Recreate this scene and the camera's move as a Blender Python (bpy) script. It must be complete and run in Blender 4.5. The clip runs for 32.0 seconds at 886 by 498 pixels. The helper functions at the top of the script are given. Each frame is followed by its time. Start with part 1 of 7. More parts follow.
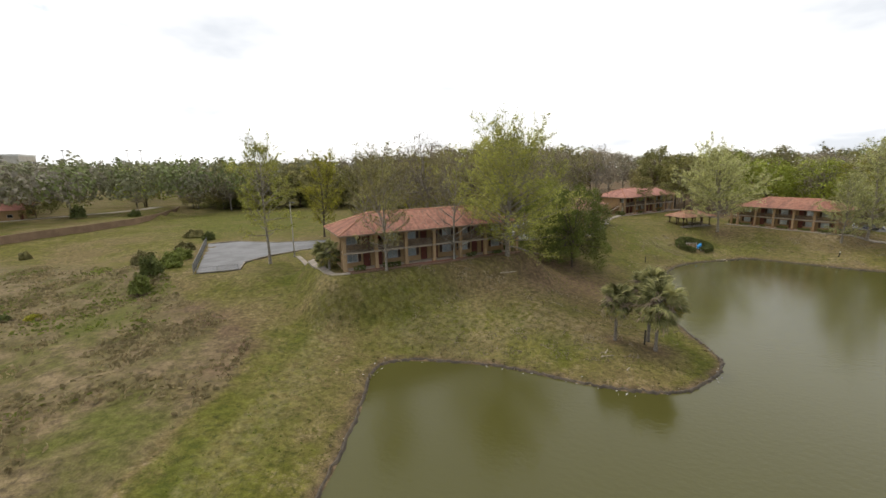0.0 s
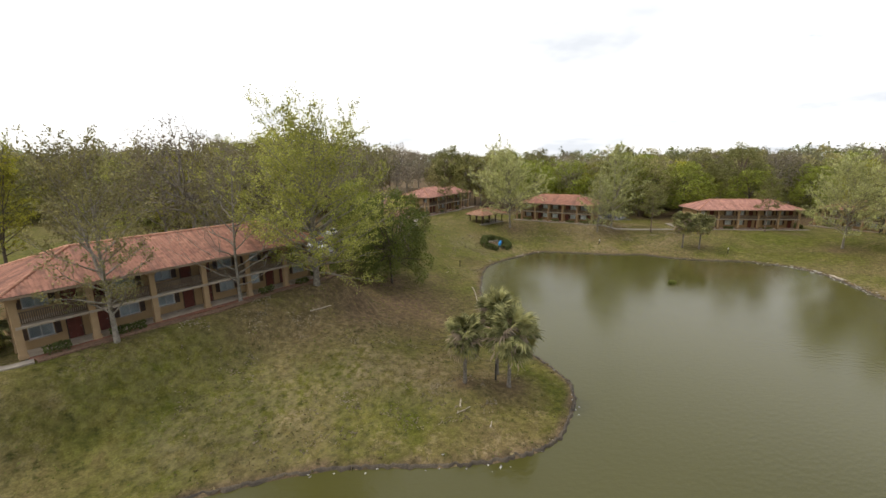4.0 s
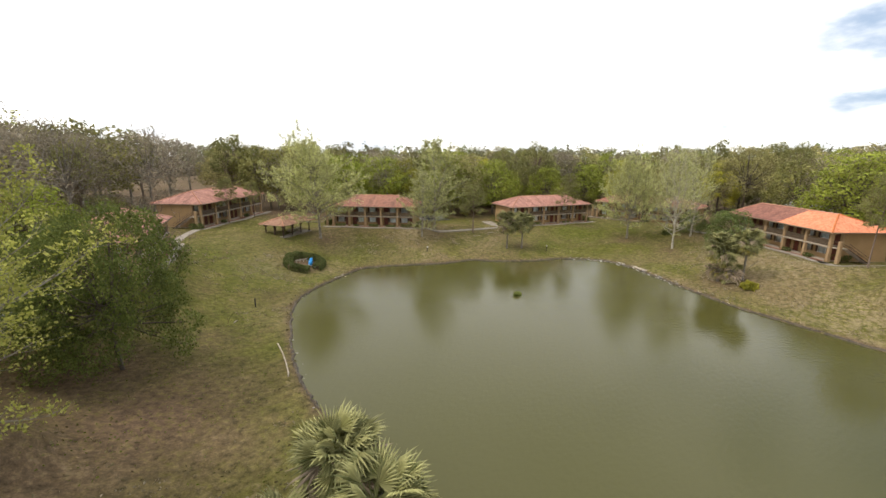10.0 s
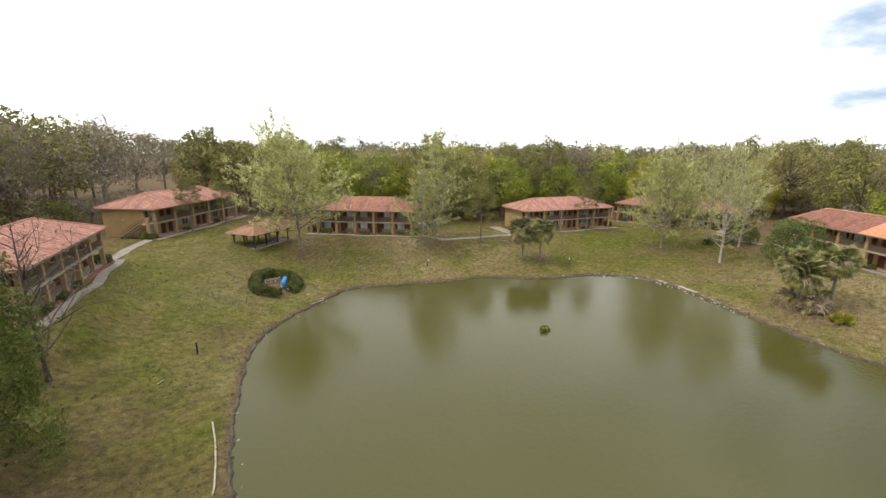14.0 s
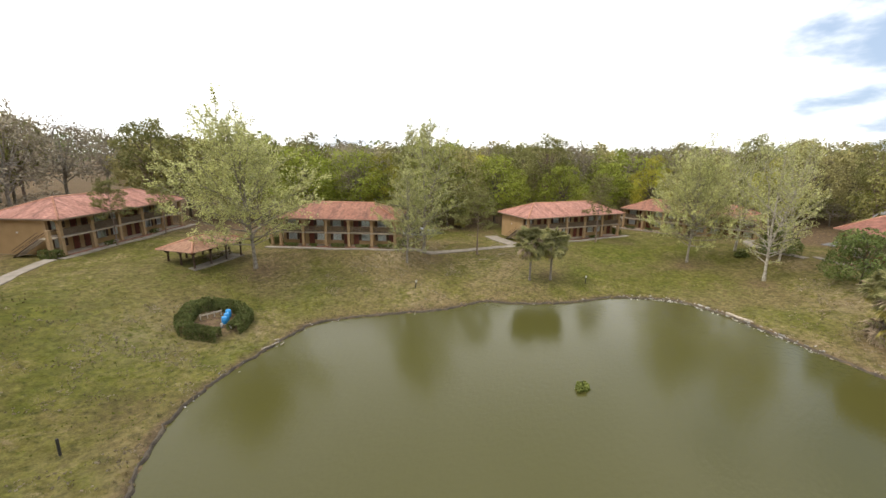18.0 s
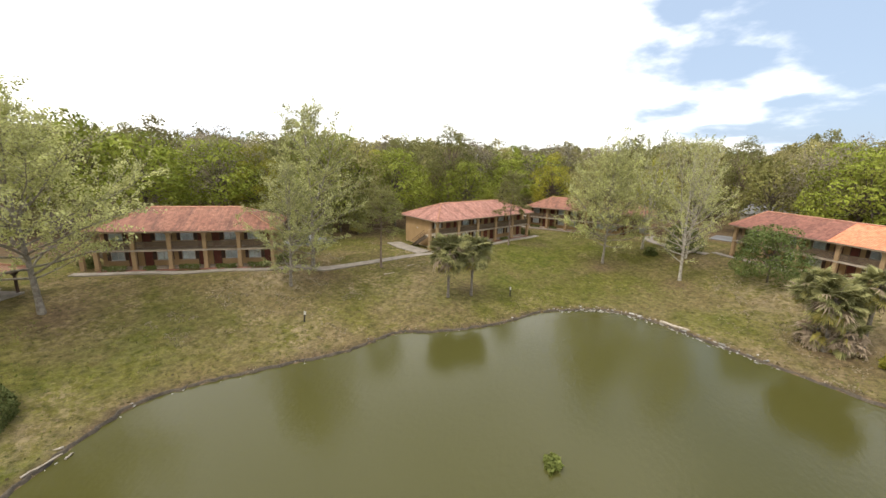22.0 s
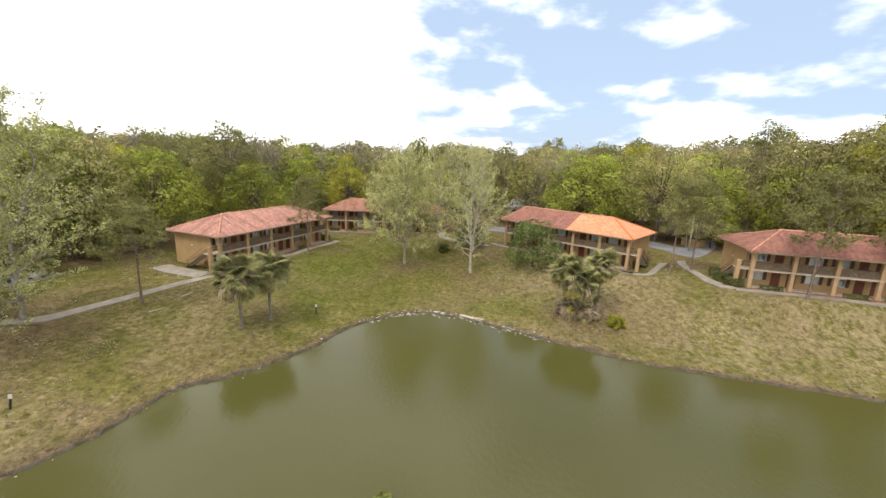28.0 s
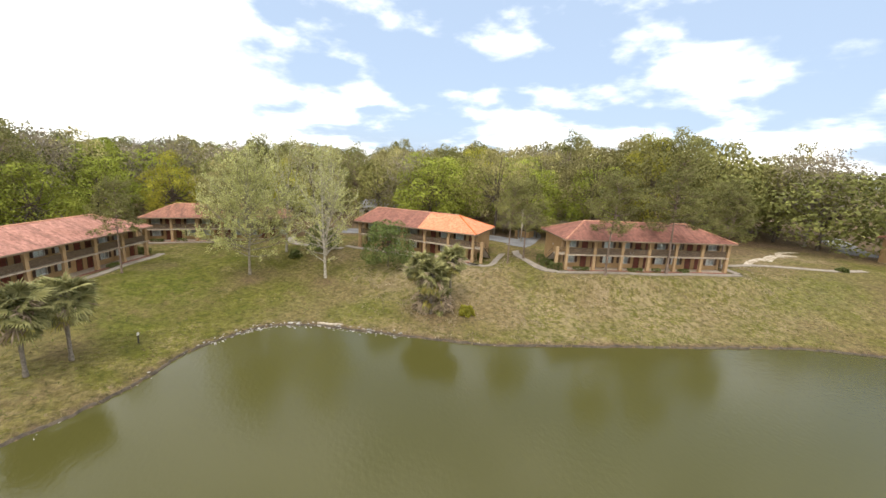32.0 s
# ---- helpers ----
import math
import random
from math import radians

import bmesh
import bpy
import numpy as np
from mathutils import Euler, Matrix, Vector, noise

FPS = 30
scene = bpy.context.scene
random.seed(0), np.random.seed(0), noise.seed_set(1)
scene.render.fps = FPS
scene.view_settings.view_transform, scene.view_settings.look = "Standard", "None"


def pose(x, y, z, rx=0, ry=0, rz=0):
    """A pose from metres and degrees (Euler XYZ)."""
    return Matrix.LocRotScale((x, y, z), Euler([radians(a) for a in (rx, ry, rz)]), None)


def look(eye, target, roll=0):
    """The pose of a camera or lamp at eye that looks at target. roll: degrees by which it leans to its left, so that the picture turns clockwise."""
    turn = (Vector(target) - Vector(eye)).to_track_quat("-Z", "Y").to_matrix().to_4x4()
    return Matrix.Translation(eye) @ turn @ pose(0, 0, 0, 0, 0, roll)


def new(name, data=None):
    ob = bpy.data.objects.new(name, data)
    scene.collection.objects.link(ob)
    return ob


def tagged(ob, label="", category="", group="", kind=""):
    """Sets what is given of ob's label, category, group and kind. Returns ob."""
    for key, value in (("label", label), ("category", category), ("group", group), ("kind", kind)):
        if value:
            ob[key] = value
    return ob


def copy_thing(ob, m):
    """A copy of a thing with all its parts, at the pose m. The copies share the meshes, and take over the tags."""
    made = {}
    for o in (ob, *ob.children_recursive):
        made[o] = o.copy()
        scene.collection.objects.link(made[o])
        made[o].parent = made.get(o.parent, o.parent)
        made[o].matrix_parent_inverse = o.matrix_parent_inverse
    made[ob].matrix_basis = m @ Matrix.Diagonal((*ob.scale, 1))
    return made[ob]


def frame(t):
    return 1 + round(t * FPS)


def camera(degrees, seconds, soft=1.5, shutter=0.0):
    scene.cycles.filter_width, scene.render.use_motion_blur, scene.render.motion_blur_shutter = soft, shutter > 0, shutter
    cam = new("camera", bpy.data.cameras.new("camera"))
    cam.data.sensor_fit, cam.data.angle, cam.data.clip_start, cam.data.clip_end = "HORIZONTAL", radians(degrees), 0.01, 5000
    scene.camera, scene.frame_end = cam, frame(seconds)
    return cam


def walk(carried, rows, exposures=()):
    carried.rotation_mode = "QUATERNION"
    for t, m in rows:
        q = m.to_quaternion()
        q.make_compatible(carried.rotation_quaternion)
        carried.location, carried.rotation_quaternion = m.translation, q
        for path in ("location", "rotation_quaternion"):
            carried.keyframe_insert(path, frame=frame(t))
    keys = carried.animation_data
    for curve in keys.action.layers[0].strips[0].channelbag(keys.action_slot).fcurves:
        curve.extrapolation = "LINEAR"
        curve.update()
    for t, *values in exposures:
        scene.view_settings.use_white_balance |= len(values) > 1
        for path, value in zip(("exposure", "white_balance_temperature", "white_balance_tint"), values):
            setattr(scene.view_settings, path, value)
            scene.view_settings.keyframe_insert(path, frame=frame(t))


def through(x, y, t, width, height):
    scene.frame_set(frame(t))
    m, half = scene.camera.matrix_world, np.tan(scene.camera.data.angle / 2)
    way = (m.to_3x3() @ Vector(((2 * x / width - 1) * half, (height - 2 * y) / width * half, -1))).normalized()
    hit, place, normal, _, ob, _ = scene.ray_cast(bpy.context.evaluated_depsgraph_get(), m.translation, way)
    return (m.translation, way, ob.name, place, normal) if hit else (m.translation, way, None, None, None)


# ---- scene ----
cam = camera(95.1, 32.0)
PATH = [
    (0, (5.09, -3.70, 21.71), (3.189, 5.927, 19.784), -1.33),
    (0.5, (4.64, -2.08, 21.60), (3.229, 7.635, 19.682), -1.39),
    (1, (4.18, -0.43, 21.65), (3.300, 9.344, 19.719), -1.38),
    (1.5, (3.78, 1.29, 21.83), (3.463, 11.091, 19.874), -1.29),
    (2, (3.49, 3.09, 22.07), (3.797, 12.887, 20.080), -1.21),
    (2.5, (3.36, 4.98, 22.31), (4.361, 14.719, 20.275), -1.08),
    (3, (3.34, 6.92, 22.49), (4.998, 16.566, 20.447), -1.17),
    (3.5, (3.35, 8.82, 22.65), (5.660, 18.326, 20.562), -0.87),
    (5.5, (4.30, 16.13, 22.51), (8.734, 24.830, 20.373), -0.38),
    (6, (4.76, 17.92, 22.44), (9.677, 26.352, 20.281), -0.21),
    (6.5, (5.30, 19.67, 22.38), (10.729, 27.788, 20.213), -0.11),
    (7, (5.96, 21.40, 22.36), (11.904, 29.143, 20.185), -0.00),
    (7.5, (6.73, 23.11, 22.34), (13.202, 30.405, 20.134), 0.10),
    (8, (7.61, 24.73, 22.31), (14.387, 31.734, 20.096), 0.19),
    (8.5, (8.54, 26.20, 22.28), (15.416, 33.121, 20.068), 0.21),
    (9, (9.52, 27.62, 22.29), (16.416, 34.510, 20.045), 0.22),
    (9.5, (10.56, 29.04, 22.29), (17.455, 35.942, 20.079), 0.27),
    (10, (11.66, 30.42, 22.29), (18.538, 37.335, 20.071), 0.41),
    (10.5, (12.80, 31.76, 22.28), (19.680, 38.660, 20.057), 0.34),
    (11, (13.96, 33.13, 22.26), (20.834, 40.046, 20.047), 0.42),
    (11.5, (15.16, 34.63, 22.22), (22.028, 41.551, 19.995), 0.50),
    (12, (16.39, 36.23, 22.15), (23.275, 43.130, 19.921), 0.64),
    (12.5, (17.70, 37.77, 22.09), (24.591, 44.663, 19.858), 0.65),
    (13, (19.07, 39.23, 22.06), (25.970, 46.112, 19.805), 0.62),
    (13.5, (20.49, 40.66, 22.04), (27.390, 47.538, 19.775), 0.58),
    (14, (21.89, 42.12, 22.00), (28.781, 48.996, 19.717), 0.53),
    (14.5, (23.19, 43.62, 21.91), (30.116, 50.463, 19.627), 0.54),
    (16.5, (27.84, 49.40, 21.16), (34.708, 56.327, 18.947), 0.61),
    (17, (29.00, 50.86, 21.11), (35.911, 57.738, 18.894), 0.68),
    (17.5, (30.14, 52.38, 21.09), (37.211, 59.091, 18.863), 0.74),
    (18, (31.30, 53.89, 21.04), (38.524, 60.430, 18.809), 0.84),
    (18.5, (32.48, 55.35, 20.96), (39.866, 61.698, 18.700), 0.96),
    (19, (33.70, 56.74, 20.84), (41.296, 62.848, 18.593), 1.08),
    (19.5, (34.99, 58.08, 20.70), (42.770, 63.945, 18.453), 1.21),
    (20, (36.35, 59.38, 20.59), (44.348, 64.944, 18.331), 1.29),
    (20.5, (37.72, 60.63, 20.47), (45.933, 65.865, 18.215), 1.39),
    (21, (38.98, 61.76, 20.36), (47.363, 66.727, 18.106), 1.45),
    (21.5, (40.06, 62.71, 20.27), (48.602, 67.389, 18.022), 1.62),
    (22, (40.93, 63.47, 20.22), (49.646, 67.843, 17.984), 1.70),
    (22.5, (41.65, 64.08, 20.22), (50.526, 68.105, 17.988), 1.80),
    (23, (42.19, 64.55, 20.26), (51.222, 68.209, 18.040), 1.89),
    (23.5, (42.54, 64.84, 20.35), (51.714, 68.143, 18.139), 1.98),
    (24, (42.75, 64.97, 20.47), (52.045, 67.947, 18.272), 2.01),
    (24.5, (42.92, 64.95, 20.60), (52.310, 67.591, 18.409), 2.01),
    (25, (43.09, 64.83, 20.71), (52.589, 67.070, 18.528), 2.00),
    (25.5, (43.28, 64.71, 20.82), (52.870, 66.516, 18.636), 2.11),
    (27.5, (43.79, 64.52, 21.42), (53.548, 64.694, 19.241), 2.26),
    (28, (43.88, 64.48, 21.68), (53.640, 64.204, 19.499), 2.33),
    (28.5, (43.96, 64.45, 21.92), (53.687, 63.734, 19.717), 2.38),
    (29, (44.00, 64.45, 22.07), (53.691, 63.265, 19.896), 2.53),
    (29.5, (44.02, 64.45, 22.17), (53.642, 62.812, 20.013), 2.57),
    (30, (43.99, 64.43, 22.24), (53.538, 62.371, 20.102), 2.72),
    (30.5, (43.92, 64.40, 22.27), (53.370, 61.928, 20.148), 2.80),
    (31, (43.80, 64.39, 22.26), (53.146, 61.522, 20.155), 2.87),
    (31.5, (43.66, 64.43, 22.19), (52.875, 61.132, 20.127), 2.84),
    (32, (43.55, 64.47, 22.12), (52.609, 60.761, 20.075), 2.89),
]
walk(cam, [(t, look(eye, target, roll)) for t, eye, target, roll in PATH], [(0, -0.53), (3, -0.52), (6, -0.39), (9, -0.26), (14, -0.19), (20, -0.11), (25, -0.05), (32, 0.02)])

# ---------------------------------------------------------------- daylight
SUN_EL, SUN_AZ = radians(58), radians(-50)      # azimuth from +y towards +x
world = bpy.data.worlds.new("sky")
scene.world = world
world.use_nodes = True


def node(tree, kind, **values):
    n = tree.nodes.new(kind)
    for key, value in values.items():
        if key in n.inputs:
            n.inputs[key].default_value = value
    return n


def link(tree, a, b):
    tree.links.new(a, b)


def make_sky():
    t = world.node_tree
    t.nodes.clear()
    out = t.nodes.new("ShaderNodeOutputWorld")
    back = t.nodes.new("ShaderNodeBackground")
    back.inputs["Strength"].default_value = 0.125
    sky = t.nodes.new("ShaderNodeTexSky")
    sky.sky_type = "NISHITA"
    sky.sun_disc = False
    sky.sun_elevation = SUN_EL
    sky.sun_rotation = SUN_AZ
    sky.air_density, sky.dust_density, sky.ozone_density = 1.0, 1.5, 1.0
    # cloud layer: a veil towards the sun, breaking up into heaps on the far side
    co = t.nodes.new("ShaderNodeTexCoord")
    sep = t.nodes.new("ShaderNodeSeparateXYZ")
    link(t, co.outputs["Generated"], sep.inputs[0])
    lift = t.nodes.new("ShaderNodeMath")
    lift.operation = "ADD"
    lift.inputs[1].default_value = 0.16
    link(t, sep.outputs["Z"], lift.inputs[0])
    comb = t.nodes.new("ShaderNodeCombineXYZ")
    for axis in "XY":
        d = t.nodes.new("ShaderNodeMath")
        d.operation = "DIVIDE"
        link(t, sep.outputs[axis], d.inputs[0])
        link(t, lift.outputs[0], d.inputs[1])
        link(t, d.outputs[0], comb.inputs[axis])
    sheet = node(t, "ShaderNodeTexNoise", Scale=1.7, Detail=7.0, Roughness=0.52)
    link(t, comb.outputs[0], sheet.inputs["Vector"])
    # heaps with level bases, low over the horizon
    squash = t.nodes.new("ShaderNodeMapping")
    squash.inputs["Scale"].default_value = (5.2, 5.2, 12.0)
    squash.inputs["Location"].default_value = (0.4, 1.3, 0.2)
    link(t, co.outputs["Generated"], squash.inputs[0])
    heaps = node(t, "ShaderNodeTexNoise", Scale=1.0, Detail=6.0, Roughness=0.5)
    link(t, squash.outputs[0], heaps.inputs["Vector"])
    puffs = t.nodes.new("ShaderNodeMixRGB")
    puffs.inputs[0].default_value = 0.66
    link(t, sheet.outputs["Fac"], puffs.inputs[1])
    link(t, heaps.outputs["Fac"], puffs.inputs[2])
    # more white close to the horizon
    low = t.nodes.new("ShaderNodeMapRange")
    low.inputs["From Min"].default_value, low.inputs["From Max"].default_value = 0.0, 0.22
    low.inputs["To Min"].default_value, low.inputs["To Max"].default_value = 0.10, 0.0
    link(t, sep.outputs["Z"], low.inputs["Value"])
    veil = node(t, "ShaderNodeTexNoise", Scale=0.8, Detail=5.0, Roughness=0.5)
    link(t, comb.outputs[0], veil.inputs["Vector"])
    # share of cloud: full to the north and west, broken to the south-east
    side = t.nodes.new("ShaderNodeVectorMath")
    side.operation = "DOT_PRODUCT"
    side.inputs[1].default_value = (-0.62, 0.78, 0.0)
    link(t, co.outputs["Generated"], side.inputs[0])
    cover = t.nodes.new("ShaderNodeMapRange")
    cover.inputs["From Min"].default_value, cover.inputs["From Max"].default_value = -0.80, -0.10
    cover.inputs["To Min"].default_value, cover.inputs["To Max"].default_value = -0.035, 0.21
    link(t, side.outputs["Value"], cover.inputs["Value"])
    total = t.nodes.new("ShaderNodeMath")
    total.operation = "ADD"
    link(t, puffs.outputs[0], total.inputs[0])
    link(t, cover.outputs[0], total.inputs[1])
    more = t.nodes.new("ShaderNodeMath")
    more.operation = "ADD"
    link(t, total.outputs[0], more.inputs[0])
    link(t, low.outputs[0], more.inputs[1])
    soft = t.nodes.new("ShaderNodeMapRange")
    soft.interpolation_type = "SMOOTHSTEP"
    soft.inputs["From Min"].default_value, soft.inputs["From Max"].default_value = 0.46, 0.63
    link(t, more.outputs[0], soft.inputs["Value"])
    tone = t.nodes.new("ShaderNodeMixRGB")
    tone.inputs[1].default_value = (9.8, 10.2, 10.8, 1)
    tone.inputs[2].default_value = (16.0, 15.8, 15.5, 1)
    deck = t.nodes.new("ShaderNodeMapRange")
    deck.inputs["From Min"].default_value, deck.inputs["From Max"].default_value = 0.33, 0.50
    link(t, veil.outputs["Fac"], deck.inputs["Value"])
    link(t, deck.outputs[0], tone.inputs[0])
    mix = t.nodes.new("ShaderNodeMixRGB")
    link(t, soft.outputs[0], mix.inputs[0])
    haze = t.nodes.new("ShaderNodeMixRGB")
    haze.inputs[0].default_value = 0.72
    haze.inputs[2].default_value = (5.5, 6.9, 9.0, 1)
    link(t, sky.outputs[0], haze.inputs[1])
    link(t, haze.outputs[0], mix.inputs[1])
    link(t, tone.outputs[0], mix.inputs[2])
    link(t, mix.outputs[0], back.inputs["Color"])
    link(t, back.outputs[0], out.inputs["Surface"])


make_sky()
sun = new("sun", bpy.data.lights.new("sun", "SUN"))
sun.data.energy, sun.data.angle, sun.data.color = 2.0, radians(9), (1.0, 0.95, 0.87)
sun.matrix_world = look((0, 0, 0), (-math.sin(SUN_AZ) * math.cos(SUN_EL), -math.cos(SUN_AZ) * math.cos(SUN_EL), -math.sin(SUN_EL)))
sun.location = (0, 0, 90)

# ---------------------------------------------------------------- materials
def material(name, base, alt=None, rough=0.8, scale=3.0, mix=(0.4, 0.62), bump=0.0, bump_scale=40.0, metal=0.0, fine=0.25,
             spec=0.4, per_object=0.0, stretch=(1, 1, 1)):
    """A worn surface: two tones in patches, fine grain on top, relief from the grain."""
    m = bpy.data.materials.new(name)
    m.use_nodes = True
    t = m.node_tree
    b = t.nodes["Principled BSDF"]
    b.inputs["Roughness"].default_value = rough
    b.inputs["Metallic"].default_value = metal
    b.inputs["Specular IOR Level"].default_value = spec
    co = t.nodes.new("ShaderNodeTexCoord")
    mp = t.nodes.new("ShaderNodeMapping")
    mp.inputs["Scale"].default_value = stretch
    link(t, co.outputs["Object"], mp.inputs[0])
    big = node(t, "ShaderNodeTexNoise", Scale=scale, Detail=5.0, Roughness=0.6)
    link(t, mp.outputs[0], big.inputs["Vector"])
    ramp = t.nodes.new("ShaderNodeMapRange")
    ramp.inputs["From Min"].default_value, ramp.inputs["From Max"].default_value = mix
    link(t, big.outputs["Fac"], ramp.inputs["Value"])
    two = t.nodes.new("ShaderNodeMixRGB")
    two.inputs[1].default_value = (*base, 1)
    two.inputs[2].default_value = (*(alt or [c * 0.7 for c in base]), 1)
    link(t, ramp.outputs[0], two.inputs[0])
    small = node(t, "ShaderNodeTexNoise", Scale=bump_scale, Detail=3.0, Roughness=0.7)
    link(t, mp.outputs[0], small.inputs["Vector"])
    grain = t.nodes.new("ShaderNodeMapRange")
    grain.inputs["From Min"].default_value, grain.inputs["From Max"].default_value = 0.3, 0.7
    grain.inputs["To Min"].default_value, grain.inputs["To Max"].default_value = 1 - fine, 1 + fine
    link(t, small.outputs["Fac"], grain.inputs["Value"])
    mul = t.nodes.new("ShaderNodeVectorMath")
    mul.operation = "SCALE"
    link(t, two.outputs[0], mul.inputs[0])
    link(t, grain.outputs[0], mul.inputs["Scale"])
    last = mul.outputs[0]
    if per_object:
        info = t.nodes.new("ShaderNodeObjectInfo")
        rr = t.nodes.new("ShaderNodeMapRange")
        rr.inputs["To Min"].default_value, rr.inputs["To Max"].default_value = 1 - per_object, 1 + per_object
        link(t, info.outputs["Random"], rr.inputs["Value"])
        m2 = t.nodes.new("ShaderNodeVectorMath")
        m2.operation = "SCALE"
        link(t, last, m2.inputs[0])
        link(t, rr.outputs[0], m2.inputs["Scale"])
        last = m2.outputs[0]
    link(t, last, b.inputs["Base Color"])
    if bump:
        bp = t.nodes.new("ShaderNodeBump")
        bp.inputs["Strength"].default_value, bp.inputs["Distance"].default_value = bump, 0.03
        link(t, small.outputs["Fac"], bp.inputs["Height"])
        link(t, bp.outputs[0], b.inputs["Normal"])
    return m


def leaf_material(name, base, alt, spread=0.35, hue_object=0.15, through=0.35, rough=0.68):
    """Leaves: every clump a little different, light shining through."""
    m = bpy.data.materials.new(name)
    m.use_nodes = True
    t = m.node_tree
    b = t.nodes["Principled BSDF"]
    b.inputs["Roughness"].default_value = rough
    b.inputs["Specular IOR Level"].default_value = 0.12
    geo = t.nodes.new("ShaderNodeNewGeometry")
    two = t.nodes.new("ShaderNodeMixRGB")
    two.inputs[1].default_value = (*base, 1)
    two.inputs[2].default_value = (*alt, 1)
    link(t, geo.outputs["Random Per Island"], two.inputs[0])
    co = t.nodes.new("ShaderNodeTexCoord")
    patch = node(t, "ShaderNodeTexNoise", Scale=0.45, Detail=2.0)
    link(t, co.outputs["Object"], patch.inputs["Vector"])
    pr = t.nodes.new("ShaderNodeMapRange")
    pr.inputs["From Min"].default_value, pr.inputs["From Max"].default_value = 0.3, 0.7
    pr.inputs["To Min"].default_value, pr.inputs["To Max"].default_value = 1 - spread, 1 + spread
    link(t, patch.outputs["Fac"], pr.inputs["Value"])
    info = t.nodes.new("ShaderNodeObjectInfo")
    rr = t.nodes.new("ShaderNodeMapRange")
    rr.inputs["To Min"].default_value, rr.inputs["To Max"].default_value = 1 - hue_object, 1 + hue_object
    link(t, info.outputs["Random"], rr.inputs["Value"])
    both = t.nodes.new("ShaderNodeMath")
    both.operation = "MULTIPLY"
    link(t, pr.outputs[0], both.inputs[0])
    link(t, rr.outputs[0], both.inputs[1])
    mul = t.nodes.new("ShaderNodeVectorMath")
    mul.operation = "SCALE"
    link(t, two.outputs[0], mul.inputs[0])
    link(t, both.outputs[0], mul.inputs["Scale"])
    link(t, mul.outputs[0], b.inputs["Base Color"])
    tr = t.nodes.new("ShaderNodeBsdfTranslucent")
    link(t, mul.outputs[0], tr.inputs["Color"])
    ms = t.nodes.new("ShaderNodeMixShader")
    ms.inputs[0].default_value = through
    link(t, b.outputs[0], ms.inputs[1])
    link(t, tr.outputs[0], ms.inputs[2])
    link(t, ms.outputs[0], t.nodes["Material Output"].inputs["Surface"])
    return m


STUCCO = material("tan_stucco", (0.42, 0.275, 0.135), (0.35, 0.225, 0.105), 0.9, 0.5, (0.35, 0.7), 0.3, 60, fine=0.08)
COLUMN = material("column_stucco", (0.42, 0.285, 0.155), (0.35, 0.23, 0.12), 0.9, 0.8, (0.35, 0.7), 0.3, 60, fine=0.08)
SLAB = material("balcony_concrete", (0.46, 0.38, 0.29), (0.36, 0.29, 0.22), 0.9, 1.0, fine=0.1)
SOFFIT = material("soffit_board", (0.30, 0.22, 0.15), (0.25, 0.18, 0.12), 0.85, 1.0)
BROWN = material("dark_brown_wood", (0.085, 0.050, 0.034), (0.06, 0.036, 0.025), 0.7, 2.0, fine=0.2)
RAIL = material("brown_balcony_rail", (0.15, 0.108, 0.072), (0.115, 0.08, 0.052), 0.75, 2.0, fine=0.15)
DOOR = material("door_paint", (0.16, 0.043, 0.026), (0.12, 0.033, 0.02), 0.55, 1.5, fine=0.1)
WHITE = material("white_trim", (0.72, 0.70, 0.66), (0.62, 0.60, 0.56), 0.6, 2.0, fine=0.05)
CURTAIN = material("window_blind", (0.80, 0.79, 0.77), (0.62, 0.61, 0.60), 0.8, 0.6, (0.45, 0.55), fine=0.08, per_object=0.35)
METAL = material("grey_metal", (0.32, 0.32, 0.31), (0.22, 0.22, 0.22), 0.45, 3.0, metal=0.7)
FOUND = material("inner_floor", (0.10, 0.085, 0.07), None, 0.9)
WALK = material("walk_concrete", (0.315, 0.272, 0.222), (0.23, 0.195, 0.158), 0.92, 0.7, bump=0.2, bump_scale=30, fine=0.1)
ASPHALT = material("worn_asphalt", (0.20, 0.197, 0.198), (0.145, 0.142, 0.142), 0.93, 0.25, bump=0.25, bump_scale=25, fine=0.12)
MULCH = material("leaf_litter", (0.22, 0.135, 0.085), (0.15, 0.09, 0.06), 0.95, 2.5, bump=0.8, bump_scale=9, fine=0.35)
BARK_PALE = material("pale_bark", (0.30, 0.265, 0.215), (0.19, 0.16, 0.125), 0.9, 2.5, (0.42, 0.58), 0.5, 14, fine=0.2)
BARK_WHITE = material("white_sycamore_bark", (0.46, 0.42, 0.35), (0.28, 0.24, 0.19), 0.9, 2.0, (0.42, 0.58), 0.4, 14, fine=0.15)
BARK_DARK = material("dark_bark", (0.12, 0.095, 0.07), (0.08, 0.062, 0.045), 0.95, 3.0, bump=0.7, bump_scale=10, fine=0.3)
BARK_PINE = material("pine_bark", (0.23, 0.17, 0.13), (0.15, 0.105, 0.08), 0.95, 3.0, bump=0.7, bump_scale=8, fine=0.3)
BARK_PALM = material("palm_bark", (0.23, 0.20, 0.165), (0.15, 0.13, 0.105), 0.95, 4.0, bump=0.8, bump_scale=9, fine=0.3)
STONE = material("pale_rubble", (0.42, 0.40, 0.355), (0.22, 0.205, 0.18), 0.9, 3.0, fine=0.2, per_object=0.5)
DEADWOOD = material("bleached_wood", (0.50, 0.43, 0.34), (0.34, 0.28, 0.21), 0.9, 3.0, fine=0.2)
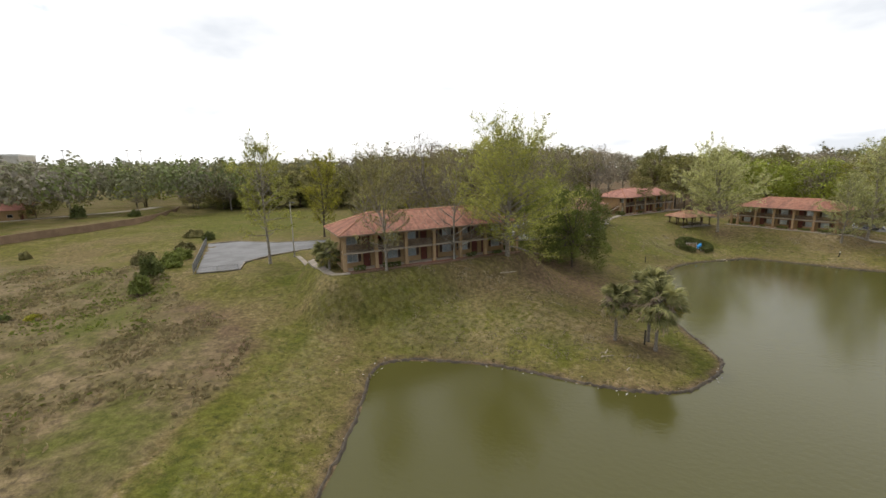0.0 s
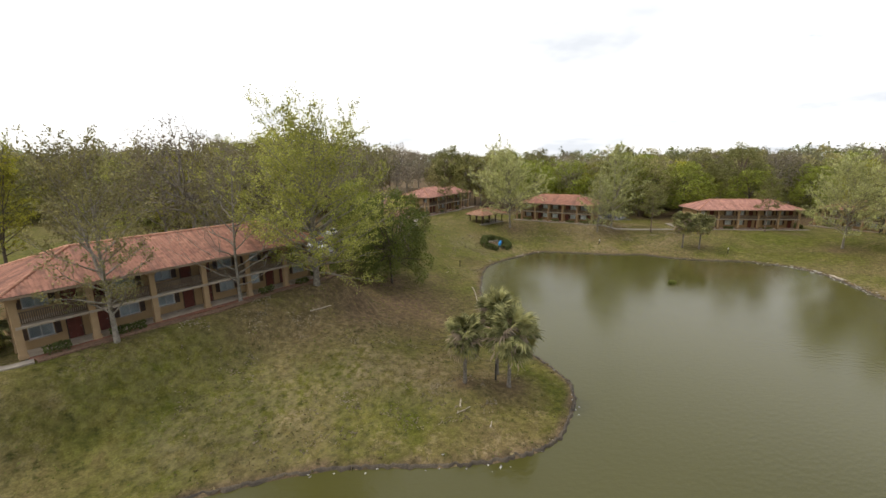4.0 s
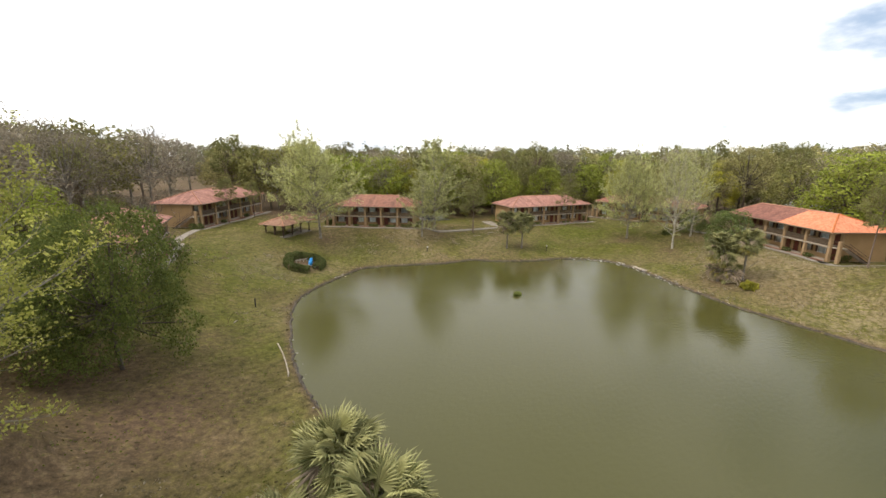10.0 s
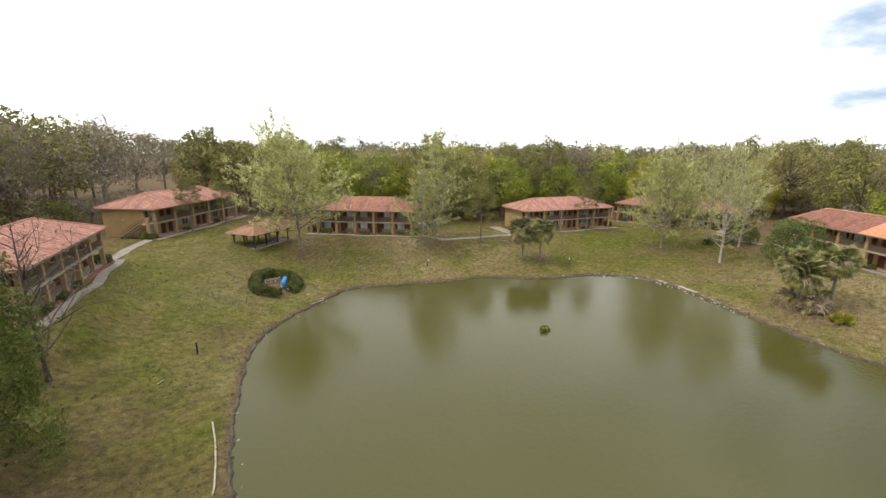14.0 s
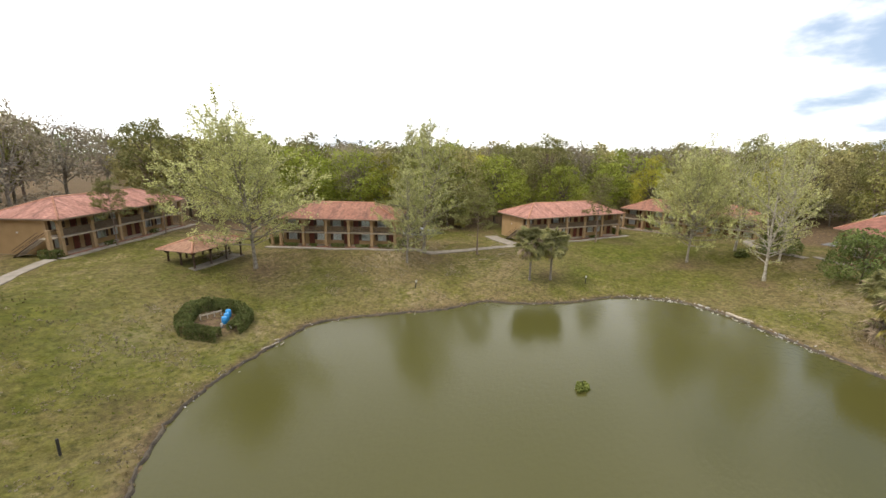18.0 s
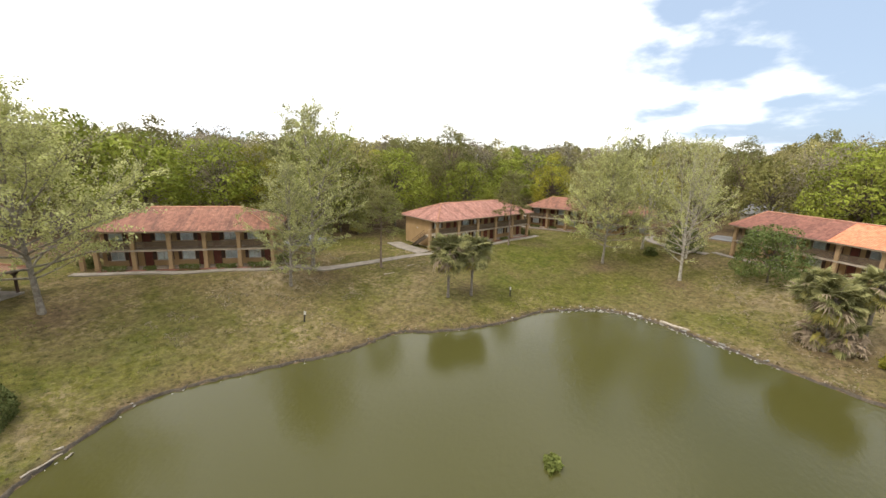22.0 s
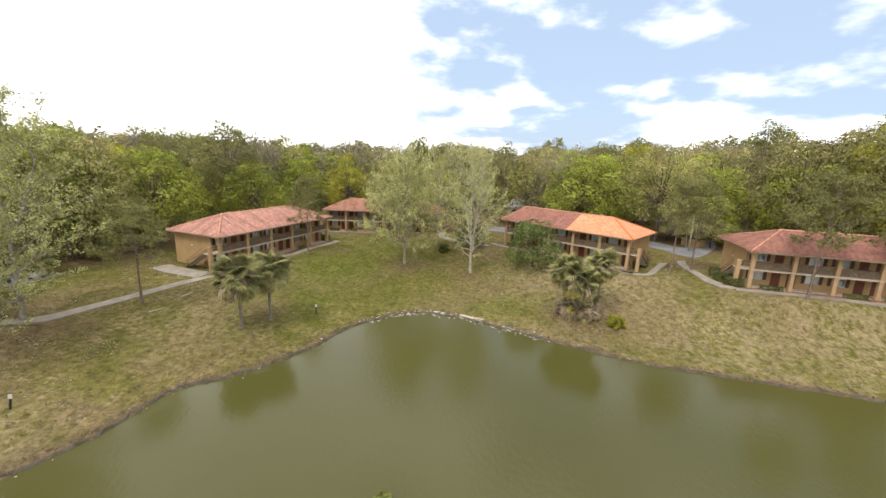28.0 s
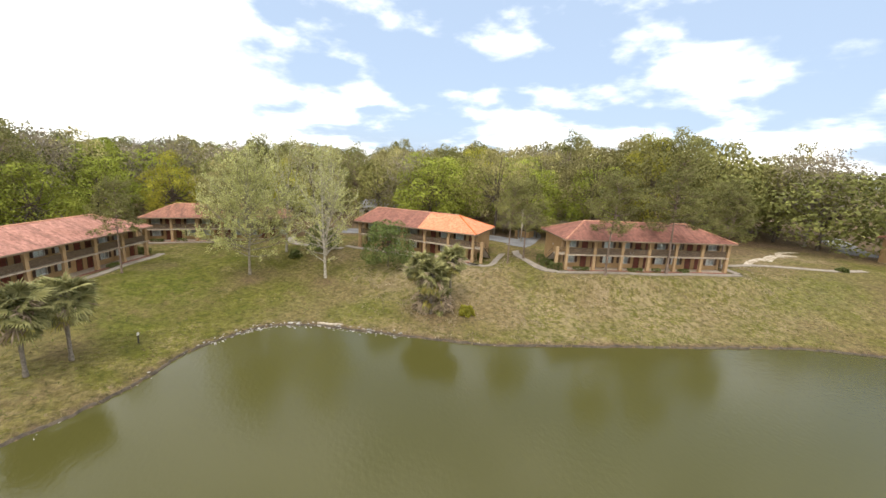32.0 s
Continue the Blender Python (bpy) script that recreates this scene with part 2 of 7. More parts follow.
BLUE = material("blue_plastic", (0.05, 0.33, 0.72), (0.04, 0.26, 0.58), 0.4, 2.0, fine=0.05)
POSTDARK = material("dark_post", (0.03, 0.028, 0.026), (0.05, 0.045, 0.04), 0.7)
RUBBER = material("tyre_rubber", (0.02, 0.02, 0.02), (0.03, 0.03, 0.03), 0.85)
CARGLASS = material("car_glass", (0.015, 0.018, 0.02), (0.02, 0.02, 0.024), 0.08, spec=0.6, fine=0.02)


def roof_material(name, base, alt, dark, streak=0.5):
    """Clay tile: courses across the slope, weather streaks running down it."""
    m = material(name, base, alt, 0.85, 0.35, (0.38, 0.66), 0.35, 18, fine=0.14, spec=0.2)
    t = m.node_tree
    b = t.nodes["Principled BSDF"]
    src = b.inputs["Base Color"].links[0].from_socket
    at = t.nodes.new("ShaderNodeUVMap")
    mp = t.nodes.new("ShaderNodeMapping")
    mp.inputs["Scale"].default_value = (1.1, 0.13, 1)
    link(t, at.outputs[0], mp.inputs[0])
    st = node(t, "ShaderNodeTexNoise", Scale=1.0, Detail=4.0, Roughness=0.65)
    link(t, mp.outputs[0], st.inputs["Vector"])
    r = t.nodes.new("ShaderNodeMapRange")
    r.inputs["From Min"].default_value, r.inputs["From Max"].default_value = 0.46, 0.64
    r.inputs["To Max"].default_value = streak
    link(t, st.outputs["Fac"], r.inputs["Value"])
    mx = t.nodes.new("ShaderNodeMixRGB")
    mx.inputs[2].default_value = (*dark, 1)
    link(t, r.outputs[0], mx.inputs[0])
    link(t, src, mx.inputs[1])
    # every tile a little different, each course lapping over the one below
    cell = t.nodes.new("ShaderNodeMapping")
    cell.inputs["Scale"].default_value = (1 / 0.30, 1 / 0.40, 1)
    link(t, at.outputs[0], cell.inputs[0])
    flo = t.nodes.new("ShaderNodeVectorMath")
    flo.operation = "FLOOR"
    link(t, cell.outputs[0], flo.inputs[0])
    each = t.nodes.new("ShaderNodeTexWhiteNoise")
    link(t, flo.outputs[0], each.inputs["Vector"])
    tone = t.nodes.new("ShaderNodeMapRange")
    tone.inputs["To Min"].default_value, tone.inputs["To Max"].default_value = 0.78, 1.22
    link(t, each.outputs["Value"], tone.inputs["Value"])
    sc = t.nodes.new("ShaderNodeVectorMath")
    sc.operation = "SCALE"
    link(t, mx.outputs[0], sc.inputs[0])
    link(t, tone.outputs[0], sc.inputs["Scale"])
    link(t, sc.outputs[0], b.inputs["Base Color"])
    fr = t.nodes.new("ShaderNodeVectorMath")
    fr.operation = "FRACTION"
    link(t, cell.outputs[0], fr.inputs[0])
    sp = t.nodes.new("ShaderNodeSeparateXYZ")
    link(t, fr.outputs[0], sp.inputs[0])
    lap = t.nodes.new("ShaderNodeMath")
    lap.operation = "SUBTRACT"
    lap.inputs[0].default_value = 1.0
    link(t, sp.outputs["Y"], lap.inputs[1])
    bp = t.nodes.new("ShaderNodeBump")
    bp.inputs["Strength"].default_value, bp.inputs["Distance"].default_value = 0.9, 0.05
    link(t, lap.outputs[0], bp.inputs["Height"])
    link(t, b.inputs["Normal"].links[0].from_socket, bp.inputs["Normal"])
    link(t, bp.outputs[0], b.inputs["Normal"])
    return m


TILE_OLD = roof_material("weathered_clay_tile", (0.36, 0.175, 0.12), (0.28, 0.132, 0.092), (0.165, 0.088, 0.067), 0.8)
TILE_PINK = roof_material("faded_clay_tile", (0.45, 0.23, 0.178), (0.35, 0.172, 0.13), (0.205, 0.103, 0.082), 0.8)
TILE_BROWN = roof_material("dark_clay_tile", (0.30, 0.135, 0.10), (0.235, 0.105, 0.078), (0.16, 0.078, 0.06), 0.6)
TILE_TAN = roof_material("bleached_tan_tile", (0.42, 0.245, 0.165), (0.34, 0.19, 0.13), (0.22, 0.128, 0.09), 0.6)
TILE_NEW = roof_material("new_orange_tile", (0.74, 0.28, 0.155), (0.67, 0.245, 0.13), (0.6, 0.215, 0.10), 0.3)
CAP = material("ridge_cap_tile", (0.62, 0.33, 0.22), (0.48, 0.23, 0.15), 0.85, 1.5, fine=0.15)
CAP_NEW = material("orange_cap_tile", (0.72, 0.24, 0.085), (0.60, 0.19, 0.07), 0.85, 1.5, fine=0.1)


def glass_material():
    m = bpy.data.materials.new("window_glass")
    m.use_nodes = True
    b = m.node_tree.nodes["Principled BSDF"]
    b.inputs["Base Color"].default_value = (0.9, 0.95, 0.95, 1)
    b.inputs["Transmission Weight"].default_value = 1.0
    b.inputs["Roughness"].default_value = 0.03
    b.inputs["IOR"].default_value = 1.1
    return m


GLASS = glass_material()

LEAF_SPRING = leaf_material("spring_sycamore_leaves", (0.27, 0.285, 0.052), (0.49, 0.475, 0.135), spread=0.45, through=0.45)
LEAF_PALE = leaf_material("pale_sycamore_leaves", (0.36, 0.368, 0.125), (0.60, 0.592, 0.285), spread=0.4, through=0.42)
LEAF_YELLOW = leaf_material("yellow_green_leaves", (0.44, 0.395, 0.058), (0.305, 0.305, 0.047), spread=0.45, hue_object=0.25, through=0.45)
LEAF_OLIVE = leaf_material("olive_spring_leaves", (0.225, 0.205, 0.085), (0.345, 0.305, 0.125), spread=0.45, hue_object=0.32, through=0.22)
LEAF_GREEN = leaf_material("bright_oak_leaves", (0.220, 0.265, 0.037), (0.36, 0.385, 0.068), spread=0.45, hue_object=0.28, through=0.22)
LEAF_DARK = leaf_material("dark_oak_leaves", (0.142, 0.143, 0.045), (0.275, 0.252, 0.08), spread=0.45, hue_object=0.3, through=0.18)
LEAF_OAK = leaf_material("evergreen_oak_leaves", (0.095, 0.122, 0.030), (0.185, 0.205, 0.052), spread=0.45, through=0.3)
LEAF_SPREAD = leaf_material("spreading_oak_leaves", (0.150, 0.160, 0.046), (0.265, 0.262, 0.080), spread=0.45, hue_object=0.32, through=0.18)
LEAF_MAG = leaf_material("magnolia_leaves", (0.085, 0.118, 0.032), (0.165, 0.195, 0.062), spread=0.5, rough=0.5, through=0.25)
LEAF_PINE = leaf_material("pine_needles", (0.17, 0.175, 0.06), (0.29, 0.275, 0.105), through=0.3)
LEAF_GREY = leaf_material("grey_twigs", (0.20, 0.168, 0.118), (0.32, 0.272, 0.19), hue_object=0.3, through=0.2)
LEAF_BUDS = leaf_material("reddish_buds", (0.20, 0.125, 0.095), (0.27, 0.19, 0.14), through=0.2)
LEAF_PALM = leaf_material("palm_fronds", (0.128, 0.136, 0.050), (0.335, 0.315, 0.132), hue_object=0.4, rough=0.5, through=0.08)
LEAF_PALM_Y = leaf_material("yellowing_fronds", (0.44, 0.36, 0.09), (0.33, 0.30, 0.10), hue_object=0.3, through=0.12)
LEAF_PALM_D = leaf_material("dead_fronds", (0.22, 0.165, 0.11), (0.44, 0.345, 0.24), hue_object=0.45, through=0.2)
LEAF_HEDGE = leaf_material("hedge_leaves", (0.095, 0.115, 0.036), (0.175, 0.19, 0.062), through=0.25)
LEAF_SHRUB = leaf_material("shrub_leaves", (0.19, 0.22, 0.055), (0.275, 0.30, 0.085), through=0.3)
MUD = material("wet_bank_earth", (0.055, 0.043, 0.031), (0.10, 0.078, 0.052), 0.8, 1.2, (0.4, 0.6), 0.6, 8, fine=0.35)
BED = material("brick_red_mulch", (0.27, 0.12, 0.075), (0.19, 0.085, 0.055), 0.95, 2.5, bump=0.8, bump_scale=9, fine=0.3)
PAINT = [material(f"{n}_car_paint", c, [v * 0.93 for v in c], 0.25, 0.5, spec=0.6, fine=0.02) for n, c in (("white", (0.78, 0.78, 0.76)), ("silver", (0.45, 0.46, 0.48)), ("dark", (0.05, 0.055, 0.065)), ("red", (0.30, 0.03, 0.03)))]
ROOF_GREY = material("grey_shingle", (0.30, 0.29, 0.28), (0.22, 0.215, 0.21), 0.9, 0.6, bump=0.3, bump_scale=15)
WALL_PALE = material("pale_house_wall", (0.55, 0.51, 0.44), (0.46, 0.42, 0.36), 0.9, 0.5)
GRASS_TUFT = leaf_material("grass_blades", (0.13, 0.16, 0.032), (0.205, 0.215, 0.055), through=0.3)
LITTER = leaf_material("bleached_leaf_litter", (0.44, 0.37, 0.26), (0.30, 0.245, 0.165), through=0.2)
STRAW_TUFT = leaf_material("dry_grass_blades", (0.30, 0.24, 0.13), (0.19, 0.16, 0.08), through=0.3)

# ---------------------------------------------------------------- building blocks
def part(name, bm, mat, parent=None, label=""):
    """Links a bmesh as one mesh object, under a thing or a part."""
    me = bpy.data.meshes.new(name)
    bm.to_mesh(me)
    bm.free()
    me.materials.append(mat)
    ob = new(name, me)
    if parent is not None:
        ob.parent = parent
    if label:
        tagged(ob, label)
    return ob


def same_part(name, me, parent, loc=(0, 0, 0), turn=0.0, scale=1.0, label=""):
    """One more object on a mesh that is already there."""
    ob = new(name, me)
    ob.parent = parent
    ob.location, ob.rotation_euler = loc, (0, 0, turn)
    ob.scale = (scale, scale, scale) if isinstance(scale, (int, float)) else scale
    if label:
        tagged(ob, label)
    return ob


def thing(name, m, label, category, group="", kind=""):
    ob = new(name)
    ob.matrix_world = m
    ob.empty_display_size = 0.3
    return tagged(ob, label, category, group, kind)


def box(bm, x0, y0, z0, x1, y1, z1, bevel=0.0):
    v = [bm.verts.new(p) for p in ((x0, y0, z0), (x1, y0, z0), (x1, y1, z0), (x0, y1, z0), (x0, y0, z1), (x1, y0, z1), (x1, y1, z1), (x0, y1, z1))]
    fs = [bm.faces.new([v[i] for i in f]) for f in ((3, 2, 1, 0), (4, 5, 6, 7), (0, 1, 5, 4), (1, 2, 6, 5), (2, 3, 7, 6), (3, 0, 4, 7))]
    if bevel:
        bmesh.ops.bevel(bm, geom=list({e for f in fs for e in f.edges}), offset=bevel, segments=1, affect="EDGES")


def boxes(*rows, bevel=0.0):
    bm = bmesh.new()
    for r in rows:
        box(bm, *r, bevel=bevel)
    return bm


def tube(bm, pts, radii, sides=6, cap=True):
    """A tapered tube along a line of points."""
    rings = []
    n = len(pts)
    for i, (p, r) in enumerate(zip(pts, radii)):
        p = Vector([float(c) for c in p])
        way = (Vector([float(c) for c in pts[min(i + 1, n - 1)]]) - Vector([float(c) for c in pts[max(i - 1, 0)]])).normalized()
        side = way.orthogonal().normalized() if abs(way.z) < 0.95 else Vector((1, 0, 0))
        side = (side - way * side.dot(way)).normalized()
        up = way.cross(side)
        rings.append([bm.verts.new(p + float(r) * (math.cos(k * math.tau / sides) * side + math.sin(k * math.tau / sides) * up)) for k in range(sides)])
    for a, b in zip(rings, rings[1:]):
        for k in range(sides):
            f = bm.faces.new((a[k], a[(k + 1) % sides], b[(k + 1) % sides], b[k]))
            f.smooth = True
    if cap:
        bm.faces.new(rings[0][::-1])
        bm.faces.new(rings[-1])


def mesh_arrays(name, verts, faces, mat):
    """A mesh from arrays: verts (n, 3), faces (m, 3 or 4)."""
    me = bpy.data.meshes.new(name)
    k = faces.shape[1]
    me.vertices.add(len(verts))
    me.vertices.foreach_set("co", np.ascontiguousarray(verts, np.float32).ravel())
    me.loops.add(faces.size)
    me.loops.foreach_set("vertex_index", np.ascontiguousarray(faces, np.int32).ravel())
    me.polygons.add(len(faces))
    me.polygons.foreach_set("loop_start", np.arange(0, faces.size, k, dtype=np.int32))
    me.update(calc_edges=True)
    me.validate()
    me.materials.append(mat)
    return me


# ---------------------------------------------------------------- the lie of the land
POND = [(-8.1, 17.9), (-9.4, 28.7), (-10.7, 35), (-9, 37.8), (-3.8, 38.6), (2, 38.4), (7.5, 37.1), (12.4, 35.6), (17.5, 35.1), (21.3, 36), (25.2, 39.5),
        (27, 42.5), (27.3, 46), (26.6, 52), (26.8, 60), (28.1, 68), (31.3, 76.5), (36.6, 87.2), (42, 92.2), (48.3, 95.2), (56, 97.9), (63.3, 94.6),
        (71, 89.6), (77.4, 87.6), (80.4, 83.5), (86.3, 78), (93, 74.4), (97.9, 67.6), (97.6, 61.9), (93.4, 54.6), (88.7, 46.9), (84.9, 40), (82.4, 32),
        (78, 18), (74.4, 6), (71, -3), (64, -13), (50, -26), (28, -33), (5, -26), (-6, -8), (-8, 6)]


def rounded(pts, steps):
    """A closed Catmull-Rom line through the points."""
    p = np.array(pts, float)
    out = []
    for i in range(len(p)):
        a, b, c, d = p[i - 1], p[i], p[(i + 1) % len(p)], p[(i + 2) % len(p)]
        for s in np.arange(steps) / steps:
            out.append(0.5 * (2 * b + (c - a) * s + (2 * a - 5 * b + 4 * c - d) * s * s + (3 * b - a - 3 * c + d) * s ** 3))
    return np.array(out)


SHORE = rounded(POND, 5)


def to_line(x, y, line, closed=True):
    """Distance of points from a line, and whether they lie inside it."""
    n = len(line)
    if x.size < 40:
        a = np.asarray(line, float)
        b = np.roll(a, -1, 0)
        if not closed:
            a, b = a[:-1], b[:-1]
        d = b - a
        px, py = x[..., None] - a[:, 0], y[..., None] - a[:, 1]
        s = np.clip((px * d[:, 0] + py * d[:, 1]) / ((d * d).sum(1) + 1e-12), 0, 1)
        best = ((px - s * d[:, 0]) ** 2 + (py - s * d[:, 1]) ** 2).min(-1)
        cross = ((a[:, 1] > y[..., None]) != (b[:, 1] > y[..., None])) & (px < d[:, 0] * py / (d[:, 1] + 1e-12))
        return np.sqrt(best), (cross.sum(-1) % 2 == 1) & closed
    best = np.full(x.shape, 1e9)
    inside = np.zeros(x.shape, bool)
    for i in range(n if closed else n - 1):
        (ax, ay), (bx, by) = line[i], line[(i + 1) % n]
        dx, dy = bx - ax, by - ay
        s = np.clip(((x - ax) * dx + (y - ay) * dy) / (dx * dx + dy * dy + 1e-12), 0, 1)
        best = np.minimum(best, (x - ax - s * dx) ** 2 + (y - ay - s * dy) ** 2)
        if closed:
            cross = ((ay > y) != (by > y)) & (x < (bx - ax) * (y - ay) / (by - ay + 1e-12) + ax)
            inside ^= cross
    return np.sqrt(best), inside


def ease(a, b, v):
    s = np.clip((v - a) / (b - a), 0, 1)
    return s * s * (3 - 2 * s)


# the two-storey houses: name, x, y, z, heading, length, bays, hip at the near end, roof
DEEP, EAVE, RISE, OVER = 10.3, 5.3, 2.42, 0.8
HOUSES = [
    ("by_the_lot", -19.6, 49.0, 7.6, 36.4, 28.0, 6, 5.7, "old"),
    ("by_the_bare_tree", 19.5, 96.5, 5.8, 69.7, 23.0, 5, 5.7, "pink"),
    ("behind_the_shelter", 36.7, 132.0, 6.4, 41.2, 26.0, 5, 5.7, "pink"),
    ("behind_the_sycamores", 66.1, 126.5, 4.25, -50.0, 21.5, 5, 5.7, "old"),
    ("behind_the_palms", 106.2, 97.4, 3.25, -23.4, 26.0, 5, 5.7, "pink"),
    ("at_the_far_end", 147.0, 91.5, 2.6, -91.0, 29.2, 6, 5.7, "old"),
    ("half_reroofed", 126.2, 49.3, 4.7, -135.0, 24.6, 5, 2.0, "split"),
    ("by_the_pines", 97.4, 19.9, 5.7, -105.5, 29.6, 6, 5.7, "brown"),
    ("at_the_south_end", 78.2, -52.8, 6.0, -108.0, 27.0, 6, 5.7, "brown"),
]
LOT = (-46.0, 66.0, 5.2)
LOT_LINE = [(-49.3, 54.1), (-43.5, 57.5), (-46.6, 63), (-45.4, 69), (-40.8, 76.2), (-31, 83), (-20, 93), (-8, 100), (-10, 106), (-26, 98.5), (-40, 88.5), (-53, 83.5), (-64, 84.3), (-71, 82)]
HEIGHTS = [(h[1] + 6, h[2] + 4, h[3]) for h in HOUSES] + [
    (-46, 66, 5.2), (-62, 50, 2.6), (-38, 20, 2.2), (-30, 40, 3.0), (-100, 60, 3.4), (-100, 110, 5.4), (-140, 90, 5.6), (-85, 95, 5.2), (114, 69, 2.6), (0, 90, 7.0), (60, 118, 4.2), (120, 30, 5.6),
    (0, 150, 6), (60, 190, 5), (170, 120, 4), (190, 40, 5), (160, -40, 5.5), (92, 100, 3.0), (-60, 0, 2), (-30, -60, 2), (40, -80, 3), (20, 55, 1.2), (2, 58, 5.5), (16, 76, 3.6)]


def height(x, y):
    """The ground's height, for arrays."""
    x, y = np.asarray(x, float), np.asarray(y, float)
    d, wet = to_line(x, y, SHORE)
    if x.size < 40:
        h = np.array(HEIGHTS)
        w = 1 / ((x[..., None] - h[:, 0]) ** 2 + (y[..., None] - h[:, 1]) ** 2 + 60) ** 1.5
        top = (w * h[:, 2]).sum(-1) / w.sum(-1)
    else:
        top, weight = np.zeros(x.shape), np.zeros(x.shape)
        for ax, ay, az in HEIGHTS:
            w = 1 / ((x - ax) ** 2 + (y - ay) ** 2 + 60) ** 1.5
            top += w * az
            weight += w
        top /= weight
    slope = np.clip(d / 25, 0, 1)
    z = 0.22 * np.clip(d / 0.5, 0, 1) + (top - 0.22) * (0.35 * slope + 0.65 * ease(0, 1, slope))
    for _, hx, hy, hz, turn, length, *_ in HOUSES:
        c, s = math.cos(radians(turn)), math.sin(radians(turn))
        u, v = (x - hx) * c + (y - hy) * s, -(x - hx) * s + (y - hy) * c
        off = np.hypot(np.maximum(np.maximum(-2.2 - u, u - length - 2.2), 0), np.maximum(np.maximum(-2.4 - v, v - DEEP - 1.5), 0))
        z = z + (hz - 0.06 - z) * (1 - ease(0, 5, off))
    off = np.hypot(np.maximum(np.abs(x - LOT[0] + 6) - 14, 0), np.maximum(np.abs(y - LOT[1] - 4) - 16, 0))
    z = z + (LOT[2] - z) * (1 - ease(0, 8, off))
    # a terrace behind a low brown wall, far to the west
    west = np.interp(y, [30, 60, 96, 113, 135, 155, 168], [-138, -129, -125, -127, -137, -150, -161]) - x
    z = z + 2.0 * ease(0.0, 1.2, west) * ease(20, 40, y) * (1 - ease(160, 190, y))
    return np.where(wet, -0.15 - 0.16 * np.minimum(d, 12), z)


def ground_at(x, y):
    return float(height(np.array([x]), np.array([y]))[0])

# ---------------------------------------------------------------- ground and water
def fine_noise(x, y, scale, seed):
    """Smooth value noise on arrays."""
    g = np.random.RandomState(seed).rand(64, 64)
    u, v = x / scale + 1000, y / scale + 1000
    i, j = np.floor(u).astype(int), np.floor(v).astype(int)
    a, b = u - i, v - j
    a, b = a * a * (3 - 2 * a), b * b * (3 - 2 * b)
    p = lambda m, n: g[m % 64, n % 64]
    return (p(i, j) * (1 - a) + p(i + 1, j) * a) * (1 - b) + (p(i, j + 1) * (1 - a) + p(i + 1, j + 1) * a) * b


FIELD_EDGE = [(-75, 62), (-52, 52), (-44, 45.5), (-34, 41), (-26, 36.5), (-23, 31), (-22, 22), (-19, 8), (-16, -30), (-10, -120)]


def field_share(x, y):
    """1 in the rough field to the west, 0 on the mown grass."""
    xs = np.array([p[0] for p in FIELD_EDGE[::-1]])
    ys = np.array([p[1] for p in FIELD_EDGE[::-1]])
    edge = np.interp(y, ys, xs)
    west = edge - x
    return ease(-1.0, 1.5, west + 1.6 * (fine_noise(x, y, 3.0, 5) - 0.5)) * (1 - ease(58, 66, y))


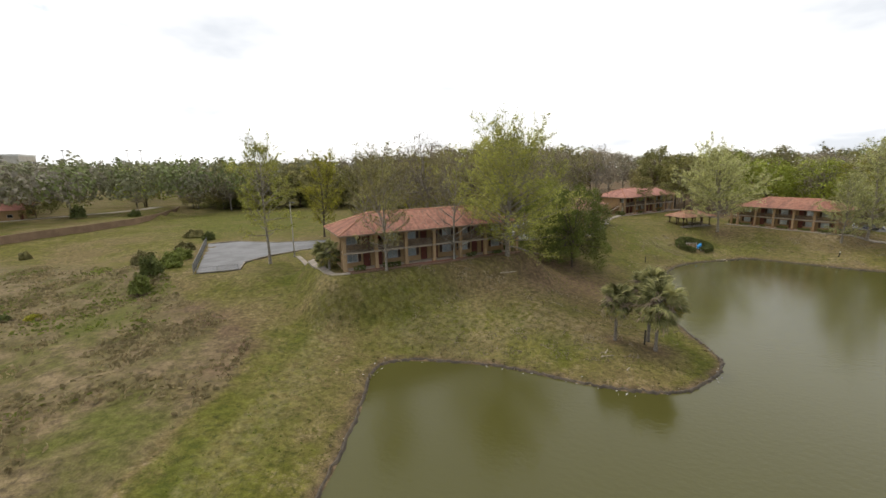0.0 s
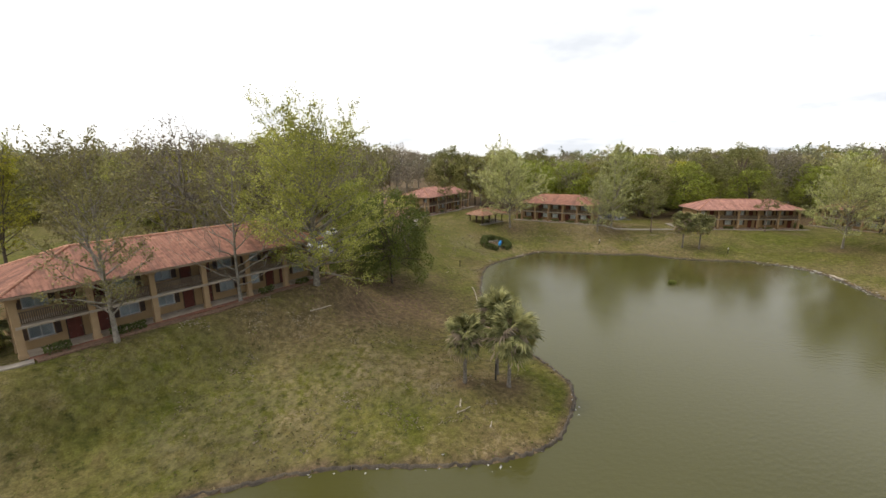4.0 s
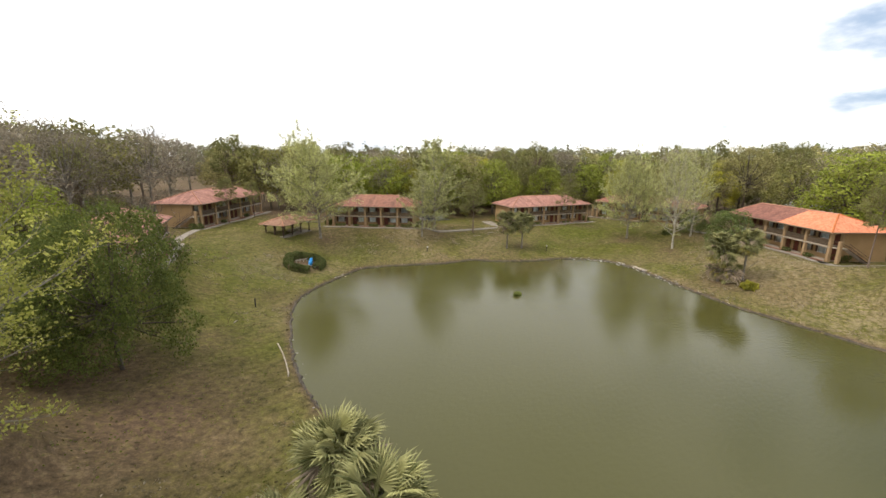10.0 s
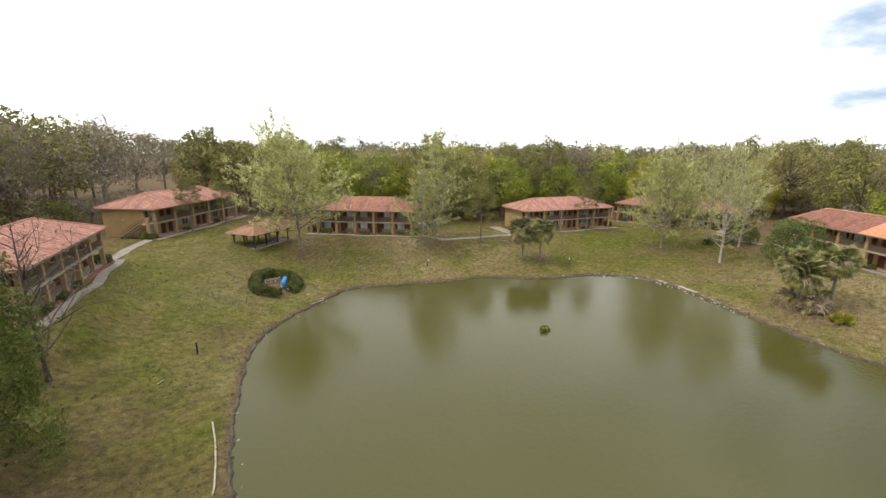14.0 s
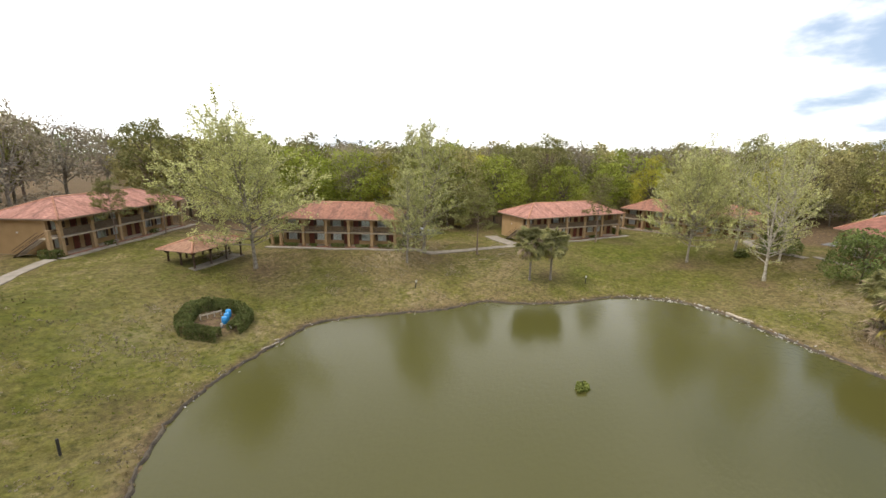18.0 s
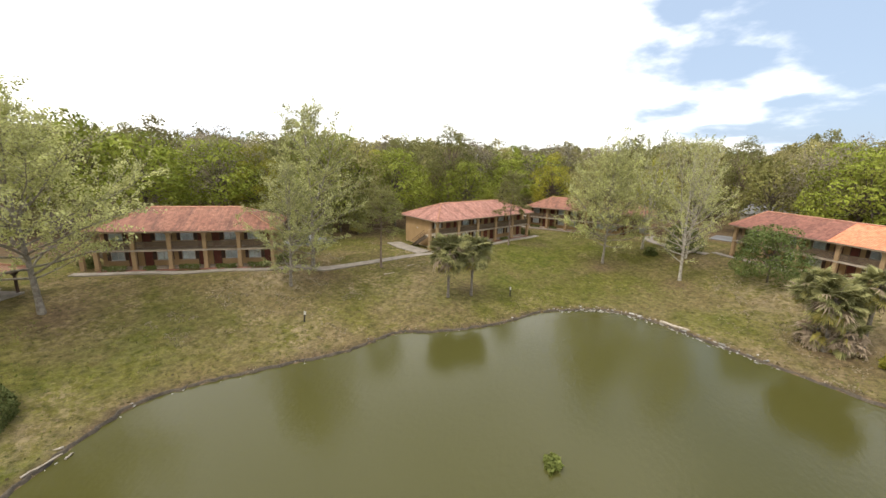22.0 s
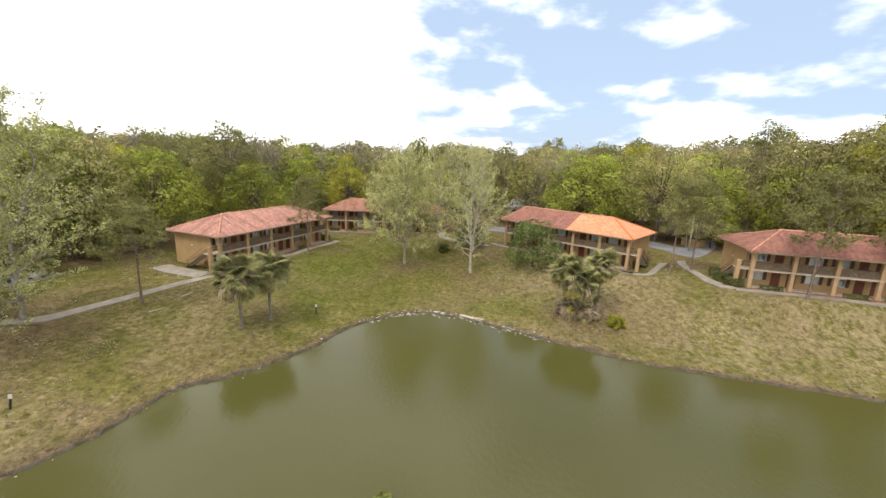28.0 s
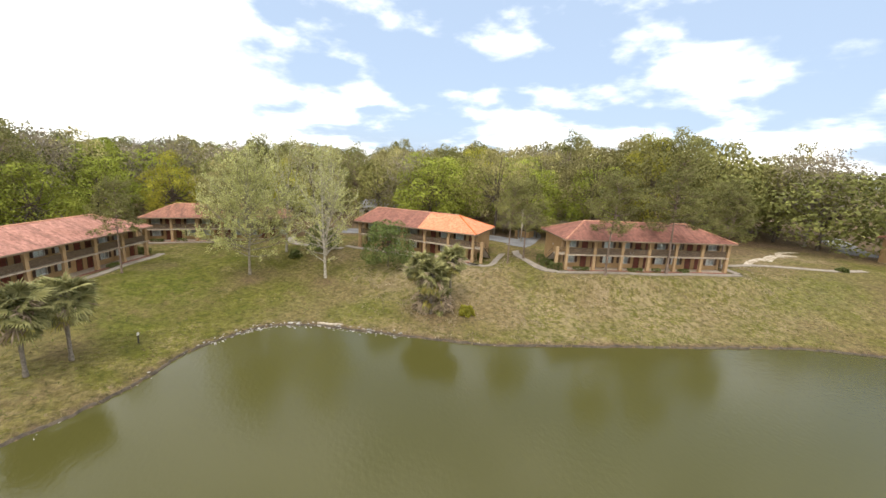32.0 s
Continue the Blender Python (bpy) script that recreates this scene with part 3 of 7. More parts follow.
def make_ground():
    inner_x, inner_y = np.arange(-131, 175, 0.85), np.arange(-70, 160, 0.85)
    far = np.array([6, 14, 26, 42, 65, 95, 140, 200, 300, 450, 700, 1100, 1700, 2600, 4200])
    xs = np.concatenate([inner_x[0] - far[::-1], inner_x, inner_x[-1] + far])
    ys = np.concatenate([inner_y[0] - far[::-1], inner_y, inner_y[-1] + far])
    x, y = np.meshgrid(xs, ys)
    z = height(x.ravel(), y.ravel()).reshape(x.shape)
    d, wet = to_line(x.ravel(), y.ravel(), SHORE)
    d, wet = d.reshape(x.shape), wet.reshape(x.shape)
    field = field_share(x, y)
    out = ~wet
    z += out * np.clip(d / 3, 0, 1) * (0.10 * (fine_noise(x, y, 5.0, 1) - 0.5) + 0.05 * (fine_noise(x, y, 1.6, 2) - 0.5))
    z += out * field * (0.45 * (fine_noise(x, y, 4.5, 3) - 0.5) + 0.30 * (fine_noise(x, y, 1.7, 4) - 0.5))
    z -= 0.22 * to_line(x.ravel(), y.ravel(), LOT_LINE)[1].reshape(x.shape)
    nx = len(xs)
    i = np.arange(len(ys) - 1)[:, None] * nx + np.arange(nx - 1)[None]
    faces = np.stack([i, i + 1, i + nx + 1, i + nx], -1).reshape(-1, 4)
    me = mesh_arrays("ground", np.stack([x, y, z], -1).reshape(-1, 3), faces, GROUND)
    me.polygons.foreach_set("use_smooth", np.ones(len(faces), bool))
    # kinds of cover: rough field, dry thatch, bare earth with some tree shade painted in
    dry = np.zeros(x.shape)
    for cx, cy, r, amount in ((-2, 46, 9, 0.55), (7, 49, 5, 0.8), (12, 47, 4, 0.9), (6, 58, 9, 0.45), (-12, 50, 6, 0.3), (40, 104, 7, 0.7), (36, 118, 8, 0.25), (97, 62, 8, 0.35), (77.5, 107.0, 3.6, 1.5), (-8, 44, 4, 0.6), (108, 44, 10, 1.0), (100, 38, 8, 0.9), (95.7, -39, 6, 1.25), (95.7, -27, 5, 1.25), (-40, 30, 12, 0.5), (88, 28, 9, 0.95),
                              (86, 12, 13, 1.0), (92, 56, 9, 0.5), (70, 96, 7, 0.5), (88, 92, 8, 0.6), (48, 98, 8, 0.45), (84, -4, 12, 0.8), (82, -18, 10, 0.5), (104, 34, 8, 0.8), (90, 48, 6, 0.6), (74, 102, 8, 0.25), (60, 104, 8, 0.25), (34, 84, 6, 0.35)):
        dry = np.maximum(dry, 0.64 * amount * np.exp(-((x - cx) ** 2 + (y - cy) ** 2) / (r * r)))
    for off in (-0.9, 0.9):      # faint wheel tracks over the mown strip
        track, _ = to_line(x.ravel(), y.ravel(), [(-14 + off, -12), (-15.5 + off, 10), (-17 + off, 28), (-19 + off, 40), (-24 + off, 52)], False)
        dry = np.maximum(dry, 0.32 * np.exp(-(track.reshape(x.shape) / 0.8) ** 2))
    # patches round the big sycamore and dark oak: litter plus their shade, as brown colour
    bare = np.zeros(x.shape)
    for cx, cy, r, amount in ((46.5, 103.6, 3.0, 1.3), (16.3, 45.1, 1.3, 0.9), (20.6, 43.7, 2.2, 0.8), (2.4, 64.3, 8, 0.85), (15, 67, 10, 1.0), (12, 76, 9, 0.95), (23, 80, 5, 0.6), (8, 62, 7, 0.8), (22, 72, 5, 0.5), (-6, 57, 5, 0.45), (-14.5, 52.2, 2.5, 0.8), (-6.1, 61, 2.2, 0.8), (20, 87, 4, 0.6), (56.6, 114.9, 4.0, 0.75),
                              (84, 104.5, 3.5, 0.7), (114.2, 69.3, 2, 0.8), (110.8, 57.8, 2, 0.7), (95, 43.5, 3.5, 0.75), (93, 85.5, 2.5, 0.5), (76, -30, 6, 0.4), (-40, 43, 3.0, 0.9), (-35, 40.5, 3.2, 0.95), (-30, 37.8, 3.0, 0.95), (-26.5, 34.5, 2.6, 0.9), (-25.2, 29.5, 2.0, 0.8), (-24.8, 25, 1.5, 0.6),
                              (112, -34, 14, 0.9), (116, -20, 12, 0.8), (122, -50, 20, 0.9), (22, 140, 12, 0.6), (5, 140, 16, 0.6), (35, 92, 3, 0.5)):
        bare = np.maximum(bare, amount * np.exp(-((x - cx) ** 2 + (y - cy) ** 2) / (r * r)))
    woods = ease(40, 52, d + 9 * (fine_noise(x, y, 11, 31) - 0.5)) * ease(5, 14, x + 0.15 * (y - 100)) * (1 - wet)
    bare = np.maximum(bare, 0.92 * woods)
    bank = np.where(wet, 1.0, 1 - ease(0.2, 1.1, d + 0.7 * (fine_noise(x, y, 1.3, 8) - 0.5)))
    col = me.color_attributes.new("cover", "FLOAT_COLOR", "POINT")
    lush = np.zeros(x.shape)      # well-kept turf, greener and smoother
    for cx, cy, rx, ry, amount in ((-17, 12, 6, 24, 1.0), (-21, 36, 6, 9, 0.8), (-8, 47, 15, 8, 0.75), (-32, 54, 10, 9, 0.85), (-78, 112, 34, 22, 1.0), (-100, 140, 40, 30, 1.0), (23.5, 57, 3.4, 15, 1.0), (10, 42, 9, 4, 0.7), (26, 82, 6, 14, 1.0), (38, 96, 6, 9, 0.7), (45, 96, 7, 3, 1.0), (33, 110, 7, 9, 0.9), (46, 118, 9, 8, 0.7), (112, 80, 11, 10, 0.95), (106, 70, 6, 8, 0.6), (128, 74, 9, 9, 0.8), (100, 54, 4, 5, 0.8), (91, 88, 5, 3, 0.7), (30, 84, 3, 8, 0.5), (24, 44, 2.5, 8, 0.7), (78, 8, 3, 14, 0.4), (80, -20, 6, 12, 0.9), (108, 66, 9, 9, 0.8), (100, 82, 7, 8, 0.8), (36, 101, 9, 13, 0.9), (60, 106, 11, 5, 0.7)):
        lush = np.maximum(lush, amount * np.exp(-((x - cx) / rx) ** 2 - ((y - cy) / ry) ** 2))
    field = field - lush * (field < 0.2)
    rgba = np.stack([field, dry, bare, bank], -1).astype(np.float32)
    col.data.foreach_set("color", rgba.ravel())
    ob = new("ground", me)
    return tagged(ob, "mown green grass with dry straw patches around a pond", "ground", kind="structure")


def ground_material():
    m = bpy.data.materials.new("grass_ground")
    m.use_nodes = True
    t = m.node_tree
    b = t.nodes["Principled BSDF"]
    b.inputs["Roughness"].default_value = 0.95
    b.inputs["Specular IOR Level"].default_value = 0.1
    co = t.nodes.new("ShaderNodeTexCoord")

    def noise_at(scale, detail=5.0, rough=0.6):
        n = node(t, "ShaderNodeTexNoise", Scale=scale, Detail=detail, Roughness=rough)
        link(t, co.outputs["Object"], n.inputs["Vector"])
        return n.outputs["Fac"]

    def ramp(v, a, b2, lo=0.0, hi=1.0):
        r = t.nodes.new("ShaderNodeMapRange")
        r.inputs["From Min"].default_value, r.inputs["From Max"].default_value = a, b2
        r.inputs["To Min"].default_value, r.inputs["To Max"].default_value = lo, hi
        link(t, v, r.inputs["Value"])
        return r.outputs[0]

    def mix(f, a, c):
        n = t.nodes.new("ShaderNodeMixRGB")
        for k, v in ((0, f), (1, a), (2, c)):
            if isinstance(v, tuple):
                n.inputs[k].default_value = (*v, 1)
            elif isinstance(v, float):
                n.inputs[k].default_value = v
            else:
                link(t, v, n.inputs[k])
        return n.outputs[0]

    def maths(op, a, c):
        n = t.nodes.new("ShaderNodeMath")
        n.operation = op
        n.use_clamp = True
        for k, v in ((0, a), (1, c)):
            if isinstance(v, float):
                n.inputs[k].default_value = v
            else:
                link(t, v, n.inputs[k])
        return n.outputs[0]

    def maths2(a, c):
        n = t.nodes.new("ShaderNodeMath")
        n.operation = "MULTIPLY"
        link(t, a, n.inputs[0])
        link(t, c, n.inputs[1])
        return n.outputs[0]

    cover = t.nodes.new("ShaderNodeVertexColor")
    cover.layer_name = "cover"
    sep = t.nodes.new("ShaderNodeSeparateColor")
    link(t, cover.outputs["Color"], sep.inputs[0])
    field, dry, bare, bank = sep.outputs[0], sep.outputs[1], sep.outputs[2], cover.outputs["Alpha"]
    n_big, n_mid, n_small, n_tiny = noise_at(0.09, 6.0, 0.65), noise_at(0.35), noise_at(1.6, 6.0, 0.7), noise_at(7.0, 4.0, 0.7)
    lush = mix(ramp(n_mid, 0.35, 0.65), (0.090, 0.094, 0.0175), (0.141, 0.131, 0.034))
    lawn = mix(ramp(n_big, 0.44, 0.58), lush, (0.156, 0.124, 0.056))
    tuft = mix(ramp(n_small, 0.52, 0.66), lawn, (0.060, 0.062, 0.0185))
    flecks = maths("MULTIPLY", ramp(noise_at(2.0, 7.0, 0.8), 0.50, 0.56), maths("MULTIPLY", ramp(n_mid, 0.42, 0.62), ramp(noise_at(0.11, 4.0, 0.6), 0.40, 0.56)))
    tuft = mix(flecks, tuft, (0.25, 0.20, 0.118))
    less = t.nodes.new("ShaderNodeMath")
    less.operation = "MULTIPLY"
    less.use_clamp = True
    less.inputs[1].default_value = -1.0
    link(t, field, less.inputs[0])
    turf = mix(ramp(n_mid, 0.35, 0.65), (0.080, 0.098, 0.0135), (0.116, 0.124, 0.021))
    turf = mix(ramp(n_small, 0.50, 0.68), turf, (0.052, 0.066, 0.014))
    tuft = mix(maths("MULTIPLY", less.outputs[0], ramp(noise_at(0.5, 5.0, 0.7), 0.30, 0.52)), tuft, turf)
    straw = mix(ramp(n_tiny, 0.35, 0.65), (0.36, 0.30, 0.19), (0.21, 0.172, 0.095))
    grass = mix(maths("MULTIPLY", dry, ramp(noise_at(1.0, 8.0, 0.78), 0.43, 0.54)), tuft, straw)
    rough = mix(ramp(n_mid, 0.40, 0.58), (0.195, 0.155, 0.088), (0.122, 0.108, 0.046))
    rough = mix(ramp(n_small, 0.5, 0.66), rough, (0.095, 0.078, 0.048))
    rough = mix(ramp(n_big, 0.52, 0.66), rough, (0.098, 0.106, 0.027))
    a = mix(field, grass, rough)
    # soil brown, also the colour of the shade painted under the big trees
    earth = mix(ramp(n_small, 0.4, 0.6), (0.165, 0.112, 0.070), (0.100, 0.072, 0.046))
    a = mix(maths("MULTIPLY", bare, ramp(n_small, 0.3, 0.5)), a, earth)
    mud = mix(ramp(n_small, 0.42, 0.6), (0.155, 0.115, 0.07), (0.085, 0.065, 0.04))
    a = mix(bank, a, mud)
    g = t.nodes.new("ShaderNodeVectorMath")
    g.operation = "SCALE"
    link(t, a, g.inputs[0])
    link(t, maths2(ramp(n_tiny, 0.3, 0.7, 0.74, 1.26), ramp(noise_at(1.5, 6.0, 0.72), 0.36, 0.64, 0.64, 1.24)), g.inputs["Scale"])
    warm = t.nodes.new("ShaderNodeVectorMath")
    warm.operation = "MULTIPLY"
    warm.inputs[1].default_value = (1.03, 0.97, 0.95)
    link(t, g.outputs[0], warm.inputs[0])
    link(t, warm.outputs[0], b.inputs["Base Color"])
    bp = t.nodes.new("ShaderNodeBump")
    bp.inputs["Strength"].default_value, bp.inputs["Distance"].default_value = 0.8, 0.12
    link(t, maths("ADD", maths("MULTIPLY", n_small, 0.6), maths("MULTIPLY", n_tiny, 0.5)), bp.inputs["Height"])
    link(t, bp.outputs[0], b.inputs["Normal"])
    return m


def water_material():
    m = bpy.data.materials.new("pond_water")
    m.use_nodes = True
    t = m.node_tree
    b = t.nodes["Principled BSDF"]
    co = t.nodes.new("ShaderNodeTexCoord")
    murk = node(t, "ShaderNodeTexNoise", Scale=0.03, Detail=2.0)
    link(t, co.outputs["Object"], murk.inputs["Vector"])
    mx = t.nodes.new("ShaderNodeMixRGB")
    mx.inputs[1].default_value, mx.inputs[2].default_value = (0.078, 0.075, 0.0215, 1), (0.064, 0.059, 0.0155, 1)
    link(t, murk.outputs["Fac"], mx.inputs[0])
    link(t, mx.outputs[0], b.inputs["Base Color"])
    b.inputs["Roughness"].default_value = 0.11
    b.inputs["IOR"].default_value = 1.33
    b.inputs["Specular IOR Level"].default_value = 0.5
    mp = t.nodes.new("ShaderNodeMapping")
    mp.inputs["Scale"].default_value = (1.0, 1.6, 1.0)
    mp.inputs["Rotation"].default_value = (0, 0, 0.6)
    link(t, co.outputs["Object"], mp.inputs[0])
    wave = node(t, "ShaderNodeTexNoise", Scale=1.5, Detail=4.0, Roughness=0.55)
    link(t, mp.outputs[0], wave.inputs["Vector"])
    bp = t.nodes.new("ShaderNodeBump")
    bp.inputs["Strength"].default_value, bp.inputs["Distance"].default_value = 0.42, 0.05
    link(t, wave.outputs["Fac"], bp.inputs["Height"])
    link(t, bp.outputs[0], b.inputs["Normal"])
    return m


GROUND, WATER = ground_material(), water_material()
make_ground()
rim = rounded(POND, 2)
turn_of = np.roll(rim, -1, 0) - np.roll(rim, 1, 0)
turn_of /= np.linalg.norm(turn_of, axis=1)[:, None]
rim = rim + 0.9 * np.stack([-turn_of[:, 1], turn_of[:, 0]], 1)      # the outline runs clockwise
bm = bmesh.new()
bmesh.ops.triangulate(bm, faces=[bm.faces.new([bm.verts.new((x, y, 0.0)) for x, y in rim[::-1]])])
tagged(part("water", bm, WATER), "murky olive green pond water with faint ripples", "water", kind="structure")



def tufts(name, n, x0, x1, y0, y1, size, mat, keep, label, seed):
    """Standing grass, past counting."""
    rng = np.random.default_rng(seed)
    x, y = rng.uniform(x0, x1, n), rng.uniform(y0, y1, n)
    k = keep(x, y, rng.random(n))
    x, y = x[k], y[k]
    c = np.stack([x, y, height(x, y) + size * 0.35], 1)
    a = rng.uniform(0, math.tau, len(x))
    side = np.stack([np.cos(a), np.sin(a), np.zeros(len(x))], 1) * size * rng.uniform(0.4, 1.0, (len(x), 1))
    lift = np.stack([rng.normal(size=len(x)) * 0.3, rng.normal(size=len(x)) * 0.3, np.ones(len(x))], 1) * size * rng.uniform(0.4, 1.1, (len(x), 1))
    v = np.stack([c - side - lift * 0.4, c + side - lift * 0.4, c + side * 0.7 + lift * 0.6, c - side * 0.7 + lift * 0.6], 1).reshape(-1, 3)
    ob = new(name, mesh_arrays(name, v, np.arange(len(v)).reshape(-1, 4), mat))
    return tagged(ob, label, "grass", kind="stuff")


def dry_land(x, y):
    return ~to_line(x, y, SHORE)[1]


tufts("field_grass", 42000, -95, -10, -25, 62, 0.34, STRAW_TUFT, lambda x, y, r: (field_share(x, y) > 0.5) & (fine_noise(x, y, 5, 11) > 0.35 + 0.4 * r), "dry straw-coloured grass in the rough field", 1)
tufts("field_weeds", 26000, -95, -10, -25, 62, 0.30, GRASS_TUFT, lambda x, y, r: (field_share(x, y) > 0.5) & (fine_noise(x, y, 7, 12) > 0.45 + 0.3 * r), "green weeds in the rough field", 2)
tufts("lawn_tufts", 60000, -24, 112, -25, 130, 0.10, GRASS_TUFT, lambda x, y, r: dry_land(x, y) & (field_share(x, y) < 0.5) & (fine_noise(x, y, 2.5, 13) > 0.3 + 0.5 * r), "uneven tufts in the mown grass", 3)
tufts("dry_thatch", 26000, -10, 112, -25, 120, 0.15, STRAW_TUFT, lambda x, y, r: dry_land(x, y) & (fine_noise(x, y, 6, 14) > 0.5 + 0.25 * r) & (fine_noise(x, y, 1.5, 15) > 0.5), "dry thatch lying in the grass", 4)
for k, (x0, x1, y0, y1, n) in enumerate(((80, 114, -22, 54, 30000), (-10, 26, 40, 62, 12000), (62, 104, 92, 112, 14000), (28, 50, 84, 112, 9000))):
    tufts("leaf_litter", n, x0, x1, y0, y1, 0.12, LITTER, lambda x, y, r: dry_land(x, y) & (fine_noise(x, y, 1.3, 21) > 0.55 + 0.25 * r) & (fine_noise(x, y, 7, 22) > 0.45), "bleached leaf litter lying in the grass", 40 + k)
tufts("bank_grass", 16000, -14, 102, -20, 102, 0.22, STRAW_TUFT, lambda x, y, r: dry_land(x, y) & (to_line(x, y, SHORE)[0] < 1.4 * r + 0.2), "ragged grass along the water's edge", 5)


def bank_edge():
    """The cut earth edge of the pond, ragged, a hand or two above the water."""
    line = rounded(POND, 16)
    way = np.roll(line, -1, 0) - np.roll(line, 1, 0)
    way /= np.linalg.norm(way, axis=1)[:, None]
    out = np.stack([-way[:, 1], way[:, 0]], 1)
    rng = np.random.default_rng(12)
    n = len(line)
    wob = rng.normal(size=n) * 0.10
    rows = []
    for off, z, j in ((-0.25, -0.30, 0.6), (0.02, 0.04, 1.0), (0.10, 0.19, 1.0), (0.20, 0.22, 0.9), (0.36, 0.06, 0.5)):
        p = line + out * (off + wob * j)[:, None]
        zz = z + (rng.normal(size=n) * 0.045 if z > 0 else 0) + (np.maximum(height(p[:, 0], p[:, 1]) - 0.2, 0) if off > 0.3 else 0)
        rows.append(np.stack([p[:, 0], p[:, 1], zz + np.zeros(n)], 1))
    v = np.concatenate(rows)
    i = np.arange(n)
    f = np.concatenate([np.stack([k * n + i, k * n + (i + 1) % n, (k + 1) * n + (i + 1) % n, (k + 1) * n + i], 1) for k in range(4)])
    ob = new("bank_edge", mesh_arrays("bank_edge", v, f, MUD))
    return tagged(ob, "dark cut earth edge along the pond", "bank", kind="structure")


bank_edge()
# ---------------------------------------------------------------- two-storey houses
def wall_mesh(length, z0, z1, holes, y0, y1):
    """A wall along x with openings right through it: holes are (x0, x1, z0, z1)."""
    bm = bmesh.new()
    xs = sorted({0.0, length, *(v for h in holes for v in h[:2])})
    zs = sorted({z0, z1, *(v for h in holes for v in h[2:])})
    for a, b in zip(xs, xs[1:]):
        low = None
        for c, d in zip(zs, zs[1:]):
            open_ = any(h[0] <= a and b <= h[1] and h[2] <= c and d <= h[3] for h in holes)
            if open_ and low is not None:
                box(bm, a, y0, low, b, y1, c)
                low = None
            elif not open_ and low is None:
                low = c
        if low is not None:
            box(bm, a, y0, low, b, y1, z1)
    bmesh.ops.remove_doubles(bm, verts=bm.verts, dist=1e-4)
    return bm


def window(parent, x, y, z, w, h, face=-1, flip=False):
    """A sash window in its opening, with a blind behind it and brown shutters beside it."""
    win = part("window", boxes((x, y - 0.03, z, x + 0.06, y + 0.1, z + h), (x + w - 0.06, y - 0.03, z, x + w, y + 0.1, z + h),
                               (x + 0.06, y - 0.03, z, x + w - 0.06, y + 0.1, z + 0.06), (x + 0.06, y - 0.03, z + h - 0.06, x + w - 0.06, y + 0.1, z + h),
                               (x + w / 2 - 0.03, y, z + 0.06, x + w / 2 + 0.03, y + 0.08, z + h - 0.06)), WHITE, parent)
    part("pane", boxes((x + 0.06, y + 0.035, z + 0.06, x + w / 2 - 0.03, y + 0.045, z + h - 0.06)), GLASS, win)
    part("pane", boxes((x + w / 2 + 0.03, y + 0.035, z + 0.06, x + w - 0.06, y + 0.045, z + h - 0.06)), GLASS, win)
    part("blind", boxes((x - 0.1, y + 0.3, z - 0.1, x + w + 0.1, y + 0.33, z + h + 0.1)), CURTAIN, win)
    part("sill", boxes((x - 0.08, y - 0.12, z - 0.09, x + w + 0.08, y - 0.002, z - 0.002)), SLAB, win)
    for sx in (x - 0.47, x + w + 0.05):
        bm = boxes((sx, y - 0.045, z, sx + 0.42, y - 0.003, z + h))
        for k in range(6):
            box(bm, sx + 0.05, y - 0.06, z + 0.1 + k * (h - 0.2) / 6, sx + 0.37, y - 0.046, z + 0.1 + (k + 0.7) * (h - 0.2) / 6)
        part("shutter", bm, BROWN, win)


def house_door(parent, x, y, z):
    bm = boxes((x, y + 0.02, z, x + 0.95, y + 0.07, z + 2.05))
    for px in (0.12, 0.53):
        for pz, ph in ((0.2, 0.7), (1.05, 0.8)):
            box(bm, x + px, y + 0.0, z + pz, x + px + 0.3, y + 0.018, z + pz + ph)
    d = part("door", bm, DOOR, parent)
    part("door_frame", boxes((x - 0.08, y - 0.03, z, x - 0.002, y + 0.1, z + 2.14), (x + 0.952, y - 0.03, z, x + 1.03, y + 0.1, z + 2.14),
                             (x - 0.002, y - 0.03, z + 2.052, x + 0.952, y + 0.1, z + 2.14)), BROWN, d)
    bm = bmesh.new()
    bmesh.ops.create_uvsphere(bm, u_segments=8, v_segments=6, radius=0.04, matrix=Matrix.Translation((x + 0.86, y - 0.03, z + 1.0)))
    part("door_handle", bm, METAL, d, "metal door knob")


def column_mesh(h):
    """A square stucco post that spreads into curved brackets under the eave."""
    bm = boxes((-0.29, -0.29, 0, 0.29, 0.29, 0.35), (-0.24, -0.24, 0.35, 0.24, 0.24, h))
    for s in (-1, 1):
        for k in range(6):
            a = k / 6 * math.pi / 2
            b = (k + 1) / 6 * math.pi / 2
            r = 0.75
            xa, xb = 0.24 + r * (1 - math.cos(a)), 0.24 + r * (1 - math.cos(b))
            za = h - r + r * math.sin(a)
            box(bm, min(s * xa, s * xb), -0.16, za, max(s * xa, s * xb), 0.16, h - 0.004)
    return bm


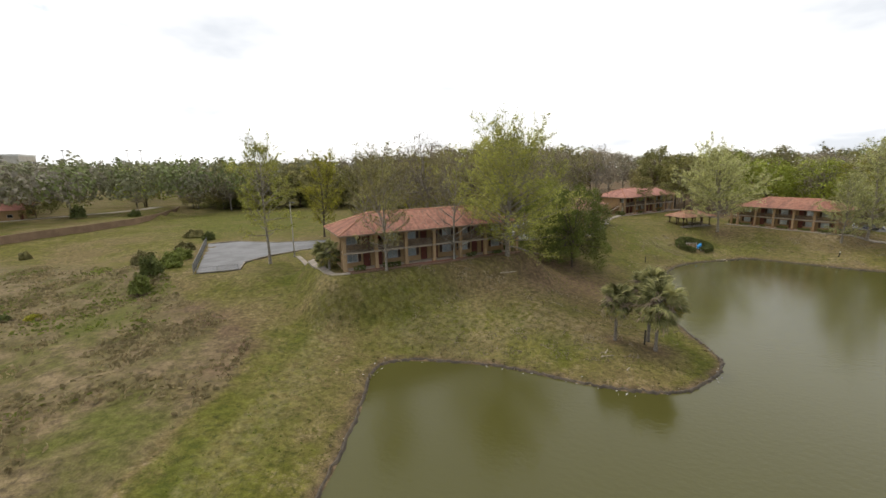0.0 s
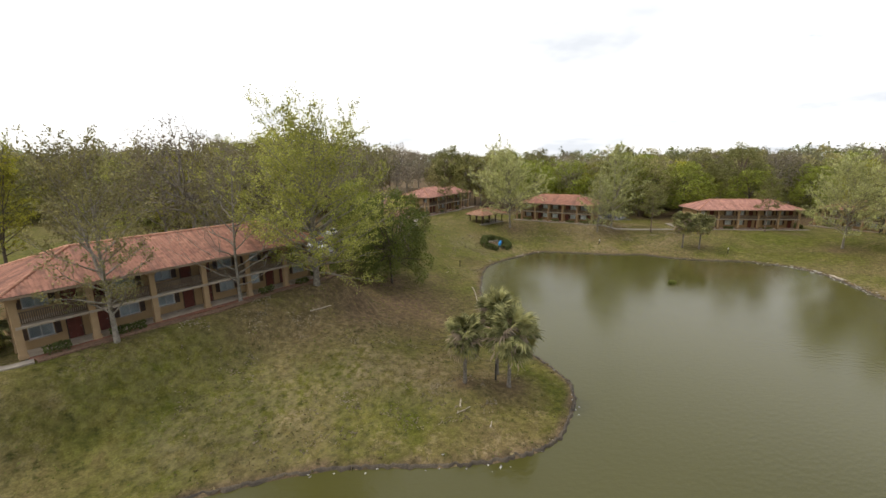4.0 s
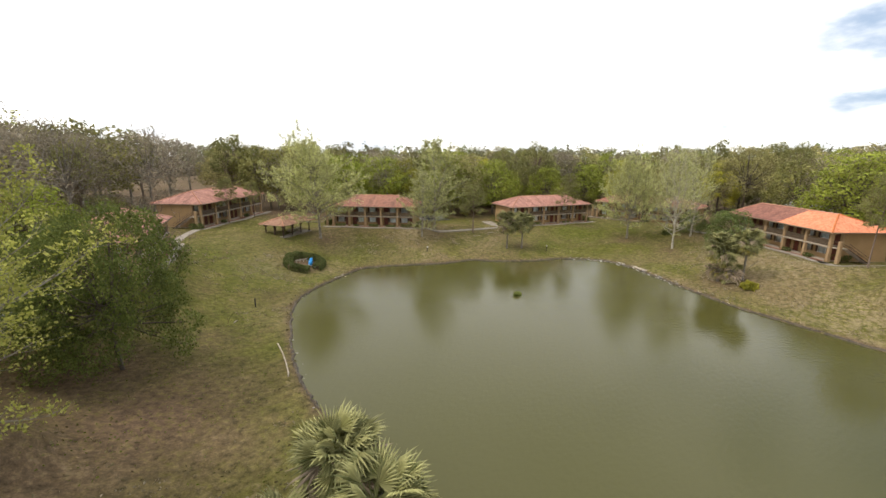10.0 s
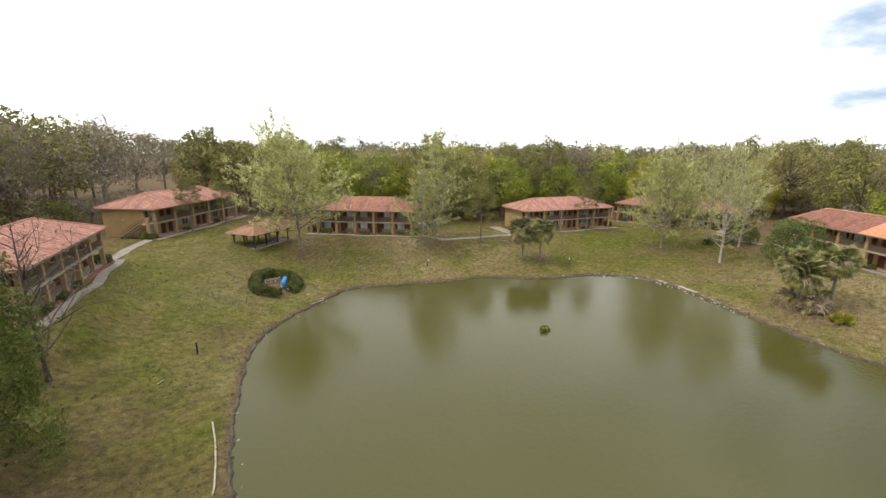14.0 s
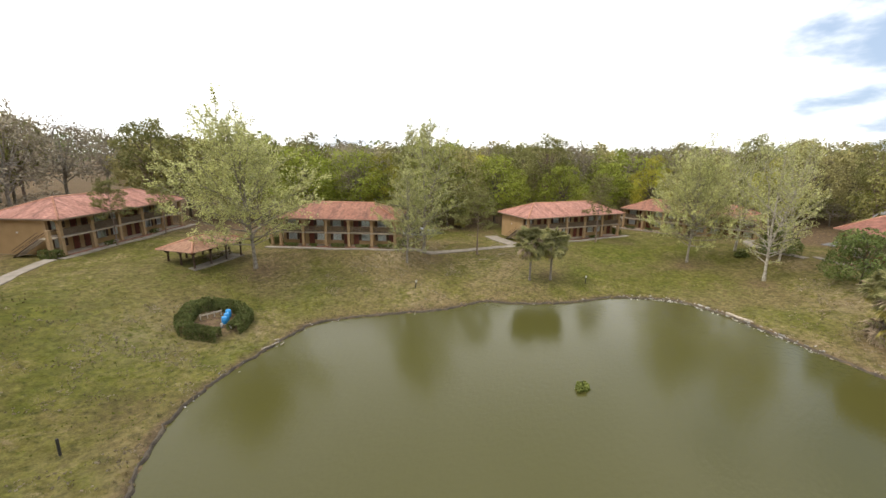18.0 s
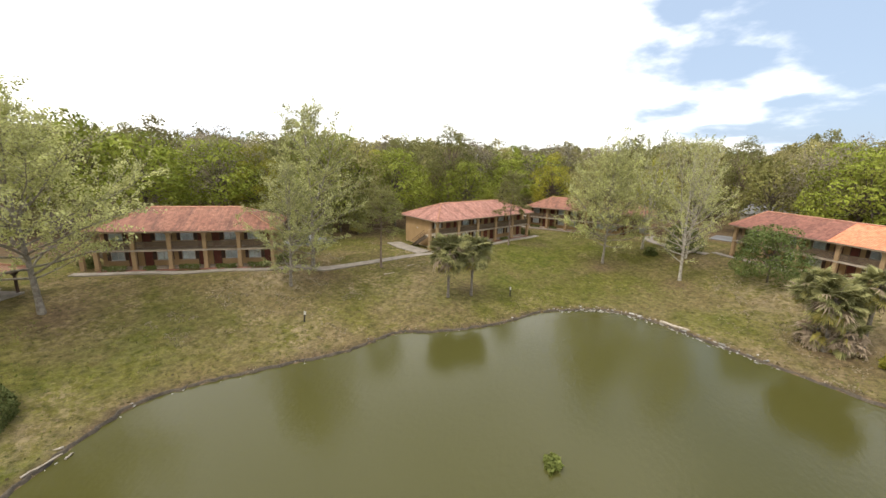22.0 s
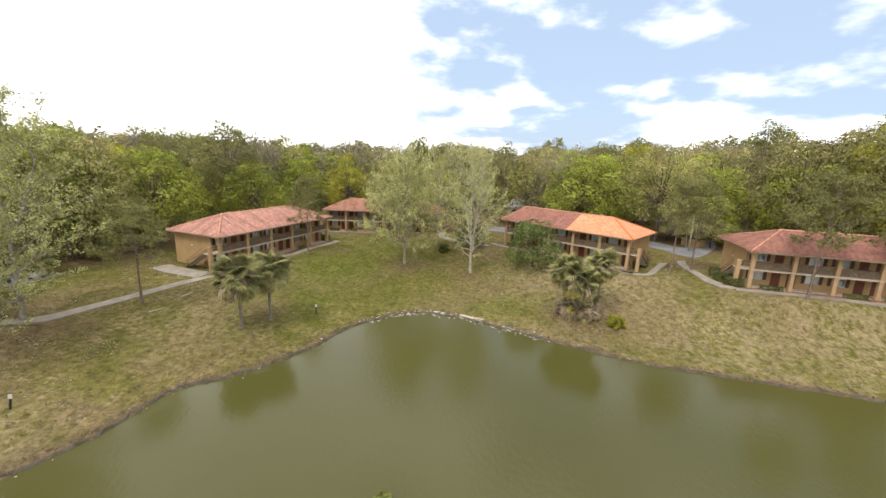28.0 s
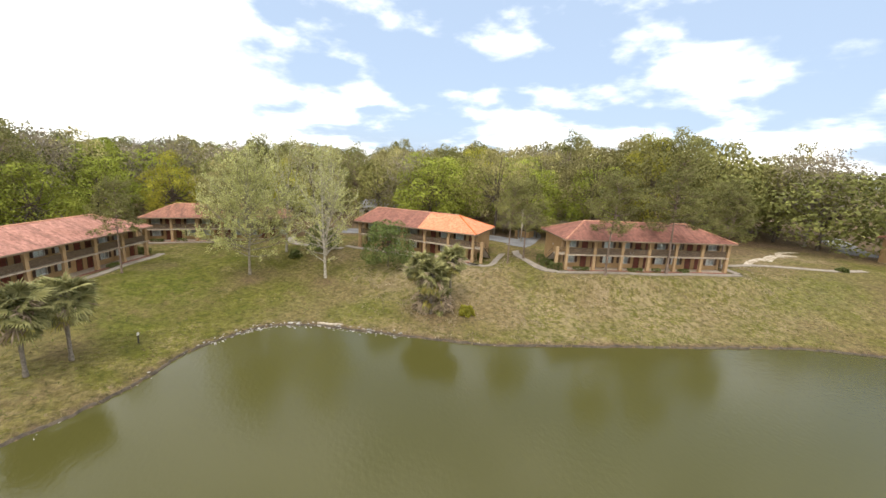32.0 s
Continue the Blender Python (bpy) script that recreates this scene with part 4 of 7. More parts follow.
def slope_mesh(corners, name, mat, pitch=0.30):
    """One roof slope as rows of barrel tiles running down it; corners: eave left, eave right, ridge right, ridge left."""
    el, er, rr, rl = (Vector(c) for c in corners)
    along = (er - el).normalized()
    up = (rl - el) - along * (rl - el).dot(along)
    rise = up.length
    up.normalize()
    n = along.cross(up)
    width = (er - el).length
    sl, sr = (rl - el).dot(along), (er - rr).dot(along)
    count = max(4, int(width / pitch))
    prof = ((0.0, 0.0), (0.25, 0.055), (0.5, 0.075), (0.75, 0.055))
    verts, faces, uv = [], [], []
    xs = [(k + f) * width / count for k in range(count) for f, _ in prof] + [width]
    hs = [h for _ in range(count) for _, h in prof] + [0.0]
    rows = 5
    for x, h in zip(xs, hs):
        top = rise
        if sl > 1e-4:
            top = min(top, rise * x / sl)
        if sr > 1e-4:
            top = min(top, rise * (width - x) / sr)
        top = max(top, 0.002)
        for r in range(rows):
            p = el + along * x + up * (top * r / (rows - 1)) + n * h
            verts.append(p[:])
            uv.append((x, top * r / (rows - 1)))
    for i in range(len(xs) - 1):
        for r in range(rows - 1):
            a = i * rows + r
            faces.append((a, a + rows, a + rows + 1, a + 1))
    faces = np.array(faces)
    me = mesh_arrays(name, np.array(verts), faces, mat)
    layer = me.uv_layers.new(name="slope")
    idx = np.zeros(len(me.loops), np.int32)
    me.loops.foreach_get("vertex_index", idx)
    layer.data.foreach_set("uv", np.array(uv, np.float32)[idx].ravel())
    me.polygons.foreach_set("use_smooth", np.ones(len(me.polygons), bool))
    return me


ROOFS = {"old": TILE_OLD, "pink": TILE_PINK, "brown": TILE_BROWN, "split": TILE_BROWN}
ROOF_WORDS = {"old": "weathered terracotta", "pink": "faded salmon", "brown": "darkened red-brown", "split": "half-renewed orange"}


def house(spec, seed):
    kind, x, y, z, turn, length, bays, hip, roofing = spec
    rng = random.Random(seed)
    h = thing("apartment_house", pose(x, y, z, 0, 0, turn), f"two-storey tan stucco apartment house with {ROOF_WORDS[roofing]} tile roof", "house", "houses round the pond")
    d, e, back = DEEP, EAVE, 2.0
    bay = length / bays
    floor2 = 2.72
    # openings of the front, per bay and storey
    holes, wins, doors = [], [], []
    for k in range(bays):
        flip = k % 2 == 1
        for zf in (0.0, floor2):
            dx = k * bay + (0.45 if flip else bay - 1.45)
            wx = k * bay + (bay - 2.35 if flip else 0.75)
            doors.append((dx, zf))
            holes.append((dx, dx + 0.95, zf + 0.002, zf + 2.05))
            wins.append((wx, zf + 0.85))
            holes.append((wx, wx + 1.6, zf + 0.85, zf + 2.1))
    part("front_wall", wall_mesh(length, 0.0, e, holes, back, back + 0.2), STUCCO, h)
    part("rear_wall", boxes((0, d - 0.2, 0, length, d, e)), STUCCO, h)
    for sx in (0, length - 0.2):
        bm = boxes((sx, back + 0.202, 0, sx + 0.2, d - 0.202, e))
        part("end_wall", bm, STUCCO, h)
    part("ground_floor", boxes((0.0, 0.0, -0.35, length, d, -0.002)), SLAB, h)
    part("inner_floor", boxes((0.202, back + 0.202, floor2 - 0.2, length - 0.202, d - 0.202, floor2)), FOUND, h)
    part("balcony_slab", boxes((-0.1, -0.2, floor2 - 0.24, length + 0.1, back - 0.003, floor2 - 0.02)), SLAB, h, "pale concrete balcony edge")
    for (wx, wz) in wins:
        window(h, wx, back, wz, 1.6, 1.25)
    for (dx, dz) in doors:
        house_door(h, dx, back, dz)
    # posts
    post = column_mesh(e - 0.1)
    me = bpy.data.meshes.new("column")
    post.to_mesh(me)
    post.free()
    me.materials.append(COLUMN)
    for k in range(bays + 1):
        same_part("column", me, h, (min(max(k * bay, 0.0), length), 0.12, 0))
    for sx in (0.0, length):
        same_part("column", me, h, (sx, back + 0.1, 0), scale=(0.8, 0.8, 1))
    # rails, one a bay
    for k in range(bays):
        a, b = k * bay + 0.26, (k + 1) * bay - 0.26
        r = part("railing", boxes((a, 0.05, floor2 + 0.98, b, 0.13, floor2 + 1.06), (a, 0.06, floor2 + 0.08, b, 0.12, floor2 + 0.14)), RAIL, h)
        bm = bmesh.new()
        n = int((b - a) / 0.13)
        for i in range(n):
            px = a + (i + 0.5) * (b - a) / n
            box(bm, px - 0.045, 0.07, floor2 + 0.142, px + 0.045, 0.11, floor2 + 0.978)
        tagged(part("balustrade", bm, RAIL, r), kind="stuff")
    # roof
    o = OVER
    right_hip = 5.7
    el, er, bl, br = (-o, -o, e), (length + o, -o, e), (-o, d + o, e), (length + o, d + o, e)
    rl, rr = (hip - o, d / 2, e + RISE), (length + o - right_hip, d / 2, e + RISE)
    roof = part("roof", boxes((-o + 0.05, -o + 0.05, e - 0.14, length + o - 0.05, d + o - 0.05, e - 0.05)), SOFFIT, h)
    mat = ROOFS[roofing]
    if roofing == "split":
        cut, cut_r = (length * 0.55, -o, e), (length * 0.55, d / 2, e + RISE)
        pieces = [((el, cut, cut_r, rl), TILE_BROWN), ((cut, er, rr, cut_r), TILE_NEW), ((er, br, rr, rr), TILE_NEW), ((br, bl, rl, rr), TILE_BROWN), ((bl, el, rl, rl), TILE_BROWN)]
    else:
        pieces = [((el, er, rr, rl), mat), ((er, br, rr, rr), mat), ((br, bl, rl, rr), mat), ((bl, el, rl, rl), mat)]
    for corners, m in pieces:
        ob = new("tiled_slope", slope_mesh(corners, "tiled_slope", m))
        ob.parent = roof
        tagged(ob, kind="stuff")
    part("fascia", boxes((-o - 0.03, -o - 0.03, e - 0.2, length + o + 0.03, -o + 0.04, e - 0.01), (-o - 0.03, d + o - 0.04, e - 0.2, length + o + 0.03, d + o + 0.03, e - 0.01),
                         (-o - 0.03, -o + 0.042, e - 0.2, -o + 0.04, d + o - 0.042, e - 0.01), (length + o - 0.04, -o + 0.042, e - 0.2, length + o + 0.03, d + o - 0.042, e - 0.01)),
         SOFFIT, roof, "brown fascia board")
    new_tiles = roofing == "split"
    for a, b, orange in ((el, rl, False), (bl, rl, False), (er, rr, new_tiles), (br, rr, new_tiles), (rl, rr, False)):
        bm = bmesh.new()
        a, b = Vector(a), Vector(b)
        n = max(4, int((b - a).length / 0.4))
        line = [a.lerp(b, (i + f) / n) + Vector((0, 0, 0.06)) for i in range(n) for f in (0.0, 0.97)]
        tube(bm, line, [r for _ in range(n) for r in (0.155, 0.12)], 6)
        part("ridge_cap", bm, CAP_NEW if orange else CAP, roof)
    # outside stair at the near end
    far_end = kind in ("half_reroofed", "by_the_lot")
    st = part("stair", boxes((-1.75, 0.2, floor2 - 0.22, -0.1, 1.6, floor2 - 0.03)), SLAB, h, "concrete stair along the end wall")
    step = bpy.data.meshes.new("step")
    sb = boxes((-0.62, 0, 0, 0.62, 0.32, 0.09))
    sb.to_mesh(step)
    sb.free()
    step.materials.append(SLAB)
    for i in range(15):
        same_part("step", step, st, (-1.1, 1.62 + i * 0.27, floor2 - 0.12 - (i + 1) * 0.172))
    for sx in (-1.78, -0.42):
        bm = bmesh.new()
        for dz in (0.0, 0.55, 0.95):
            tube(bm, ((sx, 1.6, floor2 - 0.1 + dz), (sx, 5.7, dz - 0.1 + 0.1)), (0.10 if dz == 0 else 0.04,) * 2, 4)
        part("stair_rail", bm, BROWN, st)
    bm = boxes((-1.95, -0.05, 0, -1.45, 0.42, floor2 + 1.15), bevel=0.02)
    part("newel_pier", bm, COLUMN, st)
    part("landing_rail", boxes((-1.45, 0.1, floor2 + 0.95, -0.25, 0.17, floor2 + 1.03), (-1.45, 0.1, floor2 + 0.4, -0.25, 0.17, floor2 + 0.46)), RAIL, st)
    if far_end:
        st.matrix_basis = Matrix.Translation((length, 0, 0)) @ Matrix.Diagonal((-1, 1, 1, 1))
    # lamp on the end wall
    part("wall_lamp", boxes((-0.12, 6.2, 3.1, -0.003, 6.4, 3.3), bevel=0.02), WHITE, h, "white lamp on the end wall")
    return h


# ---------------------------------------------------------------- plants
def leaf_quads(centres, size, rng, flat=0.35, long=1.0):
    """Small bent leaf clumps at the given places, as arrays of verts and quads."""
    n = len(centres)
    a = rng.normal(size=(n, 3))
    a[:, 2] *= flat if flat < 1 else 1
    a /= np.linalg.norm(a, axis=1)[:, None] + 1e-9
    b = rng.normal(size=(n, 3))
    b -= a * (a * b).sum(1)[:, None]
    b /= np.linalg.norm(b, axis=1)[:, None] + 1e-9
    s = size * rng.uniform(0.55, 1.3, (n, 1))
    v = np.stack([centres - a * s * long, centres - b * s * 0.6, centres + a * s * long, centres + b * s * 0.6], 1).reshape(-1, 3)
    f = np.arange(4 * n).reshape(n, 4)
    return v, f


def limbs(rng, base, way, length, radius, depth, out, tips, splits=3, spread=0.6, lift=0.15, shrink=0.68, bend=0.12, tip_from=1, segs=4):
    """A limb that wanders and forks; out: (points, radii) of every limb, tips: places that carry leaves."""
    pts, p, w = [np.array(base, float)], np.array(base, float), np.array(way, float)
    for i in range(segs):
        w = w + rng.normal(size=3) * bend + np.array([0, 0, lift * 0.3])
        w /= np.linalg.norm(w)
        p = p + w * length / segs
        pts.append(p)
    end = radius * (0.55 if depth else 0.25)
    out.append((pts, list(np.linspace(radius, end, segs + 1))))
    if depth < tip_from + 1:
        for q in pts[2::2]:
            tips.append((q, length))
    if depth == 0:
        return
    for k in range(splits):
        at = rng.integers(max(1, segs - 2), segs + 1) if k else segs
        side = rng.normal(size=3)
        side -= w * (side @ w)
        side /= np.linalg.norm(side)
        nw = w + side * spread * rng.uniform(0.7, 1.3) + np.array([0, 0, lift])
        limbs(rng, pts[at], nw / np.linalg.norm(nw), length * shrink * rng.uniform(0.8, 1.2), end * rng.uniform(0.75, 1.0), depth - 1, out, tips, splits, spread, lift, shrink, bend, tip_from, segs)


def wood_mesh(name, branches, mat, sides=6):
    """Tapered tubes for all limbs; every limb grows out of the nearest wood."""
    total = sum(len(p) * (sides if r[0] > 0.07 else 3) for p, r in branches)
    verts, faces, used = np.zeros((total, 3)), [], 0
    for pts, radii in branches:
        p, r = np.array(pts, float), np.array(radii, float)
        n, k = len(p), sides if r[0] > 0.07 else 3
        way = np.gradient(p, axis=0)
        way /= np.linalg.norm(way, axis=1)[:, None] + 1e-9
        ref = np.array([1.0, 0.31, 0.0]) if abs(way[0, 2]) > 0.8 else np.array([0.0, 0.0, 1.0])
        side = np.cross(way, ref)
        side /= np.linalg.norm(side, axis=1)[:, None] + 1e-9
        up = np.cross(way, side)
        a = np.arange(k) * math.tau / k
        ring = p[:, None] + r[:, None, None] * (np.cos(a)[None, :, None] * side[:, None] + np.sin(a)[None, :, None] * up[:, None])
        verts[used:used + n * k] = ring.reshape(-1, 3)
        i = used + np.arange(n - 1)[:, None] * k + np.arange(k)[None]
        j = used + np.arange(n - 1)[:, None] * k + (np.arange(k)[None] + 1) % k
        f = np.stack([i, j, j + k, i + k], -1).reshape(-1, 4)
        faces.append(np.concatenate([f[:, [0, 1, 2]], f[:, [0, 2, 3]]]))
        if used:
            near = int(np.argmin(((verts[:used] - p[0]) ** 2).sum(1)))
            faces.append(np.array([[near, used, used + 1]]))
        used += n * k
    f = np.concatenate(faces)
    me = mesh_arrays(name, verts, f, mat)
    me.polygons.foreach_set("use_smooth", np.ones(len(me.polygons), bool))
    return me


def leaf_fans(c, n, size, rng, tilt=0.5, long=1.0, thin=0.62, quads=False):
    """Leaf sprays at the places c, facing about the ways n; triangles, or bent quads for near trees."""
    n = n + rng.normal(size=n.shape) * tilt
    n /= np.linalg.norm(n, axis=1)[:, None] + 1e-9
    a = rng.normal(size=n.shape)
    a -= n * (a * n).sum(1)[:, None]
    a /= np.linalg.norm(a, axis=1)[:, None] + 1e-9
    b = np.cross(n, a)
    s = size * rng.uniform(0.55, 1.3, (len(c), 1))
    if quads:
        v = np.stack([c - a * s * long, c - b * s * thin + n * s * 0.2, c + a * s * long, c + b * s * thin + n * s * 0.2], 1)
        return v.reshape(-1, 3), np.arange(4 * len(c)).reshape(-1, 4)
    v = np.stack([c - a * s * long - b * s * thin * 0.5, c + a * s * long * 0.3 - b * s * thin, c + a * s * long * 0.5 + b * s * thin * 1.1], 1)
    return v.reshape(-1, 3), np.arange(3 * len(c)).reshape(-1, 3)


def spray_tree(name, seed, tall, wide, trunk_r, leaf, bark, label, group="", category="tree", clear=0.1, limb_count=44, low_up=0.15, high_up=1.25, swell=0.3, leaves=16000, size=0.13,
               spread=0.16, sub_gap=0.75, sub_len=0.34, lift=0.35, tuft=0.0, sway=0.018, forks=0, fork_out=0.38, tip_only=0.15, top_thin=0.0):
    """A tree with a leader, upswept limbs, side shoots and twigs, leaves strung along them."""
    rng = np.random.default_rng(seed)
    branches, shoots = [], []
    n = 11
    leaders = []
    for q in range(1 + forks):
        p, drift = np.zeros(3), rng.normal(size=2) * 0.012
        pts = [np.array([0, 0, -0.3])] if q == 0 else []
        begin = 0 if q == 0 else int(rng.integers(2, 5))
        if q:
            p = leaders[0][begin].copy()
            ang = rng.uniform(0, math.tau)
            drift = np.array([math.cos(ang), math.sin(ang)]) * rng.uniform(0.6, 1.1) * fork_out
            pts = [p.copy()]
        for i in range(begin + 1, n + 1):
            drift = drift * (0.93 if q else 1) + rng.normal(size=2) * sway
            p = p + np.array([drift[0], drift[1], 1.0]) * tall / n * (1 if q == 0 else 0.93)
            pts.append(p.copy())
        leaders.append(np.array(pts))
        r0 = trunk_r if q == 0 else trunk_r * 0.55
        m = len(pts) - 1
        branches.append((pts, [max(0.02, r0 * (1.3 if (i == 0 and q == 0) else 1.0) * (1 - 0.93 * i / m)) for i in range(m + 1)]))
    for k in range(limb_count):
        g = (k + rng.uniform(0, 0.9)) / limb_count
        f = clear + (0.985 - clear) * g
        line = leaders[0] if not forks or g < 0.3 else leaders[int(rng.integers(0, 1 + forks))]
        t = np.interp(f * tall, line[:, 2], np.arange(len(line)))
        i = min(int(t), len(line) - 2)
        at = line[i] + (line[i + 1] - line[i]) * (t - i)
        env = 0.55 + 0.45 * (g / swell) ** 0.6 if g < swell else (1 - (g - swell) / (1 - swell)) ** 0.62
        reach = max(0.06, env * 0.97 + 0.03) * wide / 2 * rng.uniform(0.62, 1.12)
        up = low_up + (high_up - low_up) * g ** 0.8 + rng.normal() * 0.12
        length = min(reach / max(0.35, math.cos(up * 0.9)), reach * 1.7 + 0.4)
        az = k * 2.4 + rng.uniform(-0.5, 0.5)
        w = np.array([math.cos(az) * math.cos(up), math.sin(az) * math.cos(up), math.sin(up)])
        pts, p, segs = [at], at.copy(), 6
        for _ in range(segs):
            w = w + rng.normal(size=3) * 0.10 + np.array([0, 0, 0.05 * lift * 2])
            w /= np.linalg.norm(w)
            p = p + w * length / segs
            pts.append(p.copy())
        r0 = max(0.03, trunk_r * 0.42 * (1 - 0.7 * g) * min(1.0, length / (wide * 0.3)))
        branches.append((pts, list(np.linspace(r0, 0.014, segs + 1))))
        limb = np.array(pts)
        count = max(3, int(length / sub_gap))
        for j in range(count + 1):
            u = 0.22 + 0.78 * (j + rng.uniform(0, 0.8)) / (count + 1)
            q = np.clip(u, 0, 0.999) * segs
            i = int(q)
            base = limb[i] + (limb[i + 1] - limb[i]) * (q - i)
            along = limb[i + 1] - limb[i]
            along /= np.linalg.norm(along)
            side = np.cross(along, np.array([0, 0, 1.0]) + rng.normal(size=3) * 0.45)
            side /= np.linalg.norm(side) + 1e-9
            sl = (sub_len * length * (1.1 - 0.75 * u) + 0.55) * rng.uniform(0.7, 1.25)
            w2 = along * 0.75 + side * (1 if j % 2 else -1) * rng.uniform(0.6, 1.1) + np.array([0, 0, lift * rng.uniform(0.4, 1.2)])
            w2 /= np.linalg.norm(w2)
            mid = base + w2 * sl * 0.5
            w3 = w2 + np.array([0, 0, 0.25 * lift]) + rng.normal(size=3) * 0.15
            end = mid + w3 / np.linalg.norm(w3) * sl * 0.5
            branches.append(([base, mid, end], [0.022, 0.015, 0.008]))
            shoots.append((base, mid, end, g))
            for _ in range(2 if sl > 1.0 else 1):
                fa = rng.uniform(0.3, 0.9)
                b2 = base + (end - base) * fa
                w4 = w2 + rng.normal(size=3) * 0.6 + np.array([0, 0, lift * 0.4])
                e2 = b2 + w4 / np.linalg.norm(w4) * sl * rng.uniform(0.3, 0.55)
                shoots.append((b2, (b2 + e2) / 2, e2, g))
                if rng.random() < 0.55:
                    branches.append(([b2, e2], [0.012, 0.006]))
    root = thing(name, Matrix.Identity(4), label, category, group)
    wood = new("trunk", wood_mesh("trunk", branches, bark))
    wood.parent = root
    a, e = np.array([s[0] for s in shoots]), np.array([s[2] for s in shoots])
    span = np.linalg.norm(e - a, axis=1) * rng.uniform(0.45, 1.5, len(a)) * (1 - top_thin * np.array([s[3] for s in shoots]))
    pick = rng.choice(len(a), leaves, p=span / span.sum())
    f = tip_only + (1.06 - tip_only) * rng.random((leaves, 1)) ** 0.8
    c = a[pick] + (e - a)[pick] * f
    if tuft:
        c = e[pick] + rng.normal(size=(leaves, 3)) * np.array([tuft, tuft, tuft * 0.55])
    c = c + rng.normal(size=(leaves, 3)) * spread
    way = rng.normal(size=(leaves, 3)) + np.array([0, 0, 0.5])
    v, fc = leaf_fans(c, way / np.linalg.norm(way, axis=1)[:, None], size, rng, 0.3, quads=True)
    crown = new("crown", mesh_arrays("crown", v, fc, leaf))
    crown.parent = root
    return root


def tree_model(name, seed, tall, trunk_r, clear, leaf, bark, leaf_size, per_tip, crown=1.0, first=7, first_len=0.32, depth=2, spread=0.6, lift=0.2, angle=0.9,
               puff=0.35, lean=0.0, leader=1.0, label="", category="tree", group="", flat=0.6, splits=3, taper=1.0, wide=0.0, low=0.18, top=1.0):
    """A tree: tapered trunk with limbs up its length and leaves about the twigs."""
    rng = np.random.default_rng(seed)
    branches, tips = [], []
    n = 9
    pts, p = [np.zeros(3) - np.array([0, 0, 0.25])], np.zeros(3)
    sway = rng.normal(size=2) * 0.02 + lean * np.array([1, 0.3])
    for i in range(1, n + 1):
        sway = sway + rng.normal(size=2) * 0.018
        p = p + np.array([sway[0], sway[1], 1.0]) * tall * leader / n
        pts.append(p.copy())
    radii = [trunk_r * (1.35 if i == 0 else 1.0) * (1 - 0.85 * i / n) for i in range(n + 1)]
    branches.append((pts, radii))
    line = np.array(pts)
    for k in range(first):
        f = clear + (0.97 - clear) * ((k + rng.uniform(0, 0.8)) / first) ** 1.2
        i = min(int(f * n), n - 1)
        at = line[i] + (line[i + 1] - line[i]) * (f * n - i)
        az = k * 2.4 + rng.uniform(-0.5, 0.5)
        up = angle * (0.35 + 0.9 * f)
        way = np.array([math.cos(az), math.sin(az), up])
        size = tall * first_len * crown * (1.15 - taper * 0.75 * (f - clear) / (1 - clear)) * rng.uniform(0.8, 1.2)
        if wide:
            g = (f - clear) / (1 - clear)
            size = wide / 2 * math.sin(math.pi * (low + (1 - low) * g)) ** 0.65 / 1.5 * rng.uniform(0.75, 1.25) * (1 - 0.3 * g) + 0.045 * tall * (1 - 0.6 * g)
        limbs(rng, at, way / np.linalg.norm(way), size, trunk_r * (0.5 - 0.25 * f), depth, branches, tips, splits, spread, lift)
    for q in pts[-2:]:
        tips.append((q, 0.8))
    root = thing(name, Matrix.Identity(4), label, category, group)
    wood = new("trunk", wood_mesh("trunk", branches, bark))
    wood.parent = root
    if per_tip > 0:
        centres = []
        for q, length in tips:
            m = rng.poisson(2 * per_tip * rng.uniform(0.3, 1.6) * min(1.6, (length / 2.0) ** 1.5))
            m = int(m * (1.15 - 0.5 * min(1.0, q[2] / tall)))
            off = rng.normal(size=(m, 3)) * rng.uniform(0.6, 1.2) * puff * min(max(length, 0.9), 2.6) * 0.5
            off[:, 2] *= 0.8
            centres.append(q + off)
        c = np.concatenate(centres)
        v, f = leaf_quads(c, leaf_size, rng, flat)
        crown_ob = new("crown", mesh_arrays("crown", v, f, leaf))
        crown_ob.parent = root
    return root


def set_down(ob, x, y, turn=0.0, size=1.0, sink=0.05):
    ob.matrix_world = pose(x, y, ground_at(x, y) - sink, 0, 0, turn) @ Matrix.Diagonal((size, size, size, 1))
    return ob


def again(model, x, y, turn=0.0, size=1.0, sink=0.05, squash=1.0):
    ob = copy_thing(model, pose(x, y, ground_at(x, y) - sink, 0, 0, turn))
    ob.scale = (size, size, size * squash)
    return ob


